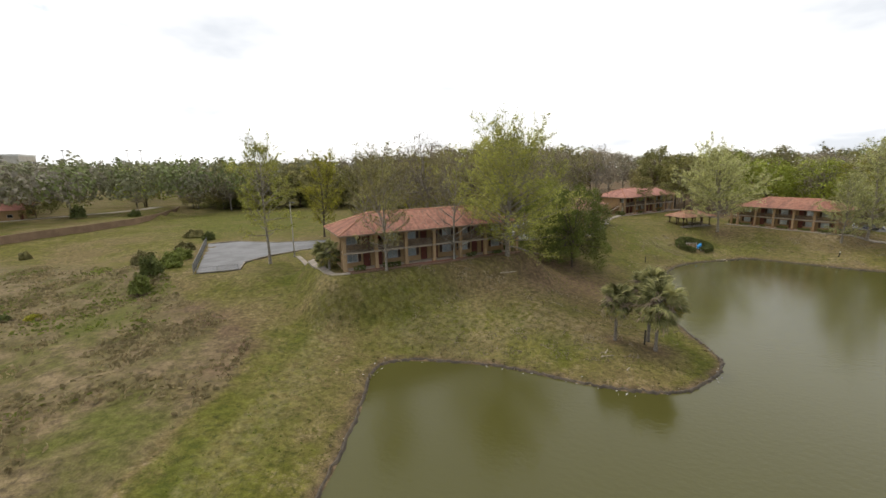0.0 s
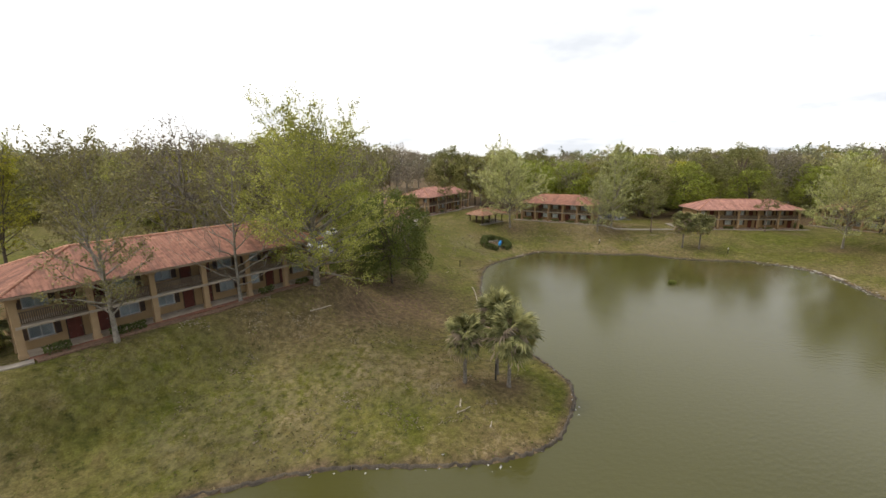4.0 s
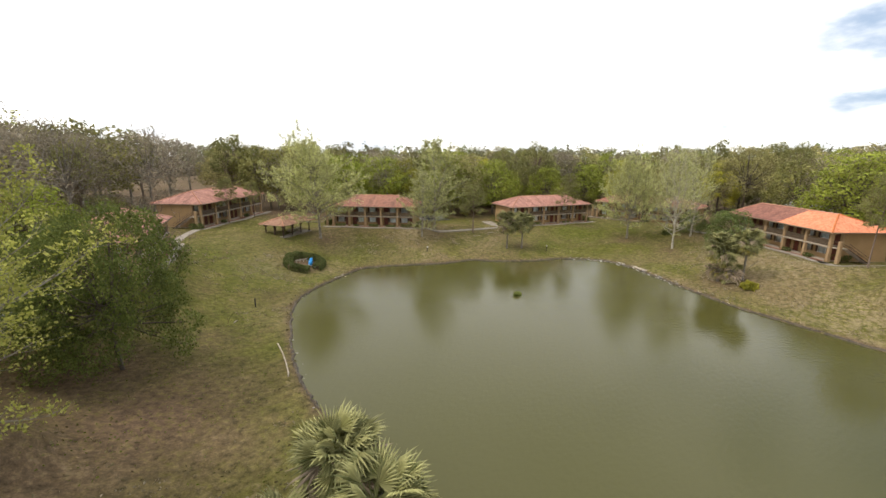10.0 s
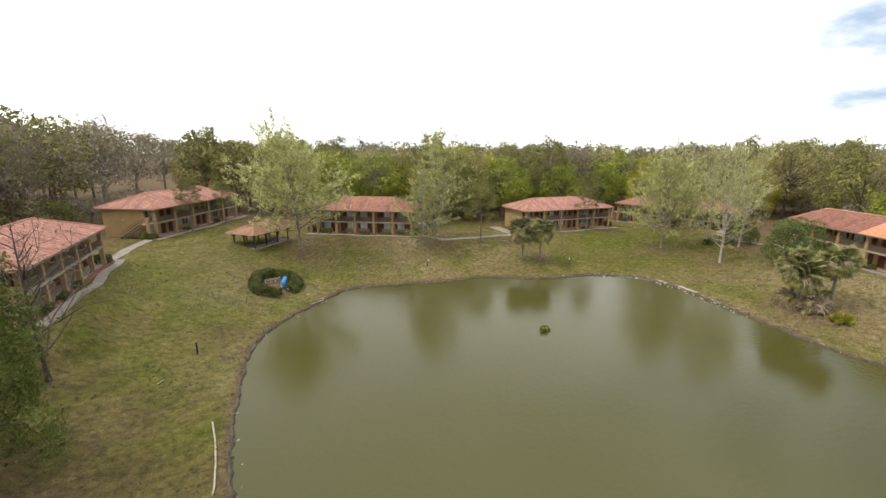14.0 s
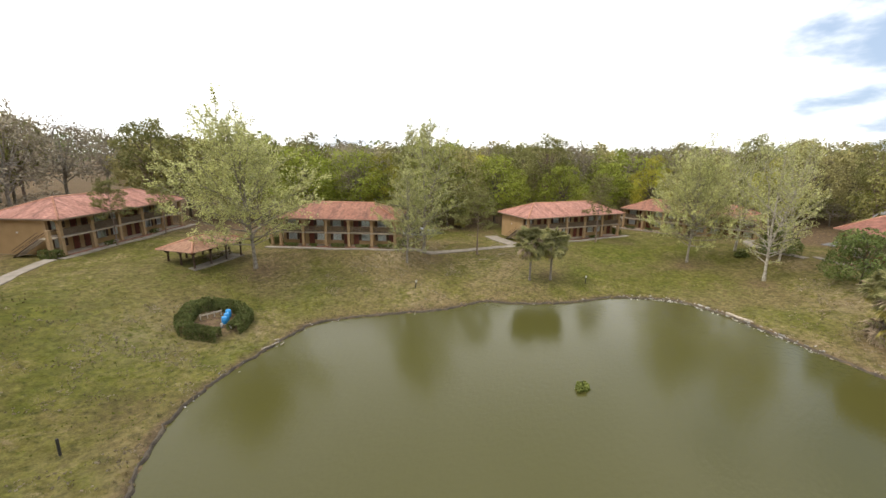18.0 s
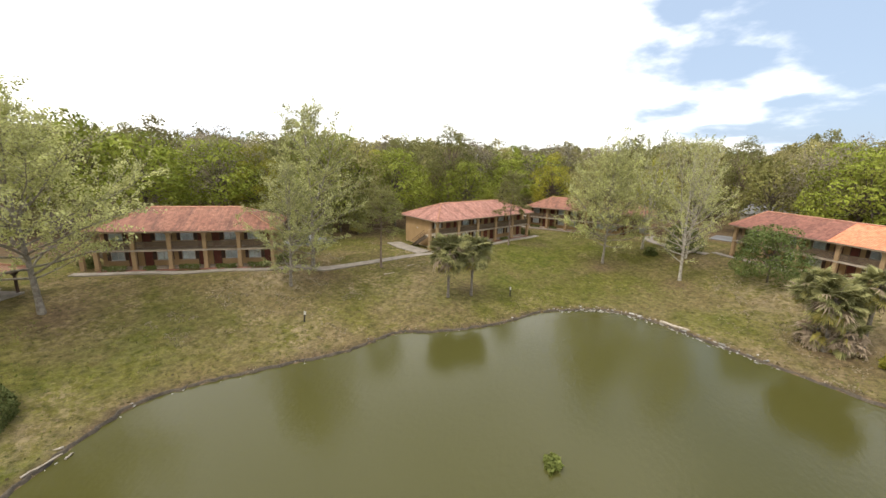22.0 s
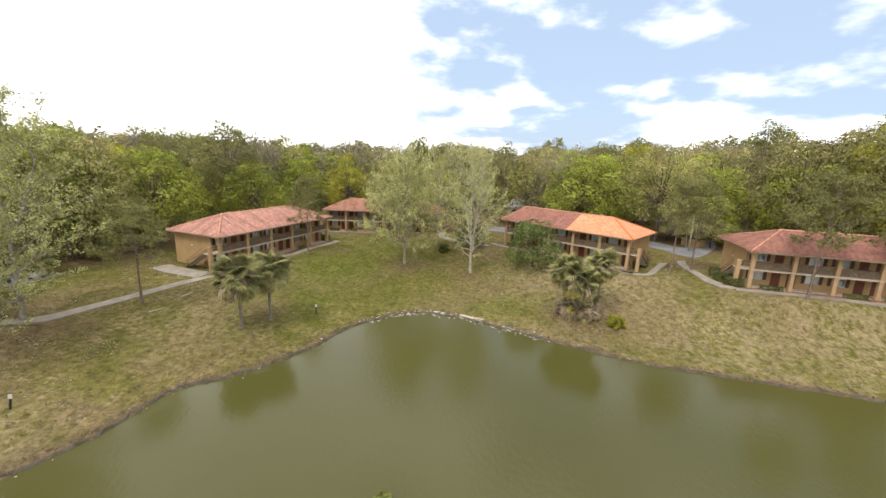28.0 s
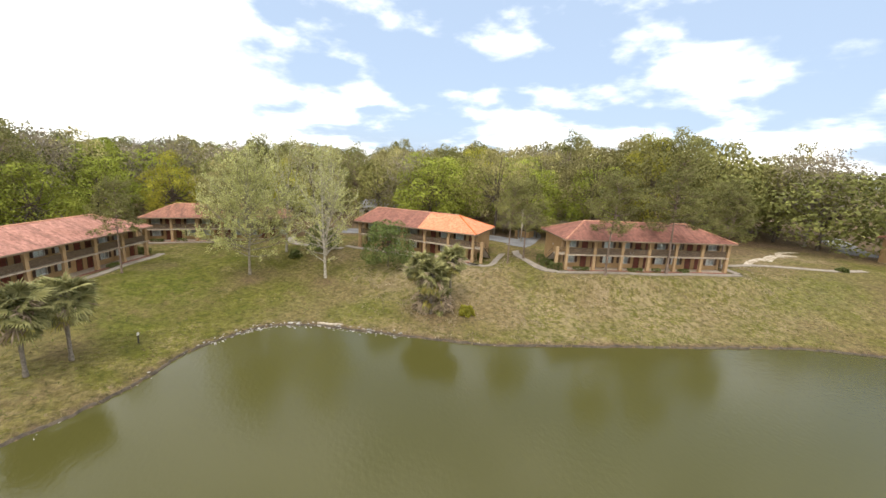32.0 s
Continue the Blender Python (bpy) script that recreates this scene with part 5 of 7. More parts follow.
def fan_leaf(name, rng, reach, droop, mat, blades=20, ragged=0.12):
    """A fan leaf: a stalk, a pleated heart, and narrow blades that bend over at the tips."""
    v, f = [], []
    stalk = reach * rng.uniform(0.46, 0.56)
    fan = reach - stalk
    v += [(0, -0.03, 0), (0, 0.03, 0), (stalk, 0.018, 0.03), (stalk, -0.018, 0.03)]
    f.append((0, 1, 2, 3))
    heart = len(v)

    def at(a, r, lift=0.0):
        """A point of the fan: its sides fold down, its far end bends over."""
        x = stalk + fan * r * math.cos(a) * (1.0 if abs(a) < 1.6 else 0.8)
        y = fan * r * 0.95 * math.sin(a)
        z = 0.03 - droop * fan * r * r * 0.55 - 0.22 * abs(math.sin(a)) * fan * r + lift
        return (x, y, z)

    for k in range(blades):
        a = (k / (blades - 1) - 0.5) * 3.9
        h = 1.95 / (blades - 1)
        long = rng.uniform(1 - ragged * 1.6, 1 + ragged) * (1 - 0.10 * abs(a))
        i = len(v)
        bend = rng.uniform(0.02, 0.16) * fan
        v += [(stalk, 0.0, 0.03), at(a - h, 0.52, -0.02), at(a, 0.55, 0.05 * fan), at(a + h, 0.52, -0.02),
              at(a - h * 0.35, 0.8 * long, -bend * 0.3), at(a + h * 0.35, 0.8 * long, -bend * 0.3), at(a, 1.03 * long, -bend)]
        f += [(i, i + 1, i + 2), (i, i + 2, i + 3), (i + 1, i + 4, i + 2), (i + 2, i + 4, i + 5), (i + 2, i + 5, i + 3), (i + 4, i + 6, i + 5)]
    bm = bmesh.new()
    vs = [bm.verts.new(p) for p in v]
    for q in f:
        bm.faces.new([vs[i] for i in q])
    me = bpy.data.meshes.new(name)
    bm.to_mesh(me)
    bm.free()
    me.materials.append(mat)
    return me


FANS = {}


def fans_of(kind, mat):
    if kind not in FANS:
        rng = np.random.default_rng(len(FANS) + 3)
        bends = {"frond": (0.05, 0.12, 0.22, 0.35, 0.5), "yellow_frond": (0.2, 0.4), "dead_frond": (0.3, 0.6, 0.9)}[kind]
        FANS[kind] = [fan_leaf(kind, rng, 1.0, b, mat, 22 if kind != "dead_frond" else 14, 0.12 if kind != "dead_frond" else 0.25) for b in bends]
    return FANS[kind]


def palm(name, seed, x, y, tall, label, turn=0.0, reach=1.7, skirt=6, lean=0.0, full=84):
    """A cabbage palm: a stout trunk, a round head of fan leaves, dead ones hanging below."""
    rng = np.random.default_rng(seed)
    root = thing(name, Matrix.Identity(4), label, "palm tree", "palms by the water")
    bm = bmesh.new()
    pts = [(lean * (k / 12) ** 1.5 * tall, 0, -0.3 + (tall + 0.3) * k / 12) for k in range(13)]
    tube(bm, pts, [0.165 + 0.05 * (k < 2) + 0.025 * (k % 2) + 0.08 * (k > 9) for k in range(13)], 9)
    part("trunk", bm, BARK_PALM, root)
    head = Vector(pts[-1])
    boots = bmesh.new()
    for k in range(22):
        a, hgt = k * 2.4, tall - 1.2 + 1.2 * k / 22
        c = Vector((head.x + math.cos(a) * 0.28, math.sin(a) * 0.28, hgt))
        tube(boots, (c, c + Vector((math.cos(a) * 0.16, math.sin(a) * 0.16, 0.34))), (0.07, 0.03), 4)
    part("leaf_boots", boots, BARK_PALM, root)
    for kind, count, mat in (("frond", full, LEAF_PALM), ("yellow_frond", 4 + full // 8, LEAF_PALM_Y), ("dead_frond", skirt, LEAF_PALM_D)):
        models = fans_of(kind, mat)
        for k in range(count):
            if kind == "frond":
                up = math.asin(rng.uniform(-0.97, 0.98))
            elif kind == "yellow_frond":
                up = rng.uniform(-0.95, -0.35)
            else:
                up = rng.uniform(-1.45, -0.3) if k % 3 else rng.uniform(-0.5, 0.4)
            size = reach * rng.uniform(0.82, 1.06) * (1.0 if up < 0.8 else 0.9) * (0.9 if kind == "dead_frond" else 1.0)
            pick = int(rng.integers(0, len(models))) if kind != "frond" else int(np.clip(round(4 * (0.5 + 0.45 * math.sin(up)) + rng.normal() * 0.7), 0, 4))
            ob = new(kind, models[pick])
            ob.parent = root
            ob.matrix_basis = (Matrix.Translation(head + Vector((0, 0, rng.uniform(-1.1, 0.1) * (0.4 if up > 0.3 else 1.0)))) @ Matrix.Rotation(k * 2.4 + rng.uniform(-0.4, 0.4), 4, "Z") @ Matrix.Rotation(-up, 4, "Y")
                               @ Matrix.Rotation(rng.uniform(-1.1, 1.1), 4, "X") @ Matrix.Diagonal((size, size, size, 1)))
    root.matrix_world = pose(x, y, ground_at(x, y) - 0.05, 0, 0, turn)
    return root


def bush(name, seed, sx, sy, h, leaf, label, category="shrub", group="", leaves=900, size=0.13, stems=True):
    """A shrub: short stems under a lumpy shell of leaves."""
    rng = np.random.default_rng(seed)
    root = thing(name, Matrix.Identity(4), label, category, group)
    if stems:
        for k in range(7):
            a = k * 0.9 + rng.uniform(0, 0.4)
            w = new("stem", wood_mesh("stem", [([np.array([0.15 * math.cos(a) * sx, 0.15 * math.sin(a) * sy, -0.1]), np.array([0.3 * math.cos(a) * sx, 0.3 * math.sin(a) * sy, h * 0.4]),
                        np.array([0.42 * math.cos(a) * sx, 0.42 * math.sin(a) * sy, h * 0.75])], [0.05, 0.035, 0.015])], BARK_DARK))
            w.parent = root
    u = rng.normal(size=(leaves, 3))
    u /= np.linalg.norm(u, axis=1)[:, None]
    u[:, 2] = np.abs(u[:, 2]) * 1.15 - 0.2
    lump = 0.82 + 0.25 * np.sin(u[:, 0] * 5 + seed) * np.sin(u[:, 1] * 6 + 1.7 * seed) + rng.normal(size=leaves) * 0.07
    c = u * lump[:, None] * rng.uniform(0.75, 1.0, (leaves, 1)) * np.array([sx / 2, sy / 2, h * 0.78]) + np.array([0, 0, h * 0.2])
    c[:, 2] = np.maximum(c[:, 2], 0.04)
    v, f = leaf_quads(c, size, rng, 1.0)
    crown = new("foliage", mesh_arrays("foliage", v, f, leaf))
    crown.parent = root
    return root



def wood_tree(name, seed, tall, wide, leaf, bark, label, leaves=4200, size=0.3, lobes=26, clear=0.2, group="trees in the woods", twiggy=0.0, tilt=0.5, lump=0.26, quads=False, ragged=0.2):
    """A broad tree: trunk, limbs to every lobe of the crown, and leaf sprays over the lobes."""
    rng = np.random.default_rng(seed)
    root = thing(name, Matrix.Identity(4), label, "tree", group)
    trunk = [np.array([0, 0, -0.4]), np.array([rng.normal() * 0.2, rng.normal() * 0.2, tall * 0.3]), np.array([rng.normal() * 0.4, rng.normal() * 0.4, tall * 0.55]), np.array([rng.normal() * 0.6, rng.normal() * 0.6, tall * 0.86])]
    branches = [(trunk, [tall * 0.019, tall * 0.015, tall * 0.010, 0.05])]
    mid = np.array([0, 0, tall * (clear + 0.40 * (1 - clear))])
    half = np.array([wide / 2, wide / 2, tall * (1 - clear) * 0.56])
    places, ways = [], []
    sizes = rng.uniform(0.65, 1.3, lobes) * lump * wide / 2 * 1.35
    weight = sizes ** 2 / (sizes ** 2).sum()
    for k in range(lobes):
        z = 1 - 1.62 * (k + 0.5) / lobes
        ring = math.sqrt(max(0.0, 1 - z * z))
        a = k * 2.39996 + rng.uniform(-0.35, 0.35)
        far = rng.uniform(0.62, 0.86 + ragged * 0.5)
        c = mid + np.array([math.cos(a) * ring, math.sin(a) * ring, z if z > 0 else z * (0.72 + 2 * max(0.0, 0.2 - clear))]) * half * far
        c[2] = max(c[2], sizes[k] * 0.55)
        branches.append(([trunk[1] + (trunk[2] - trunk[1]) * rng.uniform(0, 1), (mid + c) / 2 - np.array([0, 0, 0.05 * tall]), c], [tall * 0.008, tall * 0.005, 0.03]))
        m = int(leaves * weight[k])
        u = rng.normal(size=(m, 3)) + (c - mid) / np.linalg.norm(c - mid) * 0.45 + np.array([0, 0, 0.2])
        u /= np.linalg.norm(u, axis=1)[:, None]
        rad = sizes[k] * (0.86 + 0.22 * rng.random((m, 1)) + 0.10 * np.sin(7 * u[:, :1] + 5 * u[:, 1:2] + k) + 0.10 * np.sin(11 * u[:, 2:] + 9 * u[:, :1] + 2 * k))
        if twiggy:
            rad = rad * (0.55 + (0.4 + 0.5 * twiggy) * rng.random((m, 1)))
        places.append(c + u * rad * np.array([1, 1, 0.82]))
        ways.append(u)
        if twiggy > 0.5:
            for _ in range(3):
                tip = c + rng.normal(size=3) * sizes[k] * 0.55 + np.array([0, 0, 0.35 * sizes[k]])
                branches.append(([c - (c - mid) * 0.15, (c + tip) / 2, tip], [0.06, 0.04, 0.02]))
    v, f = leaf_fans(np.concatenate(places), np.concatenate(ways), size, rng, tilt + twiggy, 1.0 + 0.6 * twiggy, 0.62 - 0.2 * twiggy, quads)
    crown = new("crown", mesh_arrays("crown", v, f, leaf))
    crown.parent = root
    w = new("trunk", wood_mesh("trunk", branches, bark, 4 if leaves > 6000 else 3))
    w.parent = root
    return root


def place(model, x, y, tall, model_tall, turn=0.0, wide=1.0, label=""):
    """A copy of a tree, scaled to a height."""
    k = tall / model_tall
    ob = copy_thing(model, pose(x, y, ground_at(x, y) - 0.05, 0, 0, turn))
    ob.scale = (k * wide, k * wide, k)
    if label:
        tagged(ob, label)
    return ob

# ---------------------------------------------------------------- the houses and what lies about them
for number, spec in enumerate(HOUSES):
    house(spec, 10 + number)


def draped(name, line, width, mat, label, category, lift=0.085, steps=8, kind="structure"):
    """A strip of paving laid along a line on the ground, with thickness."""
    p = np.array(line, float)
    pts = []
    for i in range(len(p) - 1):
        a, b, c, d = p[max(i - 1, 0)], p[i], p[i + 1], p[min(i + 2, len(p) - 1)]
        for s in np.arange(steps) / steps:
            pts.append(0.5 * (2 * b + (c - a) * s + (2 * a - 5 * b + 4 * c - d) * s * s + (3 * b - a - 3 * c + d) * s ** 3))
    pts.append(p[-1])
    pts = np.array(pts)
    way = np.gradient(pts, axis=0)
    way /= np.linalg.norm(way, axis=1)[:, None] + 1e-9
    side = np.stack([-way[:, 1], way[:, 0]], 1) * width / 2
    bm = bmesh.new()
    rows = []
    for q, s in zip(pts, side):
        l, r = q + s, q - s
        mid = ground_at(*q)
        zl, zr = max(ground_at(*l), mid - 0.12) + lift + 0.02, max(ground_at(*r), mid - 0.12) + lift + 0.02
        rows.append([bm.verts.new((l[0], l[1], zl)), bm.verts.new((r[0], r[1], zr)), bm.verts.new((r[0], r[1], zr - 0.25)), bm.verts.new((l[0], l[1], zl - 0.25))])
    for a, b in zip(rows, rows[1:]):
        for i, j in ((0, 1), (1, 2), (3, 0)):
            bm.faces.new((a[i], a[j], b[j], b[i]))
    return tagged(part(name, bm, mat), label, category, kind=kind)


def by_house(i, u, v):
    _, hx, hy, _, turn, *_ = HOUSES[i]
    c, s = math.cos(radians(turn)), math.sin(radians(turn))
    return (hx + u * c - v * s, hy + u * s + v * c)


# concrete walks along the fronts and between the houses
for i, spec in enumerate(HOUSES):
    n = spec[5]
    wob = [(-2.2, -1.4), (0.5, -1.6), (n * 0.3, -1.5), (n * 0.5, -2.1), (n * 0.75, -1.4), (n - 1, -1.7), (n + 1.8, -1.3)]
    if i:
        draped("pavement", [by_house(i, u, v) for u, v in wob], 1.25, WALK, "pale concrete walk along the front of a house", "walk")
    else:
        draped("pavement", [by_house(i, u, v + 0.5) for u, v in wob[1:]], 0.9, MULCH, "worn earth strip along the front of the house", "path")
draped("pavement", [by_house(1, 25, 0), (30.2, 124), (31.5, 126.6), (35.0, 130.0)], 1.7, WALK, "pale concrete walk between two houses", "walk")
draped("pavement", [by_house(3, 23.0, -1.3), (87.0, 105.9), (94, 102.4), (100.2, 98.7), (103, 96.4)], 1.4, WALK, "narrow concrete walk crossing the lawn", "walk")
draped("pavement", [by_house(6, 24.3, -1.2), (105.5, 30.0), (109.2, 26.5), (114, 22.5)], 1.25, WALK, "concrete walk beside the end of the house", "walk")
draped("pavement", [by_house(7, -2.0, -1.4), by_house(7, -3.4, 0.6), by_house(7, -4.4, 4.5), by_house(7, -5.2, 10), (114, 19.5)], 1.25, WALK, "concrete walk curving past shrubs to the car park", "walk")
draped("pavement", [by_house(5, 31, 1), (135, 62.5), (128.5, 58.5), (124.5, 53)], 1.5, WALK, "concrete walk between two houses", "walk")
draped("pavement", [by_house(4, -3.4, -0.5), by_house(4, -3.7, 3), by_house(4, -3.8, 6.5), by_house(4, -3.4, 9.5)], 3.0, WALK, "pale concrete forecourt at the foot of the stair", "forecourt")
draped("pavement", [by_house(7, 31.5, -0.8), (93.6, -13.5), (93.8, -18.5), (92.4, -23.4), (89.3, -27.8), (85.4, -32.8), (83.2, -39.5)], 1.4, WALK, "pale concrete walk crossing the grass", "walk")
draped("pavement", [by_house(0, 0.4, -1.0), by_house(0, -1.6, -0.6), by_house(0, -2.3, 1.6), by_house(0, -2.6, 5), by_house(0, -3.2, 9), (-33, 62), (-39, 69)], 0.9, WALK, "concrete walk from the house to the car park", "walk")

# car park beside the first house
bm = bmesh.new()
top = [bm.verts.new((x, y, ground_at(x, y) + 0.05)) for x, y in LOT_LINE]
bmesh.ops.triangulate(bm, faces=[bm.faces.new(top)])
tagged(part("road", bm, ASPHALT), "worn grey asphalt of a small car park", "car park", kind="structure")


def kerb(line, label="pale concrete kerb round the car park"):
    bm = bmesh.new()
    for (ax, ay), (bx, by) in zip(line, line[1:]):
        n = max(2, int(math.hypot(bx - ax, by - ay) / 1.5))
        tube(bm, [(ax + (bx - ax) * k / n, ay + (by - ay) * k / n, ground_at(ax + (bx - ax) * k / n, ay + (by - ay) * k / n) + 0.08) for k in range(n + 1)], [0.14] * (n + 1), 4)
    return tagged(part("kerb", bm, WALK), label, "kerb", kind="structure")


kerb(LOT_LINE[:7])
kerb(LOT_LINE[9:])


def mesh_fence(line, tall, label):
    """Posts and rails with dark mesh between."""
    f = thing("fence", pose(*line[0], ground_at(*line[0])), label, "fence")
    base = Vector((*line[0], ground_at(*line[0])))
    pts = []
    for (ax, ay), (bx, by) in zip(line, line[1:]):
        n = max(1, int(math.hypot(bx - ax, by - ay) / 2.4))
        pts += [(ax + (bx - ax) * k / n, ay + (by - ay) * k / n) for k in range(n)]
    pts.append(line[-1])
    feet = [Vector((x, y, ground_at(x, y))) - base for x, y in pts]
    for p in feet:
        bm = bmesh.new()
        tube(bm, (p, p + Vector((0, 0, tall))), (0.045, 0.045), 5)
        part("post", bm, METAL, f)
    bm = bmesh.new()
    for h in (0.12, tall * 0.5, tall - 0.04):
        tube(bm, [p + Vector((0, 0, h)) for p in feet], [0.03] * len(feet), 4)
    part("rail", bm, METAL, f)
    bm = bmesh.new()
    for a, b in zip(feet, feet[1:]):
        n = max(3, int((b - a).length / 0.25))
        for k in range(n):
            p = a.lerp(b, (k + 0.5) / n)
            box(bm, p.x - 0.012, p.y - 0.012, p.z + 0.1, p.x + 0.012, p.y + 0.012, p.z + tall - 0.05)
    tagged(part("wires", bm, METAL, f), kind="stuff")
    return f


SAND = material("bleached_sand", (0.52, 0.45, 0.35), (0.30, 0.24, 0.165), 0.95, 0.9, (0.46, 0.56), 0.4, 10, fine=0.2)
for line, width in (([(93.0, -20.5), (95.2, -25), (96.6, -31)], 1.3), ([(94.6, -29), (97.2, -36), (96.4, -42)], 1.9), ([(96.2, -37), (99.4, -42), (99.0, -48)], 1.2)):
    draped("sand_patch", line, width, SAND, "pale worn sand beside the walk", "sand", 0.03)
mesh_fence([(-49.6, 53.8), (-60, 67.5), (-71.3, 82)], 1.7, "grey wire fence along the edge of the car park")
mesh_fence([(-49.0, 53.9), (-43.6, 57.2)], 1.1, "low wire fence across the end of the car park")


def lamp_post(x, y, tall, label):
    p = thing("street_lamp", pose(x, y, ground_at(x, y) - 0.05), label, "street lamp", "street lamps")
    bm = bmesh.new()
    tube(bm, ((0, 0, 0), (0, 0, tall * 0.5), (0, 0, tall)), (0.13, 0.10, 0.075), 8)
    part("pole", bm, STONE, p)
    part("base", boxes((-0.22, -0.22, 0, 0.22, 0.22, 0.35), bevel=0.03), WALK, p)
    part("arm", boxes((0.0, -0.04, tall - 0.06, 0.9, 0.04, tall + 0.02)), METAL, p)
    part("lamp_head", boxes((0.5, -0.16, tall - 0.16, 1.1, 0.16, tall - 0.063), bevel=0.03), METAL, p)
    return p


lamp_post(-39.5, 68.6, 11.0, "tall pale lamp post beside the car park")
lamp_post(-164, 121, 12.5, "pale leaning lamp post by the far road")

# ---- picnic shelter
def shelter():
    z0 = 4.55
    s = thing("picnic_shelter", pose(49.2, 118.9, z0, 0, 0, 25.6), "open picnic shelter with faded tile roof and dark posts", "picnic shelter")
    w, d, e = 9.0, 4.8, 2.45      # along x and y
    part("slab", boxes((-0.35, -0.35, -0.9, w + 0.35, d + 0.35, 0.0), bevel=0.02), WALK, s)
    me = bpy.data.meshes.new("post")
    bm = boxes((-0.1, -0.1, 0, 0.1, 0.1, e))
    for sgn, ax in ((1, 0), (-1, 0), (1, 1), (-1, 1)):
        for k in range(4):
            a = 0.1 + k * 0.11
            lo, hi = min(sgn * a, sgn * (a + 0.11)), max(sgn * a, sgn * (a + 0.11))
            zz = e - 0.5 + k * 0.12
            box(bm, *((lo, -0.06, zz, hi, 0.06, e) if ax == 0 else (-0.06, lo, zz, 0.06, hi, e)))
    bm.to_mesh(me)
    bm.free()
    me.materials.append(BROWN)
    for x in (0, w / 3, 2 * w / 3, w):
        for y in (0, d / 2, d):
            if y == d / 2 and 0 < x < w:
                continue
            same_part("post", me, s, (x, y, 0))
    part("beam", boxes((-0.12, -0.12, e, w + 0.12, 0.12, e + 0.22), (-0.12, d - 0.12, e, w + 0.12, d + 0.12, e + 0.22), (-0.12, 0.122, e, 0.12, d - 0.122, e + 0.22), (w - 0.12, 0.122, e, w + 0.12, d - 0.122, e + 0.22)), BROWN, s)
    o, rise, e2 = 1.0, 1.45, e + 0.1
    el, er, bl, br = (-o, -o, e2), (w + o, -o, e2), (-o, d + o, e2), (w + o, d + o, e2)
    rl, rr = (d / 2, d / 2, e2 + rise), (w - d / 2, d / 2, e2 + rise)
    roof = part("roof", boxes((-o + 0.05, -o + 0.05, e2 - 0.06, w + o - 0.05, d + o - 0.05, e2 - 0.01)), SOFFIT, s)
    for c in ((el, er, rr, rl), (er, br, rr, rr), (br, bl, rl, rr), (bl, el, rl, rl)):
        ob = new("tiled_slope", slope_mesh(c, "tiled_slope", TILE_TAN))
        ob.parent = roof
        tagged(ob, kind="stuff")
    for a, b in ((el, rl), (bl, rl), (er, rr), (br, rr), (rl, rr)):
        bm = bmesh.new()
        tube(bm, (Vector(a) + Vector((0, 0, 0.06)), Vector(b) + Vector((0, 0, 0.06))), (0.14, 0.14), 6)
        part("ridge_cap", bm, CAP, roof)


shelter()


def picnic_table(x, y, z, turn):
    t = thing("picnic_table", pose(x, y, z, 0, 0, turn), "weathered wooden picnic table under the shelter", "picnic table", "picnic tables")
    for k in range(4):
        part("plank", boxes((-0.9, -0.36 + k * 0.185, 0.72, 0.9, -0.36 + k * 0.185 + 0.17, 0.76)), DEADWOOD, t)
    for sy in (-0.72, 0.5):
        part("bench", boxes((-0.9, sy, 0.42, 0.9, sy + 0.24, 0.46)), DEADWOOD, t)
    for sx in (-0.65, 0.65):
        part("trestle", boxes((sx - 0.04, -0.7, 0.34, sx + 0.04, 0.7, 0.418), (sx - 0.04, -0.3, 0.0, sx + 0.04, -0.2, 0.34), (sx - 0.04, 0.2, 0.0, sx + 0.04, 0.3, 0.34), (sx - 0.04, -0.05, 0.42, sx + 0.04, 0.05, 0.718)), DEADWOOD, t)


picnic_table(53.0, 123.2, 4.55, 25)
picnic_table(55.4, 124.3, 4.55, 25)

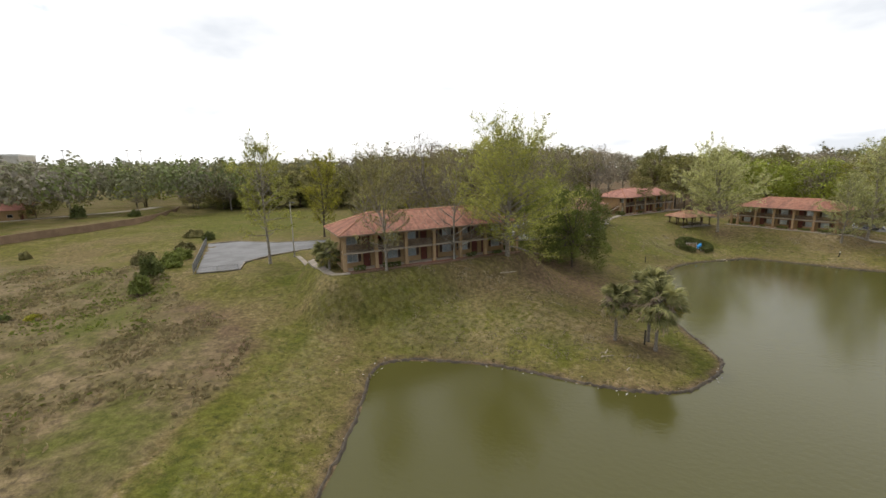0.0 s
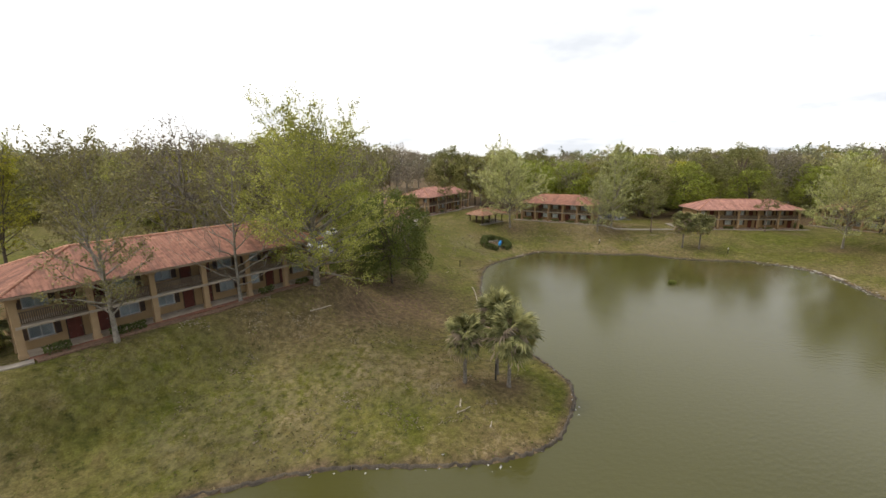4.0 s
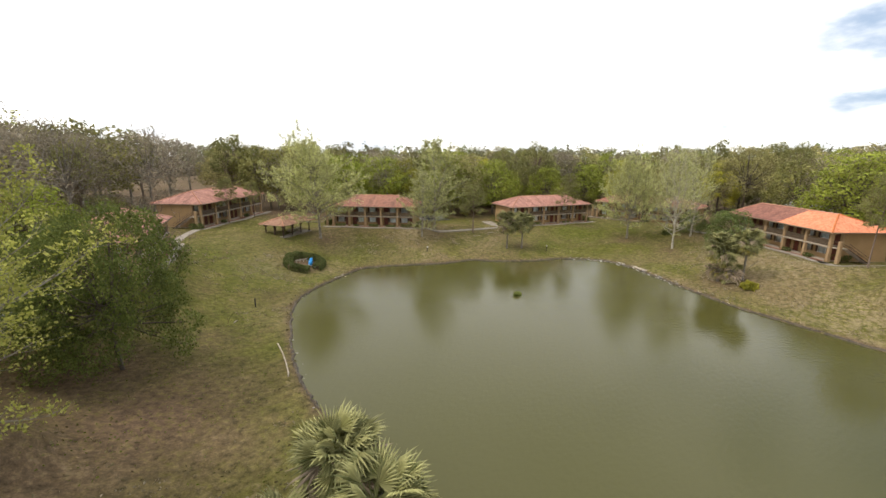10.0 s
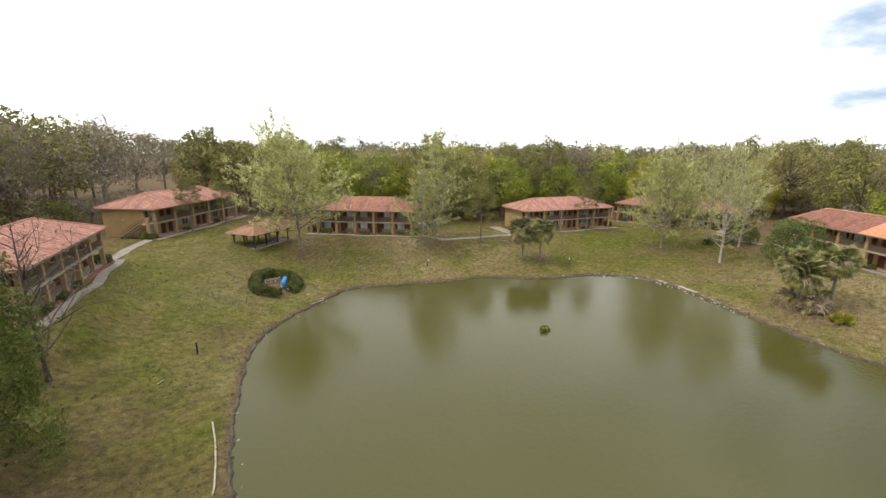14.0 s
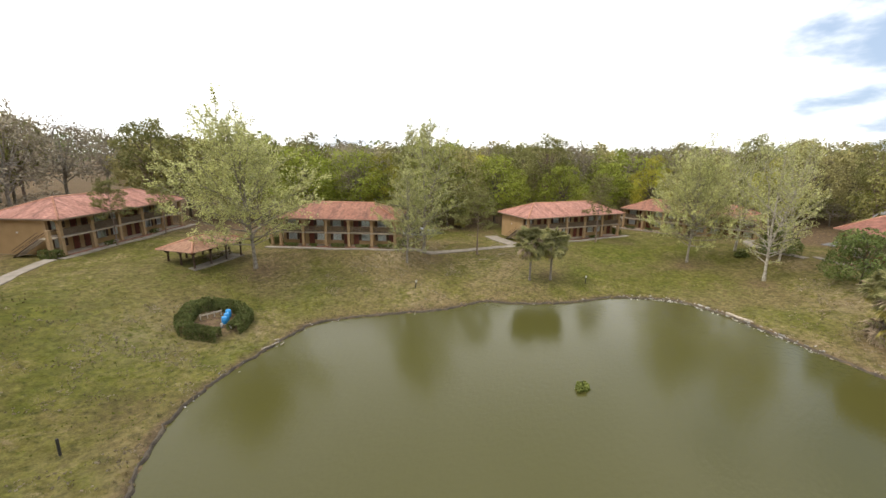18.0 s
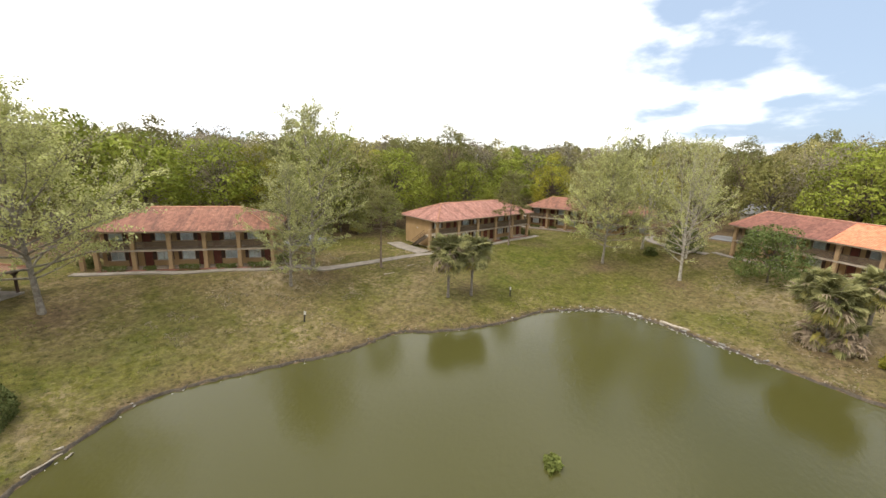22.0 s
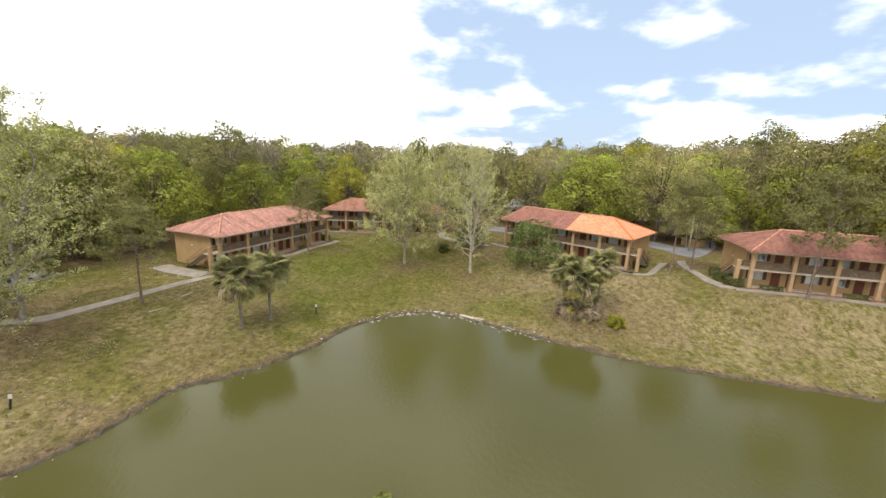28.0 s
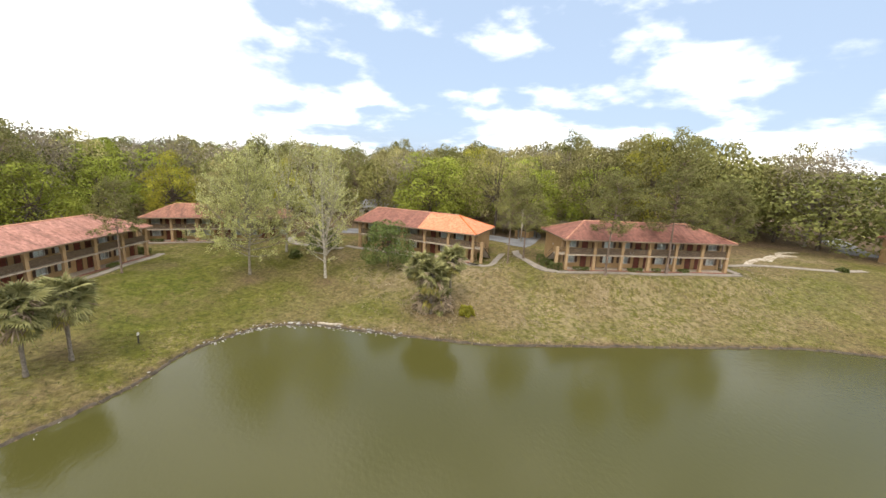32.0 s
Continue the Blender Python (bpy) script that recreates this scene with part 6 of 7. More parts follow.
# ---- clipped hedge round the well
def hedge_run(name, line, thick, tall, label, seed, density=260, group="", leaf=0.14):
    """A clipped hedge along a line: stems below, leaves over a rounded box."""
    rng = np.random.default_rng(seed)
    base = (line[0][0], line[0][1], ground_at(*line[0]))
    h = thing(name, pose(*base), label, "hedge", group)
    cs, br = [], []
    for (ax, ay), (bx, by) in zip(line, line[1:]):
        length = math.hypot(bx - ax, by - ay)
        n = int(length * density)
        s = rng.random(n) * 1.04 - 0.02
        side = rng.random(n)
        v = np.where(side < 0.36, -1, np.where(side < 0.72, 1, rng.uniform(-1, 1, n)))
        zz = np.where(side < 0.72, rng.random(n) ** 0.8, 1.0)
        v = v * (1 - 0.18 * zz ** 4) + rng.normal(size=n) * 0.06
        zz = zz + rng.normal(size=n) * 0.05 + 0.05 * np.sin(s * length * 2.3 + seed)
        px = ax + (bx - ax) * s - (by - ay) / length * v * thick / 2
        py = ay + (by - ay) * s + (bx - ax) / length * v * thick / 2
        pz = height(px, py) + np.clip(zz, 0.04, 1.2) * tall
        cs.append(np.stack([px - base[0], py - base[1], pz - base[2]], 1))
        for k in range(max(2, int(length / 0.8))):
            f = (k + 0.5) / max(2, int(length / 0.8))
            qx, qy = ax + (bx - ax) * f, ay + (by - ay) * f
            gz = ground_at(qx, qy) - base[2]
            br.append(([np.array([qx - base[0], qy - base[1], gz - 0.1]), np.array([qx - base[0] + 0.1, qy - base[1], gz + tall * 0.8])], [0.05, 0.02]))
    v, f = leaf_quads(np.concatenate(cs), leaf, rng, 1.0)
    ob = new("foliage", mesh_arrays("foliage", v, f, LEAF_HEDGE))
    ob.parent = h
    for stem in br:
        w = new("stem", wood_mesh("stem", [stem], BARK_DARK, 4))
        w.parent = h
    return h


hedge_run("hedge", [(45.4, 99.9), (43.0, 102.0), (43.2, 104.0), (45.2, 106.8), (47.4, 107.2), (49.8, 105.2), (49.9, 103.2), (48.2, 101.2), (47.2, 100.6)], 1.5, 1.1, "clipped dark green hedge ringing a small well enclosure", 3, 720, "", 0.105)
for k, (x, y) in enumerate(((47.2, 102.9), (47.7, 103.6), (48.2, 104.4))):
    d = thing("water_drum", pose(x, y, ground_at(x, y) - 0.02), "bright blue plastic drum inside the hedge ring", "drum", "blue drums")
    bm = bmesh.new()
    tube(bm, [(0, 0, h) for h in (0.0, 0.04, 0.3, 0.34, 0.6, 0.64, 0.88, 0.92)], (0.28, 0.31, 0.31, 0.325, 0.325, 0.31, 0.31, 0.27), 16)
    part("body", bm, BLUE, d)
    bm = bmesh.new()
    tube(bm, ((0.12, 0, 0.92), (0.12, 0, 0.96)), (0.05, 0.05), 8)
    part("cap", bm, WHITE, d)
pump = thing("well_pump", pose(46.6, 102.2, ground_at(46.6, 102.2) - 0.02), "small pale pump with pipes inside the hedge", "pump")
bm = bmesh.new()
tube(bm, ((0, 0, 0), (0, 0, 0.55)), (0.16, 0.14), 8)
part("casing", bm, STONE, pump)
bm = bmesh.new()
tube(bm, ((0, 0, 0.4), (0.5, -0.4, 0.4), (0.7, -1.0, 0.05)), (0.06, 0.06, 0.06), 6)
part("pipe", bm, WHITE, pump, "white plastic pipe")
rail = thing("low_fence", pose(45.2, 104.6, ground_at(45.2, 104.6)), "low grey wooden fence inside the hedge", "fence")
for k in range(4):
    part("stake", boxes((k * 0.75 - 0.05, -0.05, 0, k * 0.75 + 0.05, 0.05, 0.7)), DEADWOOD, rail)
part("board", boxes((-0.1, 0.052, 0.4, 2.4, 0.08, 0.6)), DEADWOOD, rail)

# ---- signs and stakes along the bank
def bank_post(x, y, tall, label, cap=True, tilt=0.0):
    p = thing("marker_post", pose(x, y, ground_at(x, y) - 0.05, 0, tilt, -60), label, "post", "marker posts on the bank")
    part("stake", boxes((-0.07, -0.07, 0, 0.07, 0.07, tall), bevel=0.01), POSTDARK, p)
    if cap:
        part("plate", boxes((-0.12, -0.095, tall - 0.32, 0.12, -0.072, tall + 0.05), bevel=0.005), WHITE, p, "small white plate")


bank_post(95.4, 79.7, 1.3, "dark marker post with a small white plate")
bank_post(72.9, 97.2, 1.3, "dark marker post with a small white plate, on the bank", True, 8)
bank_post(31.5, 88.8, 1.3, "thin dark stake in the grass", False)
bank_post(19.6, 45.0, 1.9, "dark post among the palms on the point", False)

pipe = thing("loose_pipe", pose(29.2, 75.9, 0), "long pale pipe lying in the grass by the water", "pipe")
bm = bmesh.new()
line = [(29.2, 75.9), (28.7, 73.5), (28.0, 71), (27.2, 68.6), (26.9, 68.0)]
tube(bm, [(x - 29.2, y - 75.9, ground_at(x, y) + 0.09) for x, y in line], [0.075] * 5, 6)
part("tube", bm, DEADWOOD, pipe)


def log(x, y, length, r, turn, label, z=None):
    g = thing("driftwood_log", pose(x, y, ground_at(x, y) if z is None else z, 0, 0, turn), label, "log", "logs and sticks")
    bm = bmesh.new()
    tube(bm, [(k / 5 * length, 0.018 * length * math.sin(k * 1.7), r * 0.8 + 0.2 * r * math.sin(k * 2.3)) for k in range(6)], [r * (1.1 - 0.08 * k) for k in range(6)], 8)
    part("trunk", bm, DEADWOOD, g)


log(97.2, 60.2, 3.4, 0.2, -112, "bleached log at the water's edge", 0.12)
log(14.0, 41.0, 1.6, 0.05, 20, "pale fallen palm frond stem on the grass")
log(16.2, 38.6, 1.0, 0.05, 60, "pale stick on the grass near the bank")
log(95.0, 97.0, 2.2, 0.09, -20, "pale stick lying on the lawn")
log(27, 84, 0.8, 0.06, 40, "small pale stick in the grass")
log(2.0, 58.2, 2.6, 0.06, 28, "pale timber edging at the foot of the tree")
log(2.0, 58.2, 1.7, 0.06, 150, "pale timber edging beside the tree")

# ---- rubble along the shore
STONES = []
for k in range(4):
    bm = bmesh.new()
    bmesh.ops.create_icosphere(bm, subdivisions=1, radius=1.0)
    rs = random.Random(k)
    for v in bm.verts:
        v.co *= rs.uniform(0.7, 1.15)
    me = bpy.data.meshes.new("stone")
    bm.to_mesh(me)
    bm.free()
    me.materials.append(STONE)
    STONES.append(me)
rs = random.Random(8)
bank = thing("shore_rubble", pose(95, 65, 0), "scattered pale rubble along the water's edge", "rubble")
L = len(SHORE)
for k in range(290):
    if k < 200:       # thick in the far corner of the pond
        i = rs.choice(range(131, 148))
    else:
        i = rs.choice(list(range(14 * 5, 26 * 5)) + list(range(0, 12 * 5)))
    p = SHORE[i] + (SHORE[(i + 1) % L] - SHORE[i]) * rs.random()
    x, y = p[0] + rs.gauss(0, 0.4), p[1] + rs.gauss(0, 0.4)
    s = rs.uniform(0.06, 0.13) * (1.9 if rs.random() < 0.14 else 1.0) if k < 200 else rs.uniform(0.04, 0.11)
    same_part("stone", STONES[k % 4], bank, (x - 95, y - 65, max(ground_at(x, y), -0.02) + s * 0.2), rs.uniform(0, 6), (s * rs.uniform(1, 2.2), s, s * 0.5))

# floating clump of weed
weed = bush("water_weed", 31, 2.0, 1.4, 0.75, LEAF_SHRUB, "small clump of green weed floating on the pond", "water plant", leaves=420, size=0.16, stems=False)
weed.matrix_world = pose(65.5, 67.0, -0.06)

# ---------------------------------------------------------------- palms
palm("cabbage_palm", 1, 16.3, 45.1, 5.5, "cabbage palm with a grey-green head on the point", 20, 2.45, 46)
palm("cabbage_palm", 2, 20.4, 43.6, 6.3, "cabbage palm with a wide yellowing head on the point", 120, 3.2, 30)
palm("cabbage_palm", 3, 20.3, 46.2, 7.2, "taller cabbage palm at the back of the clump", 220, 2.9, 34)
palm("cabbage_palm", 4, 89.2, 86.7, 6.9, "cabbage palm on the bank in front of the house", 10, 3.2, 44, full=96)
palm("cabbage_palm", 5, 91.8, 84.3, 7.0, "cabbage palm on the bank beside its twin", 70, 3.05, 26, full=96)
palm("cabbage_palm", 6, 94.9, 44.9, 6.1, "cabbage palm with yellowing leaves over dead fronds", 0, 2.95, 34)
palm("cabbage_palm", 7, 95.9, 41.6, 7.4, "tall cabbage palm beside the shaggy ones", 40, 2.65, 12)
palm("cabbage_palm", 8, 97.4, 45.8, 6.4, "shaggy cabbage palm with dead fronds to the ground", 90, 2.8, 44)
palm("cabbage_palm", 9, 95.0, 43.2, 2.3, "low shaggy palm with a skirt of dead fronds", 50, 2.4, 80, full=8)
palm("cabbage_palm", 12, 96.0, 45.6, 2.1, "low shaggy palm smothered in dead fronds", 10, 2.4, 55, full=8)
palm("garden_palm", 10, -22.9, 50.6, 3.2, "low garden palm at the corner of the house", 50, 2.3, 4, full=40)
palm("garden_palm", 11, -24.6, 52.4, 2.4, "low garden palm beside the walk", 150, 2.1, 4, full=40)

# ---------------------------------------------------------------- trees that stand alone
SYC = spray_tree("sycamore", 21, 17.6, 23, 0.30, LEAF_PALE, BARK_PALE, "broad sycamore in pale spring leaf", "sycamores", clear=0.19, limb_count=58, low_up=0.10, high_up=1.12, swell=0.22, leaves=30000, size=0.14, forks=2, fork_out=0.3)
set_down(SYC, 57.0, 116.6, 10, 1.06)
SYC_TALL = spray_tree("sycamore", 22, 23.0, 16.5, 0.28, LEAF_PALE, BARK_PALE, "tall sycamore with thin pale spring leaf", "sycamores", clear=0.08, limb_count=50, low_up=0.05, high_up=1.15, swell=0.25, leaves=15000, size=0.135, sub_gap=0.8, forks=1)
set_down(SYC_TALL, 77.6, 104.2, 40, 0.66)
WISP = spray_tree("sycamore", 34, 22.0, 14.5, 0.26, LEAF_PALE, BARK_WHITE, "wispy sycamore with bare white limbs on the lawn", "sycamores", clear=0.14, limb_count=44, low_up=0.25, high_up=1.2, swell=0.3, leaves=8500, size=0.125, sub_gap=0.8, forks=2, fork_out=0.3)
set_down(WISP, 112.4, 57.6, 40, 0.90)
place(SYC_TALL, 84.6, 107.1, 21.2, 22, 130, 1.08, "tall sycamore with pale leaves beside the house")
place(SYC, 116.8, 69.5, 18.6, 20, 80, 0.85, "rounded sycamore in pale leaf on the lawn")
place(WISP, 126.5, 63.5, 19.5, 22, 250, 1.0, "sycamore with bare pale limbs by the house")
place(WISP, 121.5, 56.5, 18.5, 22, 310, 0.85, "slender pale sycamore near the house")
BIG = spray_tree("big_sycamore", 23, 20.3, 28, 0.42, LEAF_SPRING, BARK_PALE, "large sycamore in yellow-green leaf by the house end", "sycamores", clear=0.09, limb_count=76, low_up=0.06, high_up=1.2, swell=0.25, leaves=41000, size=0.135, spread=0.2, forks=2, fork_out=0.2, top_thin=0.3, sway=0.006)
set_down(BIG, 2.8, 62.4, 0, 0.86)
OLIVE = spray_tree("sycamore_in_bud", 24, 18.5, 12.5, 0.26, LEAF_OLIVE, BARK_PALE, "half-bare sycamore in olive bud before the house", "sycamores", clear=0.14, limb_count=40, low_up=0.25, swell=0.35, leaves=9000, size=0.12, forks=1)
set_down(OLIVE, -14.0, 50.6, 0, 0.86)
LOT_TREE = spray_tree("sycamore", 33, 21.0, 13.5, 0.27, LEAF_SPRING, BARK_PALE, "tall thin sycamore in olive leaf by the car park", "sycamores", clear=0.24, limb_count=38, low_up=0.15, swell=0.35, leaves=10500, size=0.13)
set_down(LOT_TREE, -40.8, 62.4, 100, 0.98)
place(OLIVE, -32, 88, 18, 18, 200, 1.0, "half-bare tree behind the house")
place(OLIVE, -12, 84, 17, 18, 320, 1.1, "half-bare tree behind the house roof")
place(OLIVE, -22, 92, 18, 18, 50, 1.1, "half-bare tree behind the house")
BARE = tree_model("bare_tree", 25, 16, 0.2, 0.12, LEAF_GREY, BARK_PALE, 0.07, 2, 1.0, 24, 0.17, 3, 0.6, 0.2, 0.9, 0.5,
                  label="leafless pale tree in front of the house", group="bare trees", wide=9.5, low=0.25, splits=2)
set_down(BARE, -5.4, 58.6, 0, 1.0)
BUDS = tree_model("budding_tree", 35, 13.5, 0.19, 0.14, LEAF_BUDS, BARK_DARK, 0.085, 5, 1.0, 26, 0.17, 3, 0.6, 0.2, 0.8, 0.5,
                  label="leafless tree with reddish twigs in front of the house", group="bare trees", wide=9.5, low=0.25, splits=2)
set_down(BUDS, 20.2, 87.4, 90, 1.0)
place(BARE, 16.0, 97.0, 11, 16, 190, 1.2, "leafless twiggy tree at the house corner")
DARK = wood_tree("live_oak", 26, 13.5, 13.5, LEAF_OAK, BARK_DARK, "dense dark green oak with foliage to the ground", 30000, 0.13, 44, 0.03, "", tilt=0.8, lump=0.235, quads=True, ragged=0.75, twiggy=0.12)
set_down(DARK, 14.8, 76.4, 0, 1.0)
DARK.scale = (0.82, 0.82, 1.08)
place(DARK, 10.5, 79.5, 11.5, 13.5, 120, 0.9, "dense green tree beside the dark oak")
LIME = spray_tree("lime_green_tree", 27, 19.5, 13, 0.26, LEAF_YELLOW, BARK_DARK, "tree in bright yellow-green new leaf", "trees in the woods", clear=0.15, limb_count=42, low_up=0.2, swell=0.35, leaves=11000, size=0.14, forks=1)
set_down(LIME, -46, 94, 0, 1.0)
place(LOT_TREE, -34, 100, 18, 21, 150, 1.0, "thin sycamore in olive leaf behind the car park")
place(LIME, -24, 106, 18, 19.5, 80, 1.1, "tree in yellow-green leaf behind the house")
MAG = wood_tree("magnolia", 28, 8.3, 7.6, LEAF_MAG, BARK_DARK, "glossy dark magnolia before the house", 7000, 0.15, 30, 0.04, "", quads=True, tilt=0.6)
set_down(MAG, 111.5, 47.0, 0, 1.0)
place(MAG, 124.5, 57.0, 5.5, 8.3, 60, 1.1, "dark evergreen shrub tree near the walk")

PINE = spray_tree("pine", 29, 15.6, 9.2, 0.2, LEAF_PINE, BARK_PINE, "tall slim pine with a bare trunk", "pines", clear=0.50, limb_count=26, low_up=-0.05, high_up=0.8, swell=0.3, leaves=9000, size=0.125, spread=0.12, tuft=0.26, sub_gap=0.6, sub_len=0.4, lift=0.2)
set_down(PINE, 93.2, 15.2, 0, 0.98)
for x, y, tall, turn, wide, words in ((91.4, 3.5, 15.8, 70, 1.15, "broad pine with a bare trunk before the house"), (92.9, -12.2, 14.6, 160, 1.0, "slim pine at the end of the house"), (104.6, 26.9, 13.3, 20, 0.8, "slim pine on the lawn"),
                                      (106.0, 22.7, 13.5, 230, 0.95, "slim pine beside the walk"), (118.1, 87.5, 13.0, 100, 0.9, "pine standing before the house"), (43.2, 135.0, 9.5, 200, 1.0, "small pine before the house"),
                                      (51.5, 141.5, 8.5, 280, 0.9, "small pine before the house"), (92.4, 100.3, 11.6, 330, 1.1, "small thin pine on the lawn"), (90.8, -10, 13, 300, 0.9, "slim pine at the house corner")):
    place(PINE, x, y, tall, 15, turn, wide, words)

# ---------------------------------------------------------------- the woods all round
KINDS = [      # name, seed, height, width, leaf, bark, words, share, fullness, leaf size, clear trunk, twigginess
    ("live_oak", 41, 18, 15, LEAF_DARK, BARK_DARK, "dark live oak in the woods", 3, 1.0, 1.0, 0.15, 0.0),
    ("oak_tree", 42, 18, 13, LEAF_OLIVE, BARK_DARK, "olive-brown oak coming into leaf in the woods", 5, 0.9, 0.92, 0.15, 0.25),
    ("oak_tree", 43, 17, 13, LEAF_GREEN, BARK_DARK, "bright green oak in new leaf in the woods", 2, 1.0, 1.0, 0.12, 0.0),
    ("elm_tree", 44, 17, 11, LEAF_YELLOW, BARK_DARK, "yellow-green tree in new leaf in the woods", 1, 0.93, 0.9, 0.12, 0.1),
    ("grey_tree", 45, 18, 12, LEAF_GREY, BARK_PALE, "grey leafless tree in the woods", 4, 0.7, 0.7, 0.2, 0.9),
    ("pine_tree", 46, 20, 9, LEAF_PINE, BARK_PINE, "dark pine in the woods", 2, 0.8, 0.84, 0.4, 0.3),
    ("live_oak", 47, 15, 16, LEAF_SPREAD, BARK_DARK, "spreading green oak in the woods", 2, 1.0, 1.0, 0.08, 0.0),
]
MODELS, NEAR = [], []
for name, seed, tall, wide, leaf, bark, words, share, full, fine, clear, twiggy in KINDS:
    MODELS.append((wood_tree(name, seed, tall, wide, leaf, bark, words, int(3500 * full), 0.375 * fine, 24, clear, twiggy=twiggy, tilt=0.35), tall, share))
    NEAR.append((wood_tree(name, seed + 20, tall, wide, leaf, bark, words, int(9200 * full), 0.225 * fine, 34, clear, twiggy=twiggy, tilt=0.36, lump=0.25, ragged=0.2), tall, share))
SPOTS = [(150, 40), (165, 75), (150, 120), (110, 160), (70, 185), (20, 170), (-30, 130)]
for (model, tall, _), (x, y) in zip(MODELS, SPOTS):
    set_down(model, x, y, 0, 1.0)
for (model, tall, _), (x, y) in zip(NEAR, [(143, 28), (139, 74), (134, 104), (102, 140), (68, 165), (18, 152), (-14, 118)]):
    set_down(model, x, y, 0, 1.0)


def nearby(x, y):
    return math.hypot(x - 78, y - 50) < 101 or (-20 < x < 62 and y < 152)


# trees that show on their own
for kind, x, y, tall, turn, wide in ((2, 11, 94, 14.0, 40, 0.85), (0, 122, -79, 19, 0, 1.2), (6, 130, -70, 22, 60, 1.1), (0, 115, -92, 19, 120, 1.2), (0, 135, -84, 25, 20, 1.2), (6, 126, -64, 19, 200, 1.1), (0, 122, -98, 22, 70, 1.2), (0, 146, -62, 25, 10, 1.1), (1, 142, -46, 24, 80, 1.1), (0, 150, -78, 26, 160, 1.1), (1, 136, -100, 25, 40, 1.1),
                                     (2, 136, 30, 20, 0, 1.15), (2, 141, 22, 19, 90, 1.1), (2, 163, 104, 18, 40, 0.9), (3, 158, 88, 19, 10, 1.0), (2, 148, 112, 18, 200, 0.8), (3, 172, 62, 17, 0, 1.1), (5, 58, 176, 24, 0, 1.2), (0, 66, 166, 21, 50, 1.0),
                                     (3, 117, -18, 26, 70, 0.75), (2, 128, -12, 19, 150, 1.1), (2, 132, 4, 18, 10, 1.0), (6, 100, -58, 19, 0, 1.3), (6, 88, -66, 20, 90, 1.3), (0, 112, -62, 21, 0, 1.2), (6, 120, -44, 18, 30, 1.2),
                                     (0, 160, 140, 20, 10, 1.0), (2, 126, 138, 19, 0, 1.0), (0, 112, 134, 18, 80, 1.0), (2, 98, 146, 19, 0, 1.2), (2, 86, 152, 19, 30, 1.2), (6, 108, 122, 15, 0, 1.0), (2, 176, 96, 20, 0, 1.1),
                                     (2, -186, 174, 22.4, 0, 1.5), (6, -175, 117, 10.6, 0, 1.2), (1, -184, 171, 14.6, 0, 1.2), (1, -138, 171, 17.9, 0, 1.2), (4, -130, 166, 15.7, 0, 1.5), (4, -145, 183, 16.8, 0, 1.5), (4, -118, 173, 16.8, 40, 1.4), (6, -211, 156, 12.3, 90, 1.3), (1, -196, 137, 10.1, 0, 1.2), (4, -164, 149, 9.0, 0, 0.9), (0, -202, 183, 15.7, 0, 1.3), (0, -233, 171, 13.4, 0, 1.3), (3, -22, 132, 19, 0, 1.0)):
    place((NEAR if nearby(x, y) else MODELS)[kind][0], x, y, tall, MODELS[kind][1], turn, wide)
rng = np.random.default_rng(77)
CLEAR = [(-52, 70, 30), (-60, 110, 24), (60, 60, 66), (20, 30, 45), (36, 108, 26), (100, -36, 21)]


def open_ground(x, y):
    if any((x - a) ** 2 + (y - b) ** 2 < r * r for a, b, r in CLEAR):
        return True
    for i, h in enumerate(HOUSES):
        c, s = math.cos(radians(h[4])), math.sin(radians(h[4]))
        u, v = (x - h[1]) * c + (y - h[2]) * s, -(x - h[1]) * s + (y - h[2]) * c
        if -12 < u < h[5] + 12 and -30 < v < DEEP + 13:
            return True
    # the rough field and meadow to the west stay open, and so does the south
    if x < -18 and y < 118 + min(50.0, (-18 - x) * 1.6):
        return True
    return y < -75 or (y < -30 and x < 70)


kinds = [k for k, (_, _, share) in enumerate(MODELS) for _ in range(share)]
spots = []
tries = 0
while len(spots) < 250 and tries < 20000:
    tries += 1
    a, r = rng.uniform(-1.3, 2.9), 62 + 150 * rng.random() ** 1.2
    x, y = 70 + r * math.cos(a) * 1.0, 62 + r * math.sin(a)
    if open_ground(x, y) or any((x - p) ** 2 + (y - q) ** 2 < 5.5 ** 2 for p, q in spots):
        continue
    spots.append((x, y))
for x, y in spots:
    k = int(rng.choice(kinds if x > 60 else [0, 1, 1, 4, 4, 4, 4, 1, 5]))
    model, tall, _ = (NEAR if nearby(x, y) else MODELS)[k]
    south = max(0.0, min(1.0, (30 - y) / 80)) if x > 80 else 0.0
    place(model, x, y, tall * rng.uniform(0.9, 1.08) * ((1.20 if x > 60 else 1.38) + 0.34 * south), tall, rng.uniform(0, 360), rng.uniform(0.85, 1.15))
# undergrowth along the foot of the woods
low_spots = []
tries = 0
while len(low_spots) < 95 and tries < 20000:
    tries += 1
    a, r = rng.uniform(-1.1, 2.9), 62 + 75 * rng.random()
    x, y = 70 + r * math.cos(a), 62 + r * math.sin(a)
    if open_ground(x, y) or any((x - p) ** 2 + (y - q) ** 2 < 5 ** 2 for p, q in low_spots):
        continue
    low_spots.append((x, y))
while len(low_spots) < 125:
    x, y = rng.uniform(-22, 45), rng.uniform(136, 170)
    if not open_ground(x, y):
        low_spots.append((x, y))
for x, y in low_spots:
    k = int(rng.choice([0, 1, 4, 6] if x > 60 else [0, 1, 4, 4]))
    place(MODELS[k][0], x, y, rng.uniform(4.5, 8.5), MODELS[k][1], rng.uniform(0, 360), rng.uniform(1.5, 2.1), "low tangled undergrowth tree at the foot of the woods")
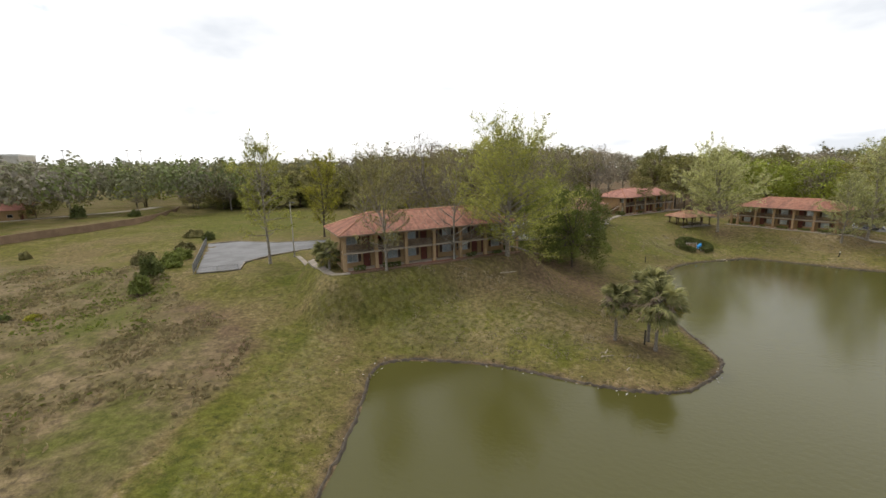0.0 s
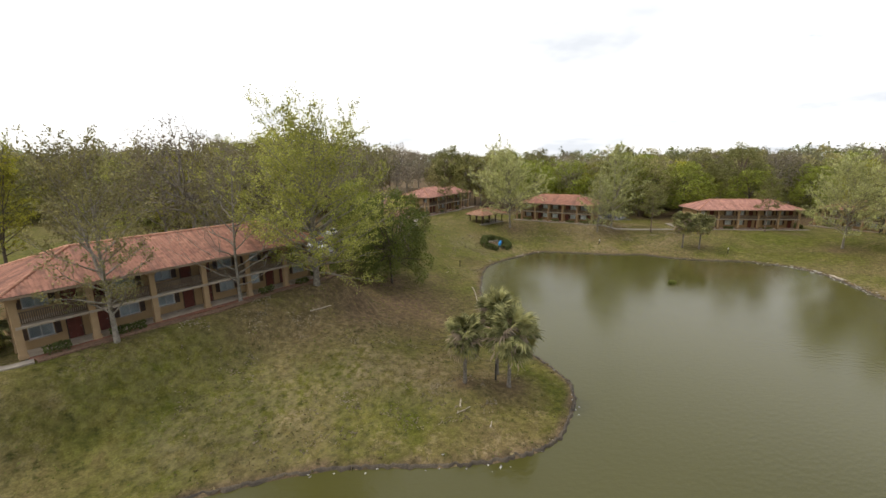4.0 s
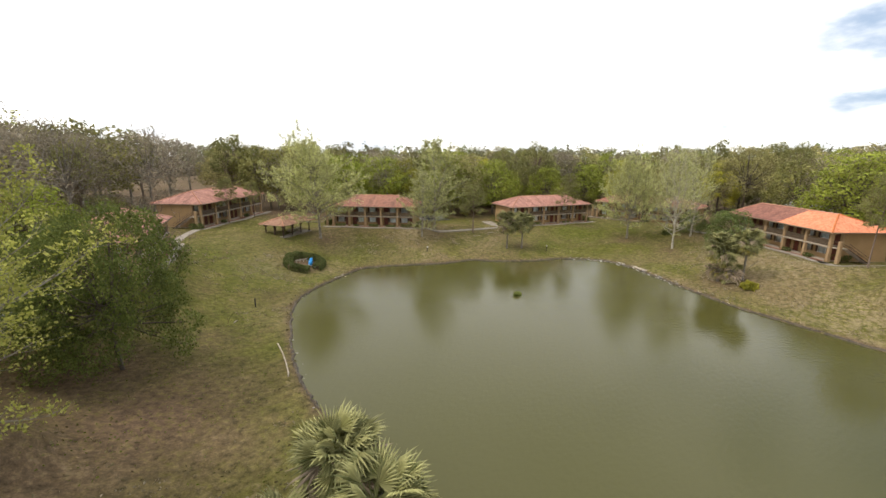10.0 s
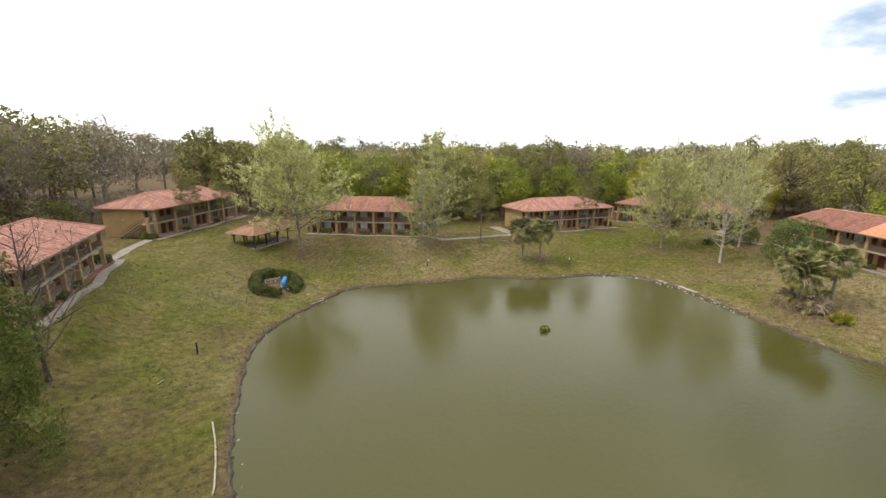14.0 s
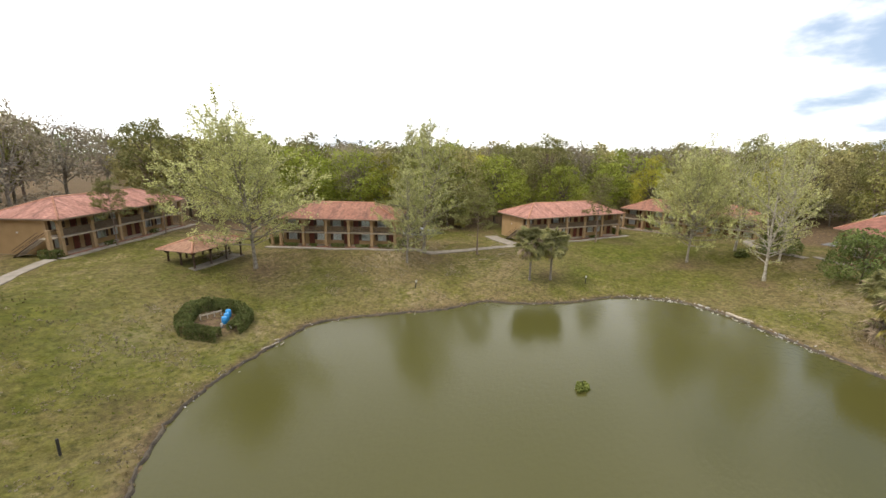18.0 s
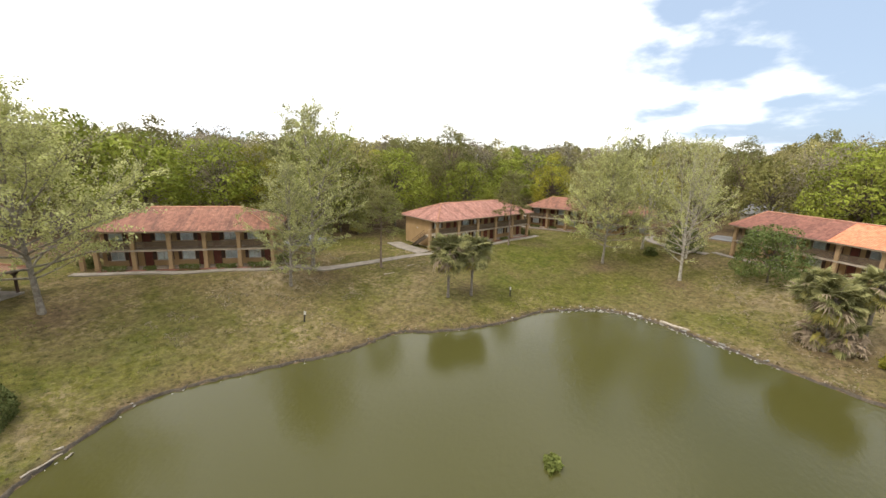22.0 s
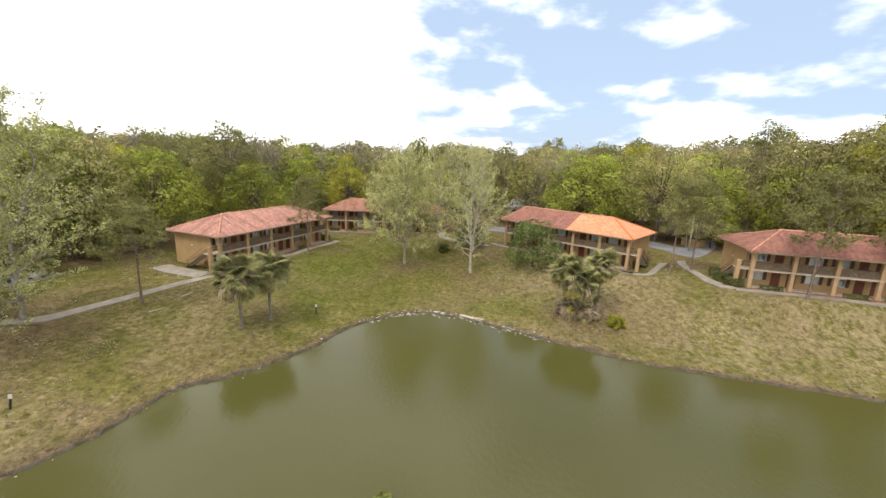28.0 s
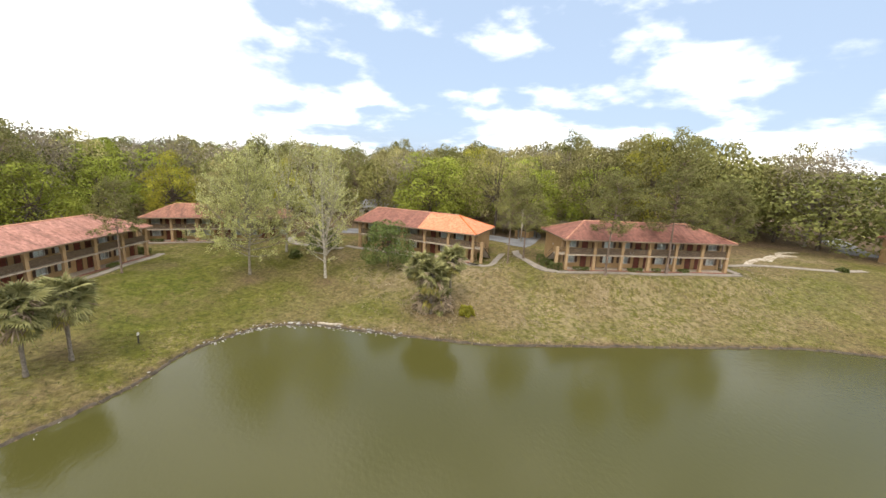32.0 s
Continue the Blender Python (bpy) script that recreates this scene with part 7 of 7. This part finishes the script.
# a belt of wood behind the western meadow
for k in range(64):
    x = -165 + 152 * k / 63 + rng.normal() * 3
    y = 178 + 8 * math.sin(k * 0.9) + rng.uniform(0, 22) - 44 * max(0.0, min(1.0, (x + 62) / 40))
    m = int(rng.choice([1, 1, 4, 0, 6, 1]))
    place(MODELS[m][0], x, y, MODELS[m][1] * rng.uniform(1.0, 1.3), MODELS[m][1], rng.uniform(0, 360), 1.1)
    if k % 2:
        place(MODELS[m][0], x + rng.normal(), y - 9, rng.uniform(5, 9), MODELS[m][1], rng.uniform(0, 360), rng.uniform(1.5, 2.1), "low tangled undergrowth tree at the edge of the meadow")


def far_woods(seed, count, leaf, words):
    """Distant tree tops to the skyline, too many to count."""
    rng = np.random.default_rng(seed)
    cs, us = [], []
    for k in range(count):
        a = rng.uniform(-1.9, 3.3) if k < count * 0.73 else rng.uniform(2.2, 3.0)
        r = 210 + 420 * rng.random() ** 1.3
        x, y = 60 + r * math.cos(a), 50 + r * math.sin(a)
        if x < -60 and y < 60 and k < count * 0.73:
            continue
        t, w = rng.uniform(17, 25), rng.uniform(4.5, 8)
        m = 170
        u = rng.normal(size=(m, 3)) + np.array([0, 0, 0.4])
        u /= np.linalg.norm(u, axis=1)[:, None]
        u[:, 2] = np.where(u[:, 2] < -0.3, -u[:, 2], u[:, 2])
        bulge = 0.85 + 0.2 * np.sin(5 * u[:, :1] + k) * np.sin(6 * u[:, 1:2] + 2 * k) + 0.12 * rng.random((m, 1))
        cs.append(np.array([x, y, 5 + 0.02 * (r - 215) + t * 0.55]) + u * np.array([w, w, t * 0.45]) * bulge)
        us.append(u)
    v, f = leaf_fans(np.concatenate(cs), np.concatenate(us), 0.95, rng, 0.5)
    ob = new("far_woods", mesh_arrays("far_woods", v, f, leaf))
    tagged(ob, words, "woods", kind="stuff")


# leaf colours are desaturated, so the haze of distance sits in the material
far_woods(9, 700, leaf_material("hazed_olive_leaves", (0.18, 0.18, 0.10), (0.26, 0.255, 0.145), through=0.2), "distant olive-green woods along the skyline")
far_woods(10, 450, leaf_material("hazed_green_leaves", (0.165, 0.195, 0.075), (0.235, 0.265, 0.10), through=0.2), "distant green tree tops along the skyline")
far_woods(11, 450, leaf_material("hazed_grey_twigs", (0.20, 0.18, 0.135), (0.28, 0.25, 0.185), through=0.2), "distant grey-brown leafless woods along the skyline")


# ---------------------------------------------------------------- planting and small things by the houses
for i, spec in enumerate(HOUSES):
    n, bays = spec[5], spec[6]
    draped("mulch_bed", [by_house(i, u, -0.42) for u in np.linspace(0.2, n - 0.2, 6)], 0.72, BED, "brick-red mulch bed along the foot of the house", "bed", 0.075)
    rs = random.Random(60 + i)
    for k in range(bays):
        if rs.random() < 0.62:
            a = k * n / bays + rs.uniform(0.6, 1.4)
            b = a + rs.uniform(1.3, 2.7)
            hedge_run("low_hedge", [by_house(i, a, -0.45), by_house(i, b, -0.45)], 0.62, rs.uniform(0.5, 0.8), "low clipped green hedge in front of the house", 100 + 10 * i + k, 150, "hedges by the houses")
for i, line in ((7, [(-2.0, 6.8), (-2.6, 4.6)]), (7, [(-2.5, 3.8), (-2.4, 1.8)]), (7, [(-2.6, 0.9), (-1.0, -0.5)]), (6, [(24.0, 1.8), (24.2, 4.2)]), (3, [(-2.2, 1.0), (-2.0, 3.5)]), (3, [(22.5, 0.5), (22.8, 3.0)]),
                (8, [(-3.5, 1.5), (-3.0, 4.5)]), (8, [(-2.0, -0.6), (0.0, -0.6)]), (4, [(27.0, 0.5), (27.3, 3.5)]), (2, [(-1.8, -1.0), (-1.6, 1.6)]), (0, [(28.8, 1.0), (29.2, 4.0)]), (1, [(-1.6, 0.8), (-1.4, 3.6)]), (1, [(23.8, -0.4), (24.2, 1.6)])):
    hedge_run("end_hedge", [by_house(i, *p) for p in line], 1.25, 1.1, "rounded dark green hedge at the end of the house", 300 + i, 300, "hedges by the houses")

for x, y, sx, h, leaf, words in ((93.0, 40.1, 3.0, 1.4, LEAF_YELLOW, "low yellow-green shrub on the grass near the palms"), (-57.2, 53.0, 4.4, 3.9, LEAF_HEDGE, "dark evergreen shrub at the edge of the field"),
                                 (-54.4, 48.1, 3.4, 3.6, LEAF_SHRUB, "green shrub at the edge of the rough field"), (-82.5, 90.6, 5.9, 2.4, LEAF_OLIVE, "olive shrub behind the car park fence"),
                                 (-75.3, 87.4, 3.4, 2.5, LEAF_HEDGE, "dark round shrub beside the car park"), (-150, 113, 5.4, 6.0, LEAF_HEDGE, "tall clipped round bush on the terrace"),
                                 (-136, 122, 4.6, 2.8, LEAF_HEDGE, "dark low bush behind the wall"), (-106.8, 67.3, 2.6, 2.2, LEAF_OLIVE, "small weedy shrub in the meadow"), (-66, 60, 5, 2.8, LEAF_OLIVE, "olive shrub along the wire fence"),
                                 (-62, 64.5, 4.6, 2.6, LEAF_SHRUB, "green shrub along the wire fence"), (-70, 74, 5, 2.6, LEAF_OLIVE, "olive shrub along the wire fence"), (-58.5, 58.5, 4.6, 3.0, LEAF_SHRUB, "green shrub by the corner of the fence"),
                                 (-64, 36, 2.4, 0.9, LEAF_HEDGE, "low dark weeds in the rough field"), (-60, 37, 2.0, 0.8, LEAF_YELLOW, "low yellowish weeds in the rough field"), (-46, 12, 2.6, 0.8, LEAF_SHRUB, "low green weeds in the rough field"),
                                 (123, 62, 2.6, 1.6, LEAF_HEDGE, "dark shrub beside the walk between the houses"), (101.5, 19.5, 1.8, 1.1, LEAF_HEDGE, "rounded dark shrub at the corner of the house"), (84.5, -34.5, 2.2, 1.0, LEAF_HEDGE, "clipped dark shrub at the house corner"),
                                 (27, 119, 2.6, 1.3, LEAF_HEDGE, "rounded dark shrub at the corner of the house")):
    b = bush("shrub", int(abs(x * 7 + y)), sx, sx * 0.9, h, leaf, words, leaves=int(900 + 240 * sx), size=0.13 + 0.02 * sx)
    b.matrix_world = pose(x, y, ground_at(x, y) - 0.05)

# small palms behind the re-roofed house
for k, (x, y, h) in enumerate(((137, 43, 2.6), (132, 33.5, 3.0), (127, 28, 2.6), (109, 118, 3.2), (99, 119, 2.8))):
    palm("garden_palm", 40 + k, x, y, h, "bushy fan palm behind the house", 40 * k, 2.7, 6, full=40)


def car(x, y, turn, paint, label):
    """A parked saloon car with its wheels, windows and lamps."""
    z = ground_at(x, y) + 0.06
    c = thing("parked_car", pose(x, y, z, 0, 0, turn), label, "car", "parked cars")

    def loft(name, stations, mat, label2=""):
        bm = bmesh.new()
        rings = []
        for sx, half, lo, hi in stations:
            rings.append([bm.verts.new(p) for p in ((sx, -half, lo), (sx, half, lo), (sx, half * 1.02, lo + (hi - lo) * 0.6), (sx, half * 0.86, hi), (sx, -half * 0.86, hi), (sx, -half * 1.02, lo + (hi - lo) * 0.6))])
        for a, b in zip(rings, rings[1:]):
            for k in range(6):
                bm.faces.new((a[k], a[(k + 1) % 6], b[(k + 1) % 6], b[k]))
        bm.faces.new(rings[0][::-1])
        bm.faces.new(rings[-1])
        return part(name, bm, mat, c, label2)

    loft("body", ((-2.25, 0.72, 0.35, 0.75), (-2.1, 0.86, 0.25, 0.92), (-1.2, 0.89, 0.22, 0.98), (0.9, 0.89, 0.22, 0.95), (1.9, 0.85, 0.25, 0.82), (2.25, 0.70, 0.35, 0.62)), paint)
    loft("windows", ((-1.75, 0.70, 0.90, 0.95), (-1.0, 0.74, 0.93, 1.36), (0.2, 0.75, 0.93, 1.38), (1.05, 0.72, 0.9, 0.94)), CARGLASS, "dark car windows")
    loft("roof", ((-1.05, 0.66, 1.36, 1.40), (-0.4, 0.70, 1.38, 1.45), (0.15, 0.68, 1.37, 1.42)), paint)
    for wx in (-1.35, 1.4):
        for wy in (-0.8, 0.8):
            bm = bmesh.new()
            tube(bm, ((wx, wy - 0.1, 0.31), (wx, wy + 0.1, 0.31)), (0.31, 0.31), 14)
            w = part("wheel", bm, RUBBER, c)
            bm = bmesh.new()
            tube(bm, ((wx, wy - 0.105, 0.31), (wx, wy + 0.105, 0.31)), (0.18, 0.18), 10)
            part("rim", bm, METAL, w)
    for wy in (-0.6, 0.42):
        part("headlight", boxes((2.1, wy, 0.58, 2.24, wy + 0.2, 0.72), bevel=0.02), WHITE, c)
        part("tail_light", boxes((-2.26, wy, 0.62, -2.15, wy + 0.2, 0.78), bevel=0.02), DOOR, c)
    return c


# car parks behind the houses
draped("road", [(117.5, 17.5), (119.5, 14.5), (123.5, 10.5), (131, 4), (140, 0)], 4.6, ASPHALT, "grey asphalt drive between the houses", "drive", 0.05)
draped("road", [(121, 13.5), (131, 20), (140, 34), (146, 50)], 7.0, ASPHALT, "grey asphalt drive behind the houses", "drive", 0.055)
draped("road", [(83, 123), (90, 121.5), (96, 120), (101, 119)], 5.0, ASPHALT, "grey asphalt car park behind the houses", "car park", 0.05)
draped("road", [(-13, 99.5), (-5, 95.5), (2, 91), (7, 86.5)], 6.5, ASPHALT, "grey asphalt parking bay between the houses", "car park", 0.1)
draped("road", [(-14, 98), (0, 105), (8, 112), (14, 122)], 7.0, ASPHALT, "grey asphalt drive behind the house", "drive", 0.05)
draped("road", [(92, -62), (102, -76), (112, -92)], 7.0, ASPHALT, "grey asphalt drive among the trees", "drive", 0.05)
for x, y, turn, k, words in ((3.0, 89.8, 118, 0, "white car parked between the houses"), (7.4, 109.6, 35, 0, "white car parked beside another behind the house"), 
                             (86.5, 122.6, 80, 1, "silver car parked behind the houses"), (90.5, 121.6, 80, 0, "white car parked behind the houses"), (94.5, 120.6, 78, 2, "dark car parked behind the houses"), (98.5, 119.7, 78, 1, "silver car parked behind the houses"),
                             (104, -77, 40, 0, "white car parked among the trees"), (108, -84, 40, 1, "silver car parked among the trees")):
    car(x, y, turn, PAINT[k], words)

d = thing("dumpster", pose(129.0, 7.6, ground_at(129.0, 7.6), 0, 0, 30), "dark steel dumpster beside a tan wall", "dumpster")
part("bin", boxes((-1.0, -0.8, 0.12, 1.0, 0.8, 1.45), bevel=0.04), POSTDARK, d)
part("lid", boxes((-1.02, -0.84, 1.46, 1.02, 0.82, 1.53), bevel=0.02), BROWN, d)
for sx in (-0.8, 0.7):
    part("skid", boxes((sx, -0.75, 0.0, sx + 0.12, 0.75, 0.12)), METAL, d)
e = thing("dumpster_enclosure", pose(129.0, 7.6, ground_at(129.0, 7.6) - 0.1, 0, 0, 30), "tan stucco wall round the dumpster", "wall")
part("side_wall", boxes((-1.9, -1.2, 0, -1.7, 1.4, 1.7)), STUCCO, e)
part("side_wall", boxes((1.7, -1.2, 0, 1.9, 1.4, 1.7)), STUCCO, e)
part("rear_wall", boxes((-1.9, 1.402, 0, 1.9, 1.6, 1.7)), STUCCO, e)
for x, y, h in ((122.5, 12.8, 7.9), (194, 120, 15)):
    p = thing("utility_pole", pose(x, y, ground_at(x, y) - 0.1), "pale weathered utility pole behind the houses", "utility pole", "utility poles")
    bm = bmesh.new()
    tube(bm, ((0, 0, 0), (0, 0, h)), (0.15, 0.10), 8)
    part("pole", bm, DEADWOOD, p)
    part("cross_arm", boxes((-0.7, -0.06, h - 0.7, 0.7, 0.06, h - 0.58)), DEADWOOD, p)
    for k in (-0.6, 0.6):
        bm = bmesh.new()
        tube(bm, ((k, 0, h - 0.58), (k, 0, h - 0.42)), (0.05, 0.035), 6)
        part("insulator", bm, METAL, p)


def cottage(x, y, turn, w, d, wall, roof, label, z=None, tall=2.8, rise=1.9):
    """A distant one-storey house with gable ends, windows and a door."""
    h = thing("distant_house", pose(x, y, ground_at(x, y) if z is None else z, 0, 0, turn), label, "house", "distant houses")
    part("wall", boxes((0, 0, -0.5, w, 0.2, tall), (0, d - 0.2, -0.5, w, d, tall), (0, 0.202, -0.5, 0.2, d - 0.202, tall), (w - 0.2, 0.202, -0.5, w, d - 0.202, tall)), wall, h)
    bm = bmesh.new()
    v = [bm.verts.new(p) for p in ((-0.5, -0.5, tall), (w + 0.5, -0.5, tall), (w + 0.5, d + 0.5, tall), (-0.5, d + 0.5, tall), (1.5, d / 2, tall + rise), (w - 1.5, d / 2, tall + rise))]
    for f in ((0, 1, 5, 4), (1, 2, 5), (2, 3, 4, 5), (3, 0, 4), (3, 2, 1, 0)):
        bm.faces.new([v[k] for k in f])
    part("roof", bm, roof, h)
    for k in range(int(w / 4)):
        wx = 1.2 + k * 4
        win = part("window", boxes((wx, -0.06, 1.0, wx + 1.5, -0.003, 2.2)), WHITE, h)
        part("pane", boxes((wx + 0.08, -0.075, 1.08, wx + 1.42, -0.062, 2.12)), CARGLASS, win)
    part("door", boxes((w - 1.6, -0.05, 0.0, w - 0.7, -0.003, 2.05)), DOOR, h)


cottage(156, 44, -100, 14, 8, WALL_PALE, ROOF_GREY, "pale distant house with a grey roof among the trees", 6.5)
cottage(161, 126, -110, 13, 8, WALL_PALE, ROOF_GREY, "pale distant house seen between trees")
cottage(171, 30, -100, 16, 9, WALL_PALE, WHITE, "pale distant house with a white roof", 7.5)
cottage(-181, 101, 55, 14, 9, STUCCO, TILE_BROWN, "tan distant house with a reddish tile roof", None, 3.6, 2.6)
cottage(-200, 115, 60, 16, 10, STUCCO, TILE_BROWN, "tan distant house with a reddish tile roof, beyond the road", None, 4.4, 3.0)

# the terrace to the west: wall, road, skyline
tp = [(-138, 30), (-129, 60), (-125, 96), (-127, 113), (-137, 135), (-150, 155), (-161, 168)]
bm = bmesh.new()
for (ax, ay), (bx, by) in zip(tp, tp[1:]):
    n = 6
    for k in range(n):
        f, g = k / n, (k + 1) / n
        p, q = Vector((ax + (bx - ax) * f, ay + (by - ay) * f, 0)), Vector((ax + (bx - ax) * g, ay + (by - ay) * g, 0))
        side = (q - p).normalized().cross(Vector((0, 0, 1))) * 0.2
        zp, zq = ground_at(p.x - 3, p.y) + 0.15, ground_at(q.x - 3, q.y) + 0.15
        vs = [bm.verts.new(r) for r in ((*(p + side)[:2], zp - 3), (*(q + side)[:2], zq - 3), (*(q + side)[:2], zq), (*(p + side)[:2], zp), (*(p - side)[:2], zp - 3), (*(q - side)[:2], zq - 3), (*(q - side)[:2], zq), (*(p - side)[:2], zp))]
        for fc in ((0, 1, 2, 3), (5, 4, 7, 6), (3, 2, 6, 7)):
            bm.faces.new([vs[m] for m in fc])
tagged(part("retaining_wall", bm, material("brown_retaining_wall", (0.27, 0.18, 0.11), (0.20, 0.13, 0.08), 0.9, 0.3, fine=0.2)), "low brown retaining wall round a grassy terrace", "wall", kind="structure")
draped("road", [(-182, 92), (-172, 110), (-166, 128), (-163, 142), (-166, 158), (-180, 176)], 5.5, WALK, "pale road curving behind the terrace", "road", 0.06)

far = thing("far_factory", pose(-497, 324, 6, 0, 0, 30), "large white industrial building on the skyline", "factory")
part("hall", boxes((-11, -14, 0, 11, 14, 38)), WALL_PALE, far)
part("parapet", boxes((-11.4, -14.4, 38, 11.4, 14.4, 40)), WHITE, far)
for k in range(5):
    part("window", boxes((11.003, -12 + k * 5, 28, 11.1, -9 + k * 5, 33)), CARGLASS, far)
low = thing("far_warehouse", pose(-437, 400, 6, 0, 0, 48), "long low pale warehouse on the skyline", "warehouse")
part("hall", boxes((-34, -10, 0, 34, 10, 22)), WALL_PALE, low)
part("roof", boxes((-35, -11, 22, 35, 11, 23.5)), ROOF_GREY, low)
for k in range(8):
    part("dock_door", boxes((-31 + k * 8, -10.1, 14, -27 + k * 8, -10.003, 19)), METAL, low)
for x, y in ((-396, 295), (-394, 298), (-352, 317), (-345, 324)):
    p = thing("floodlight_mast", pose(x, y, 4.5), "tall floodlight mast on the skyline", "floodlight", "floodlights")
    bm = bmesh.new()
    tube(bm, ((0, 0, 0), (0, 0, 41)), (0.25, 0.18), 6)
    part("mast", bm, STONE, p)
    part("lamp_bank", boxes((-1.5, -0.4, 40.7, 1.5, 0.4, 41.6)), STONE, p)

# chairs and boxes left on a balcony
for u, v, words in ((13.0, 1.2, "dark plastic chair on the upper balcony"), (14.1, 1.3, "dark plastic chair on the upper balcony")):
    x, y = by_house(7, u, v)
    c = thing("balcony_chair", pose(x, y, HOUSES[7][3] + 2.72 - 0.02, 0, 0, HOUSES[7][4]), words, "chair", "chairs on the balcony")
    part("seat", boxes((-0.25, -0.25, 0.4, 0.25, 0.25, 0.45), bevel=0.01), POSTDARK, c)
    part("backrest", boxes((-0.25, 0.2, 0.452, 0.25, 0.25, 0.95), bevel=0.01), POSTDARK, c)
    for lx in (-0.22, 0.18):
        for ly in (-0.22, 0.18):
            part("leg", boxes((lx, ly, 0, lx + 0.04, ly + 0.04, 0.398)), POSTDARK, c)
x, y = by_house(7, 12.2, 1.0)
c = thing("cooler_box", pose(x, y, HOUSES[7][3] + 2.70, 0, 0, HOUSES[7][4]), "white cooler box on the upper balcony", "cooler")
part("box", boxes((-0.3, -0.2, 0, 0.3, 0.2, 0.4), bevel=0.02), WHITE, c)
part("lid", boxes((-0.31, -0.21, 0.402, 0.31, 0.21, 0.46), bevel=0.02), WHITE, c)

# pale litter at the water's edge
for x, y, length, turn, words in ((50.7, 96.7, 1.5, 160, "bleached sodden stick at the water's edge"), (48.2, 95.6, 2.2, 10, "bleached sodden branch in the shallows"), (50.3, 95.5, 0.6, 30, "short pale sodden stick by the bank"), (90.3, 98.2, 2.2, -30, "pale stick lying on the grass"), (14.6, 41.7, 1.8, 70, "pale fallen frond stem on the grass")):
    log(x, y, length, 0.07, turn, words, max(ground_at(x, y), 0.02))
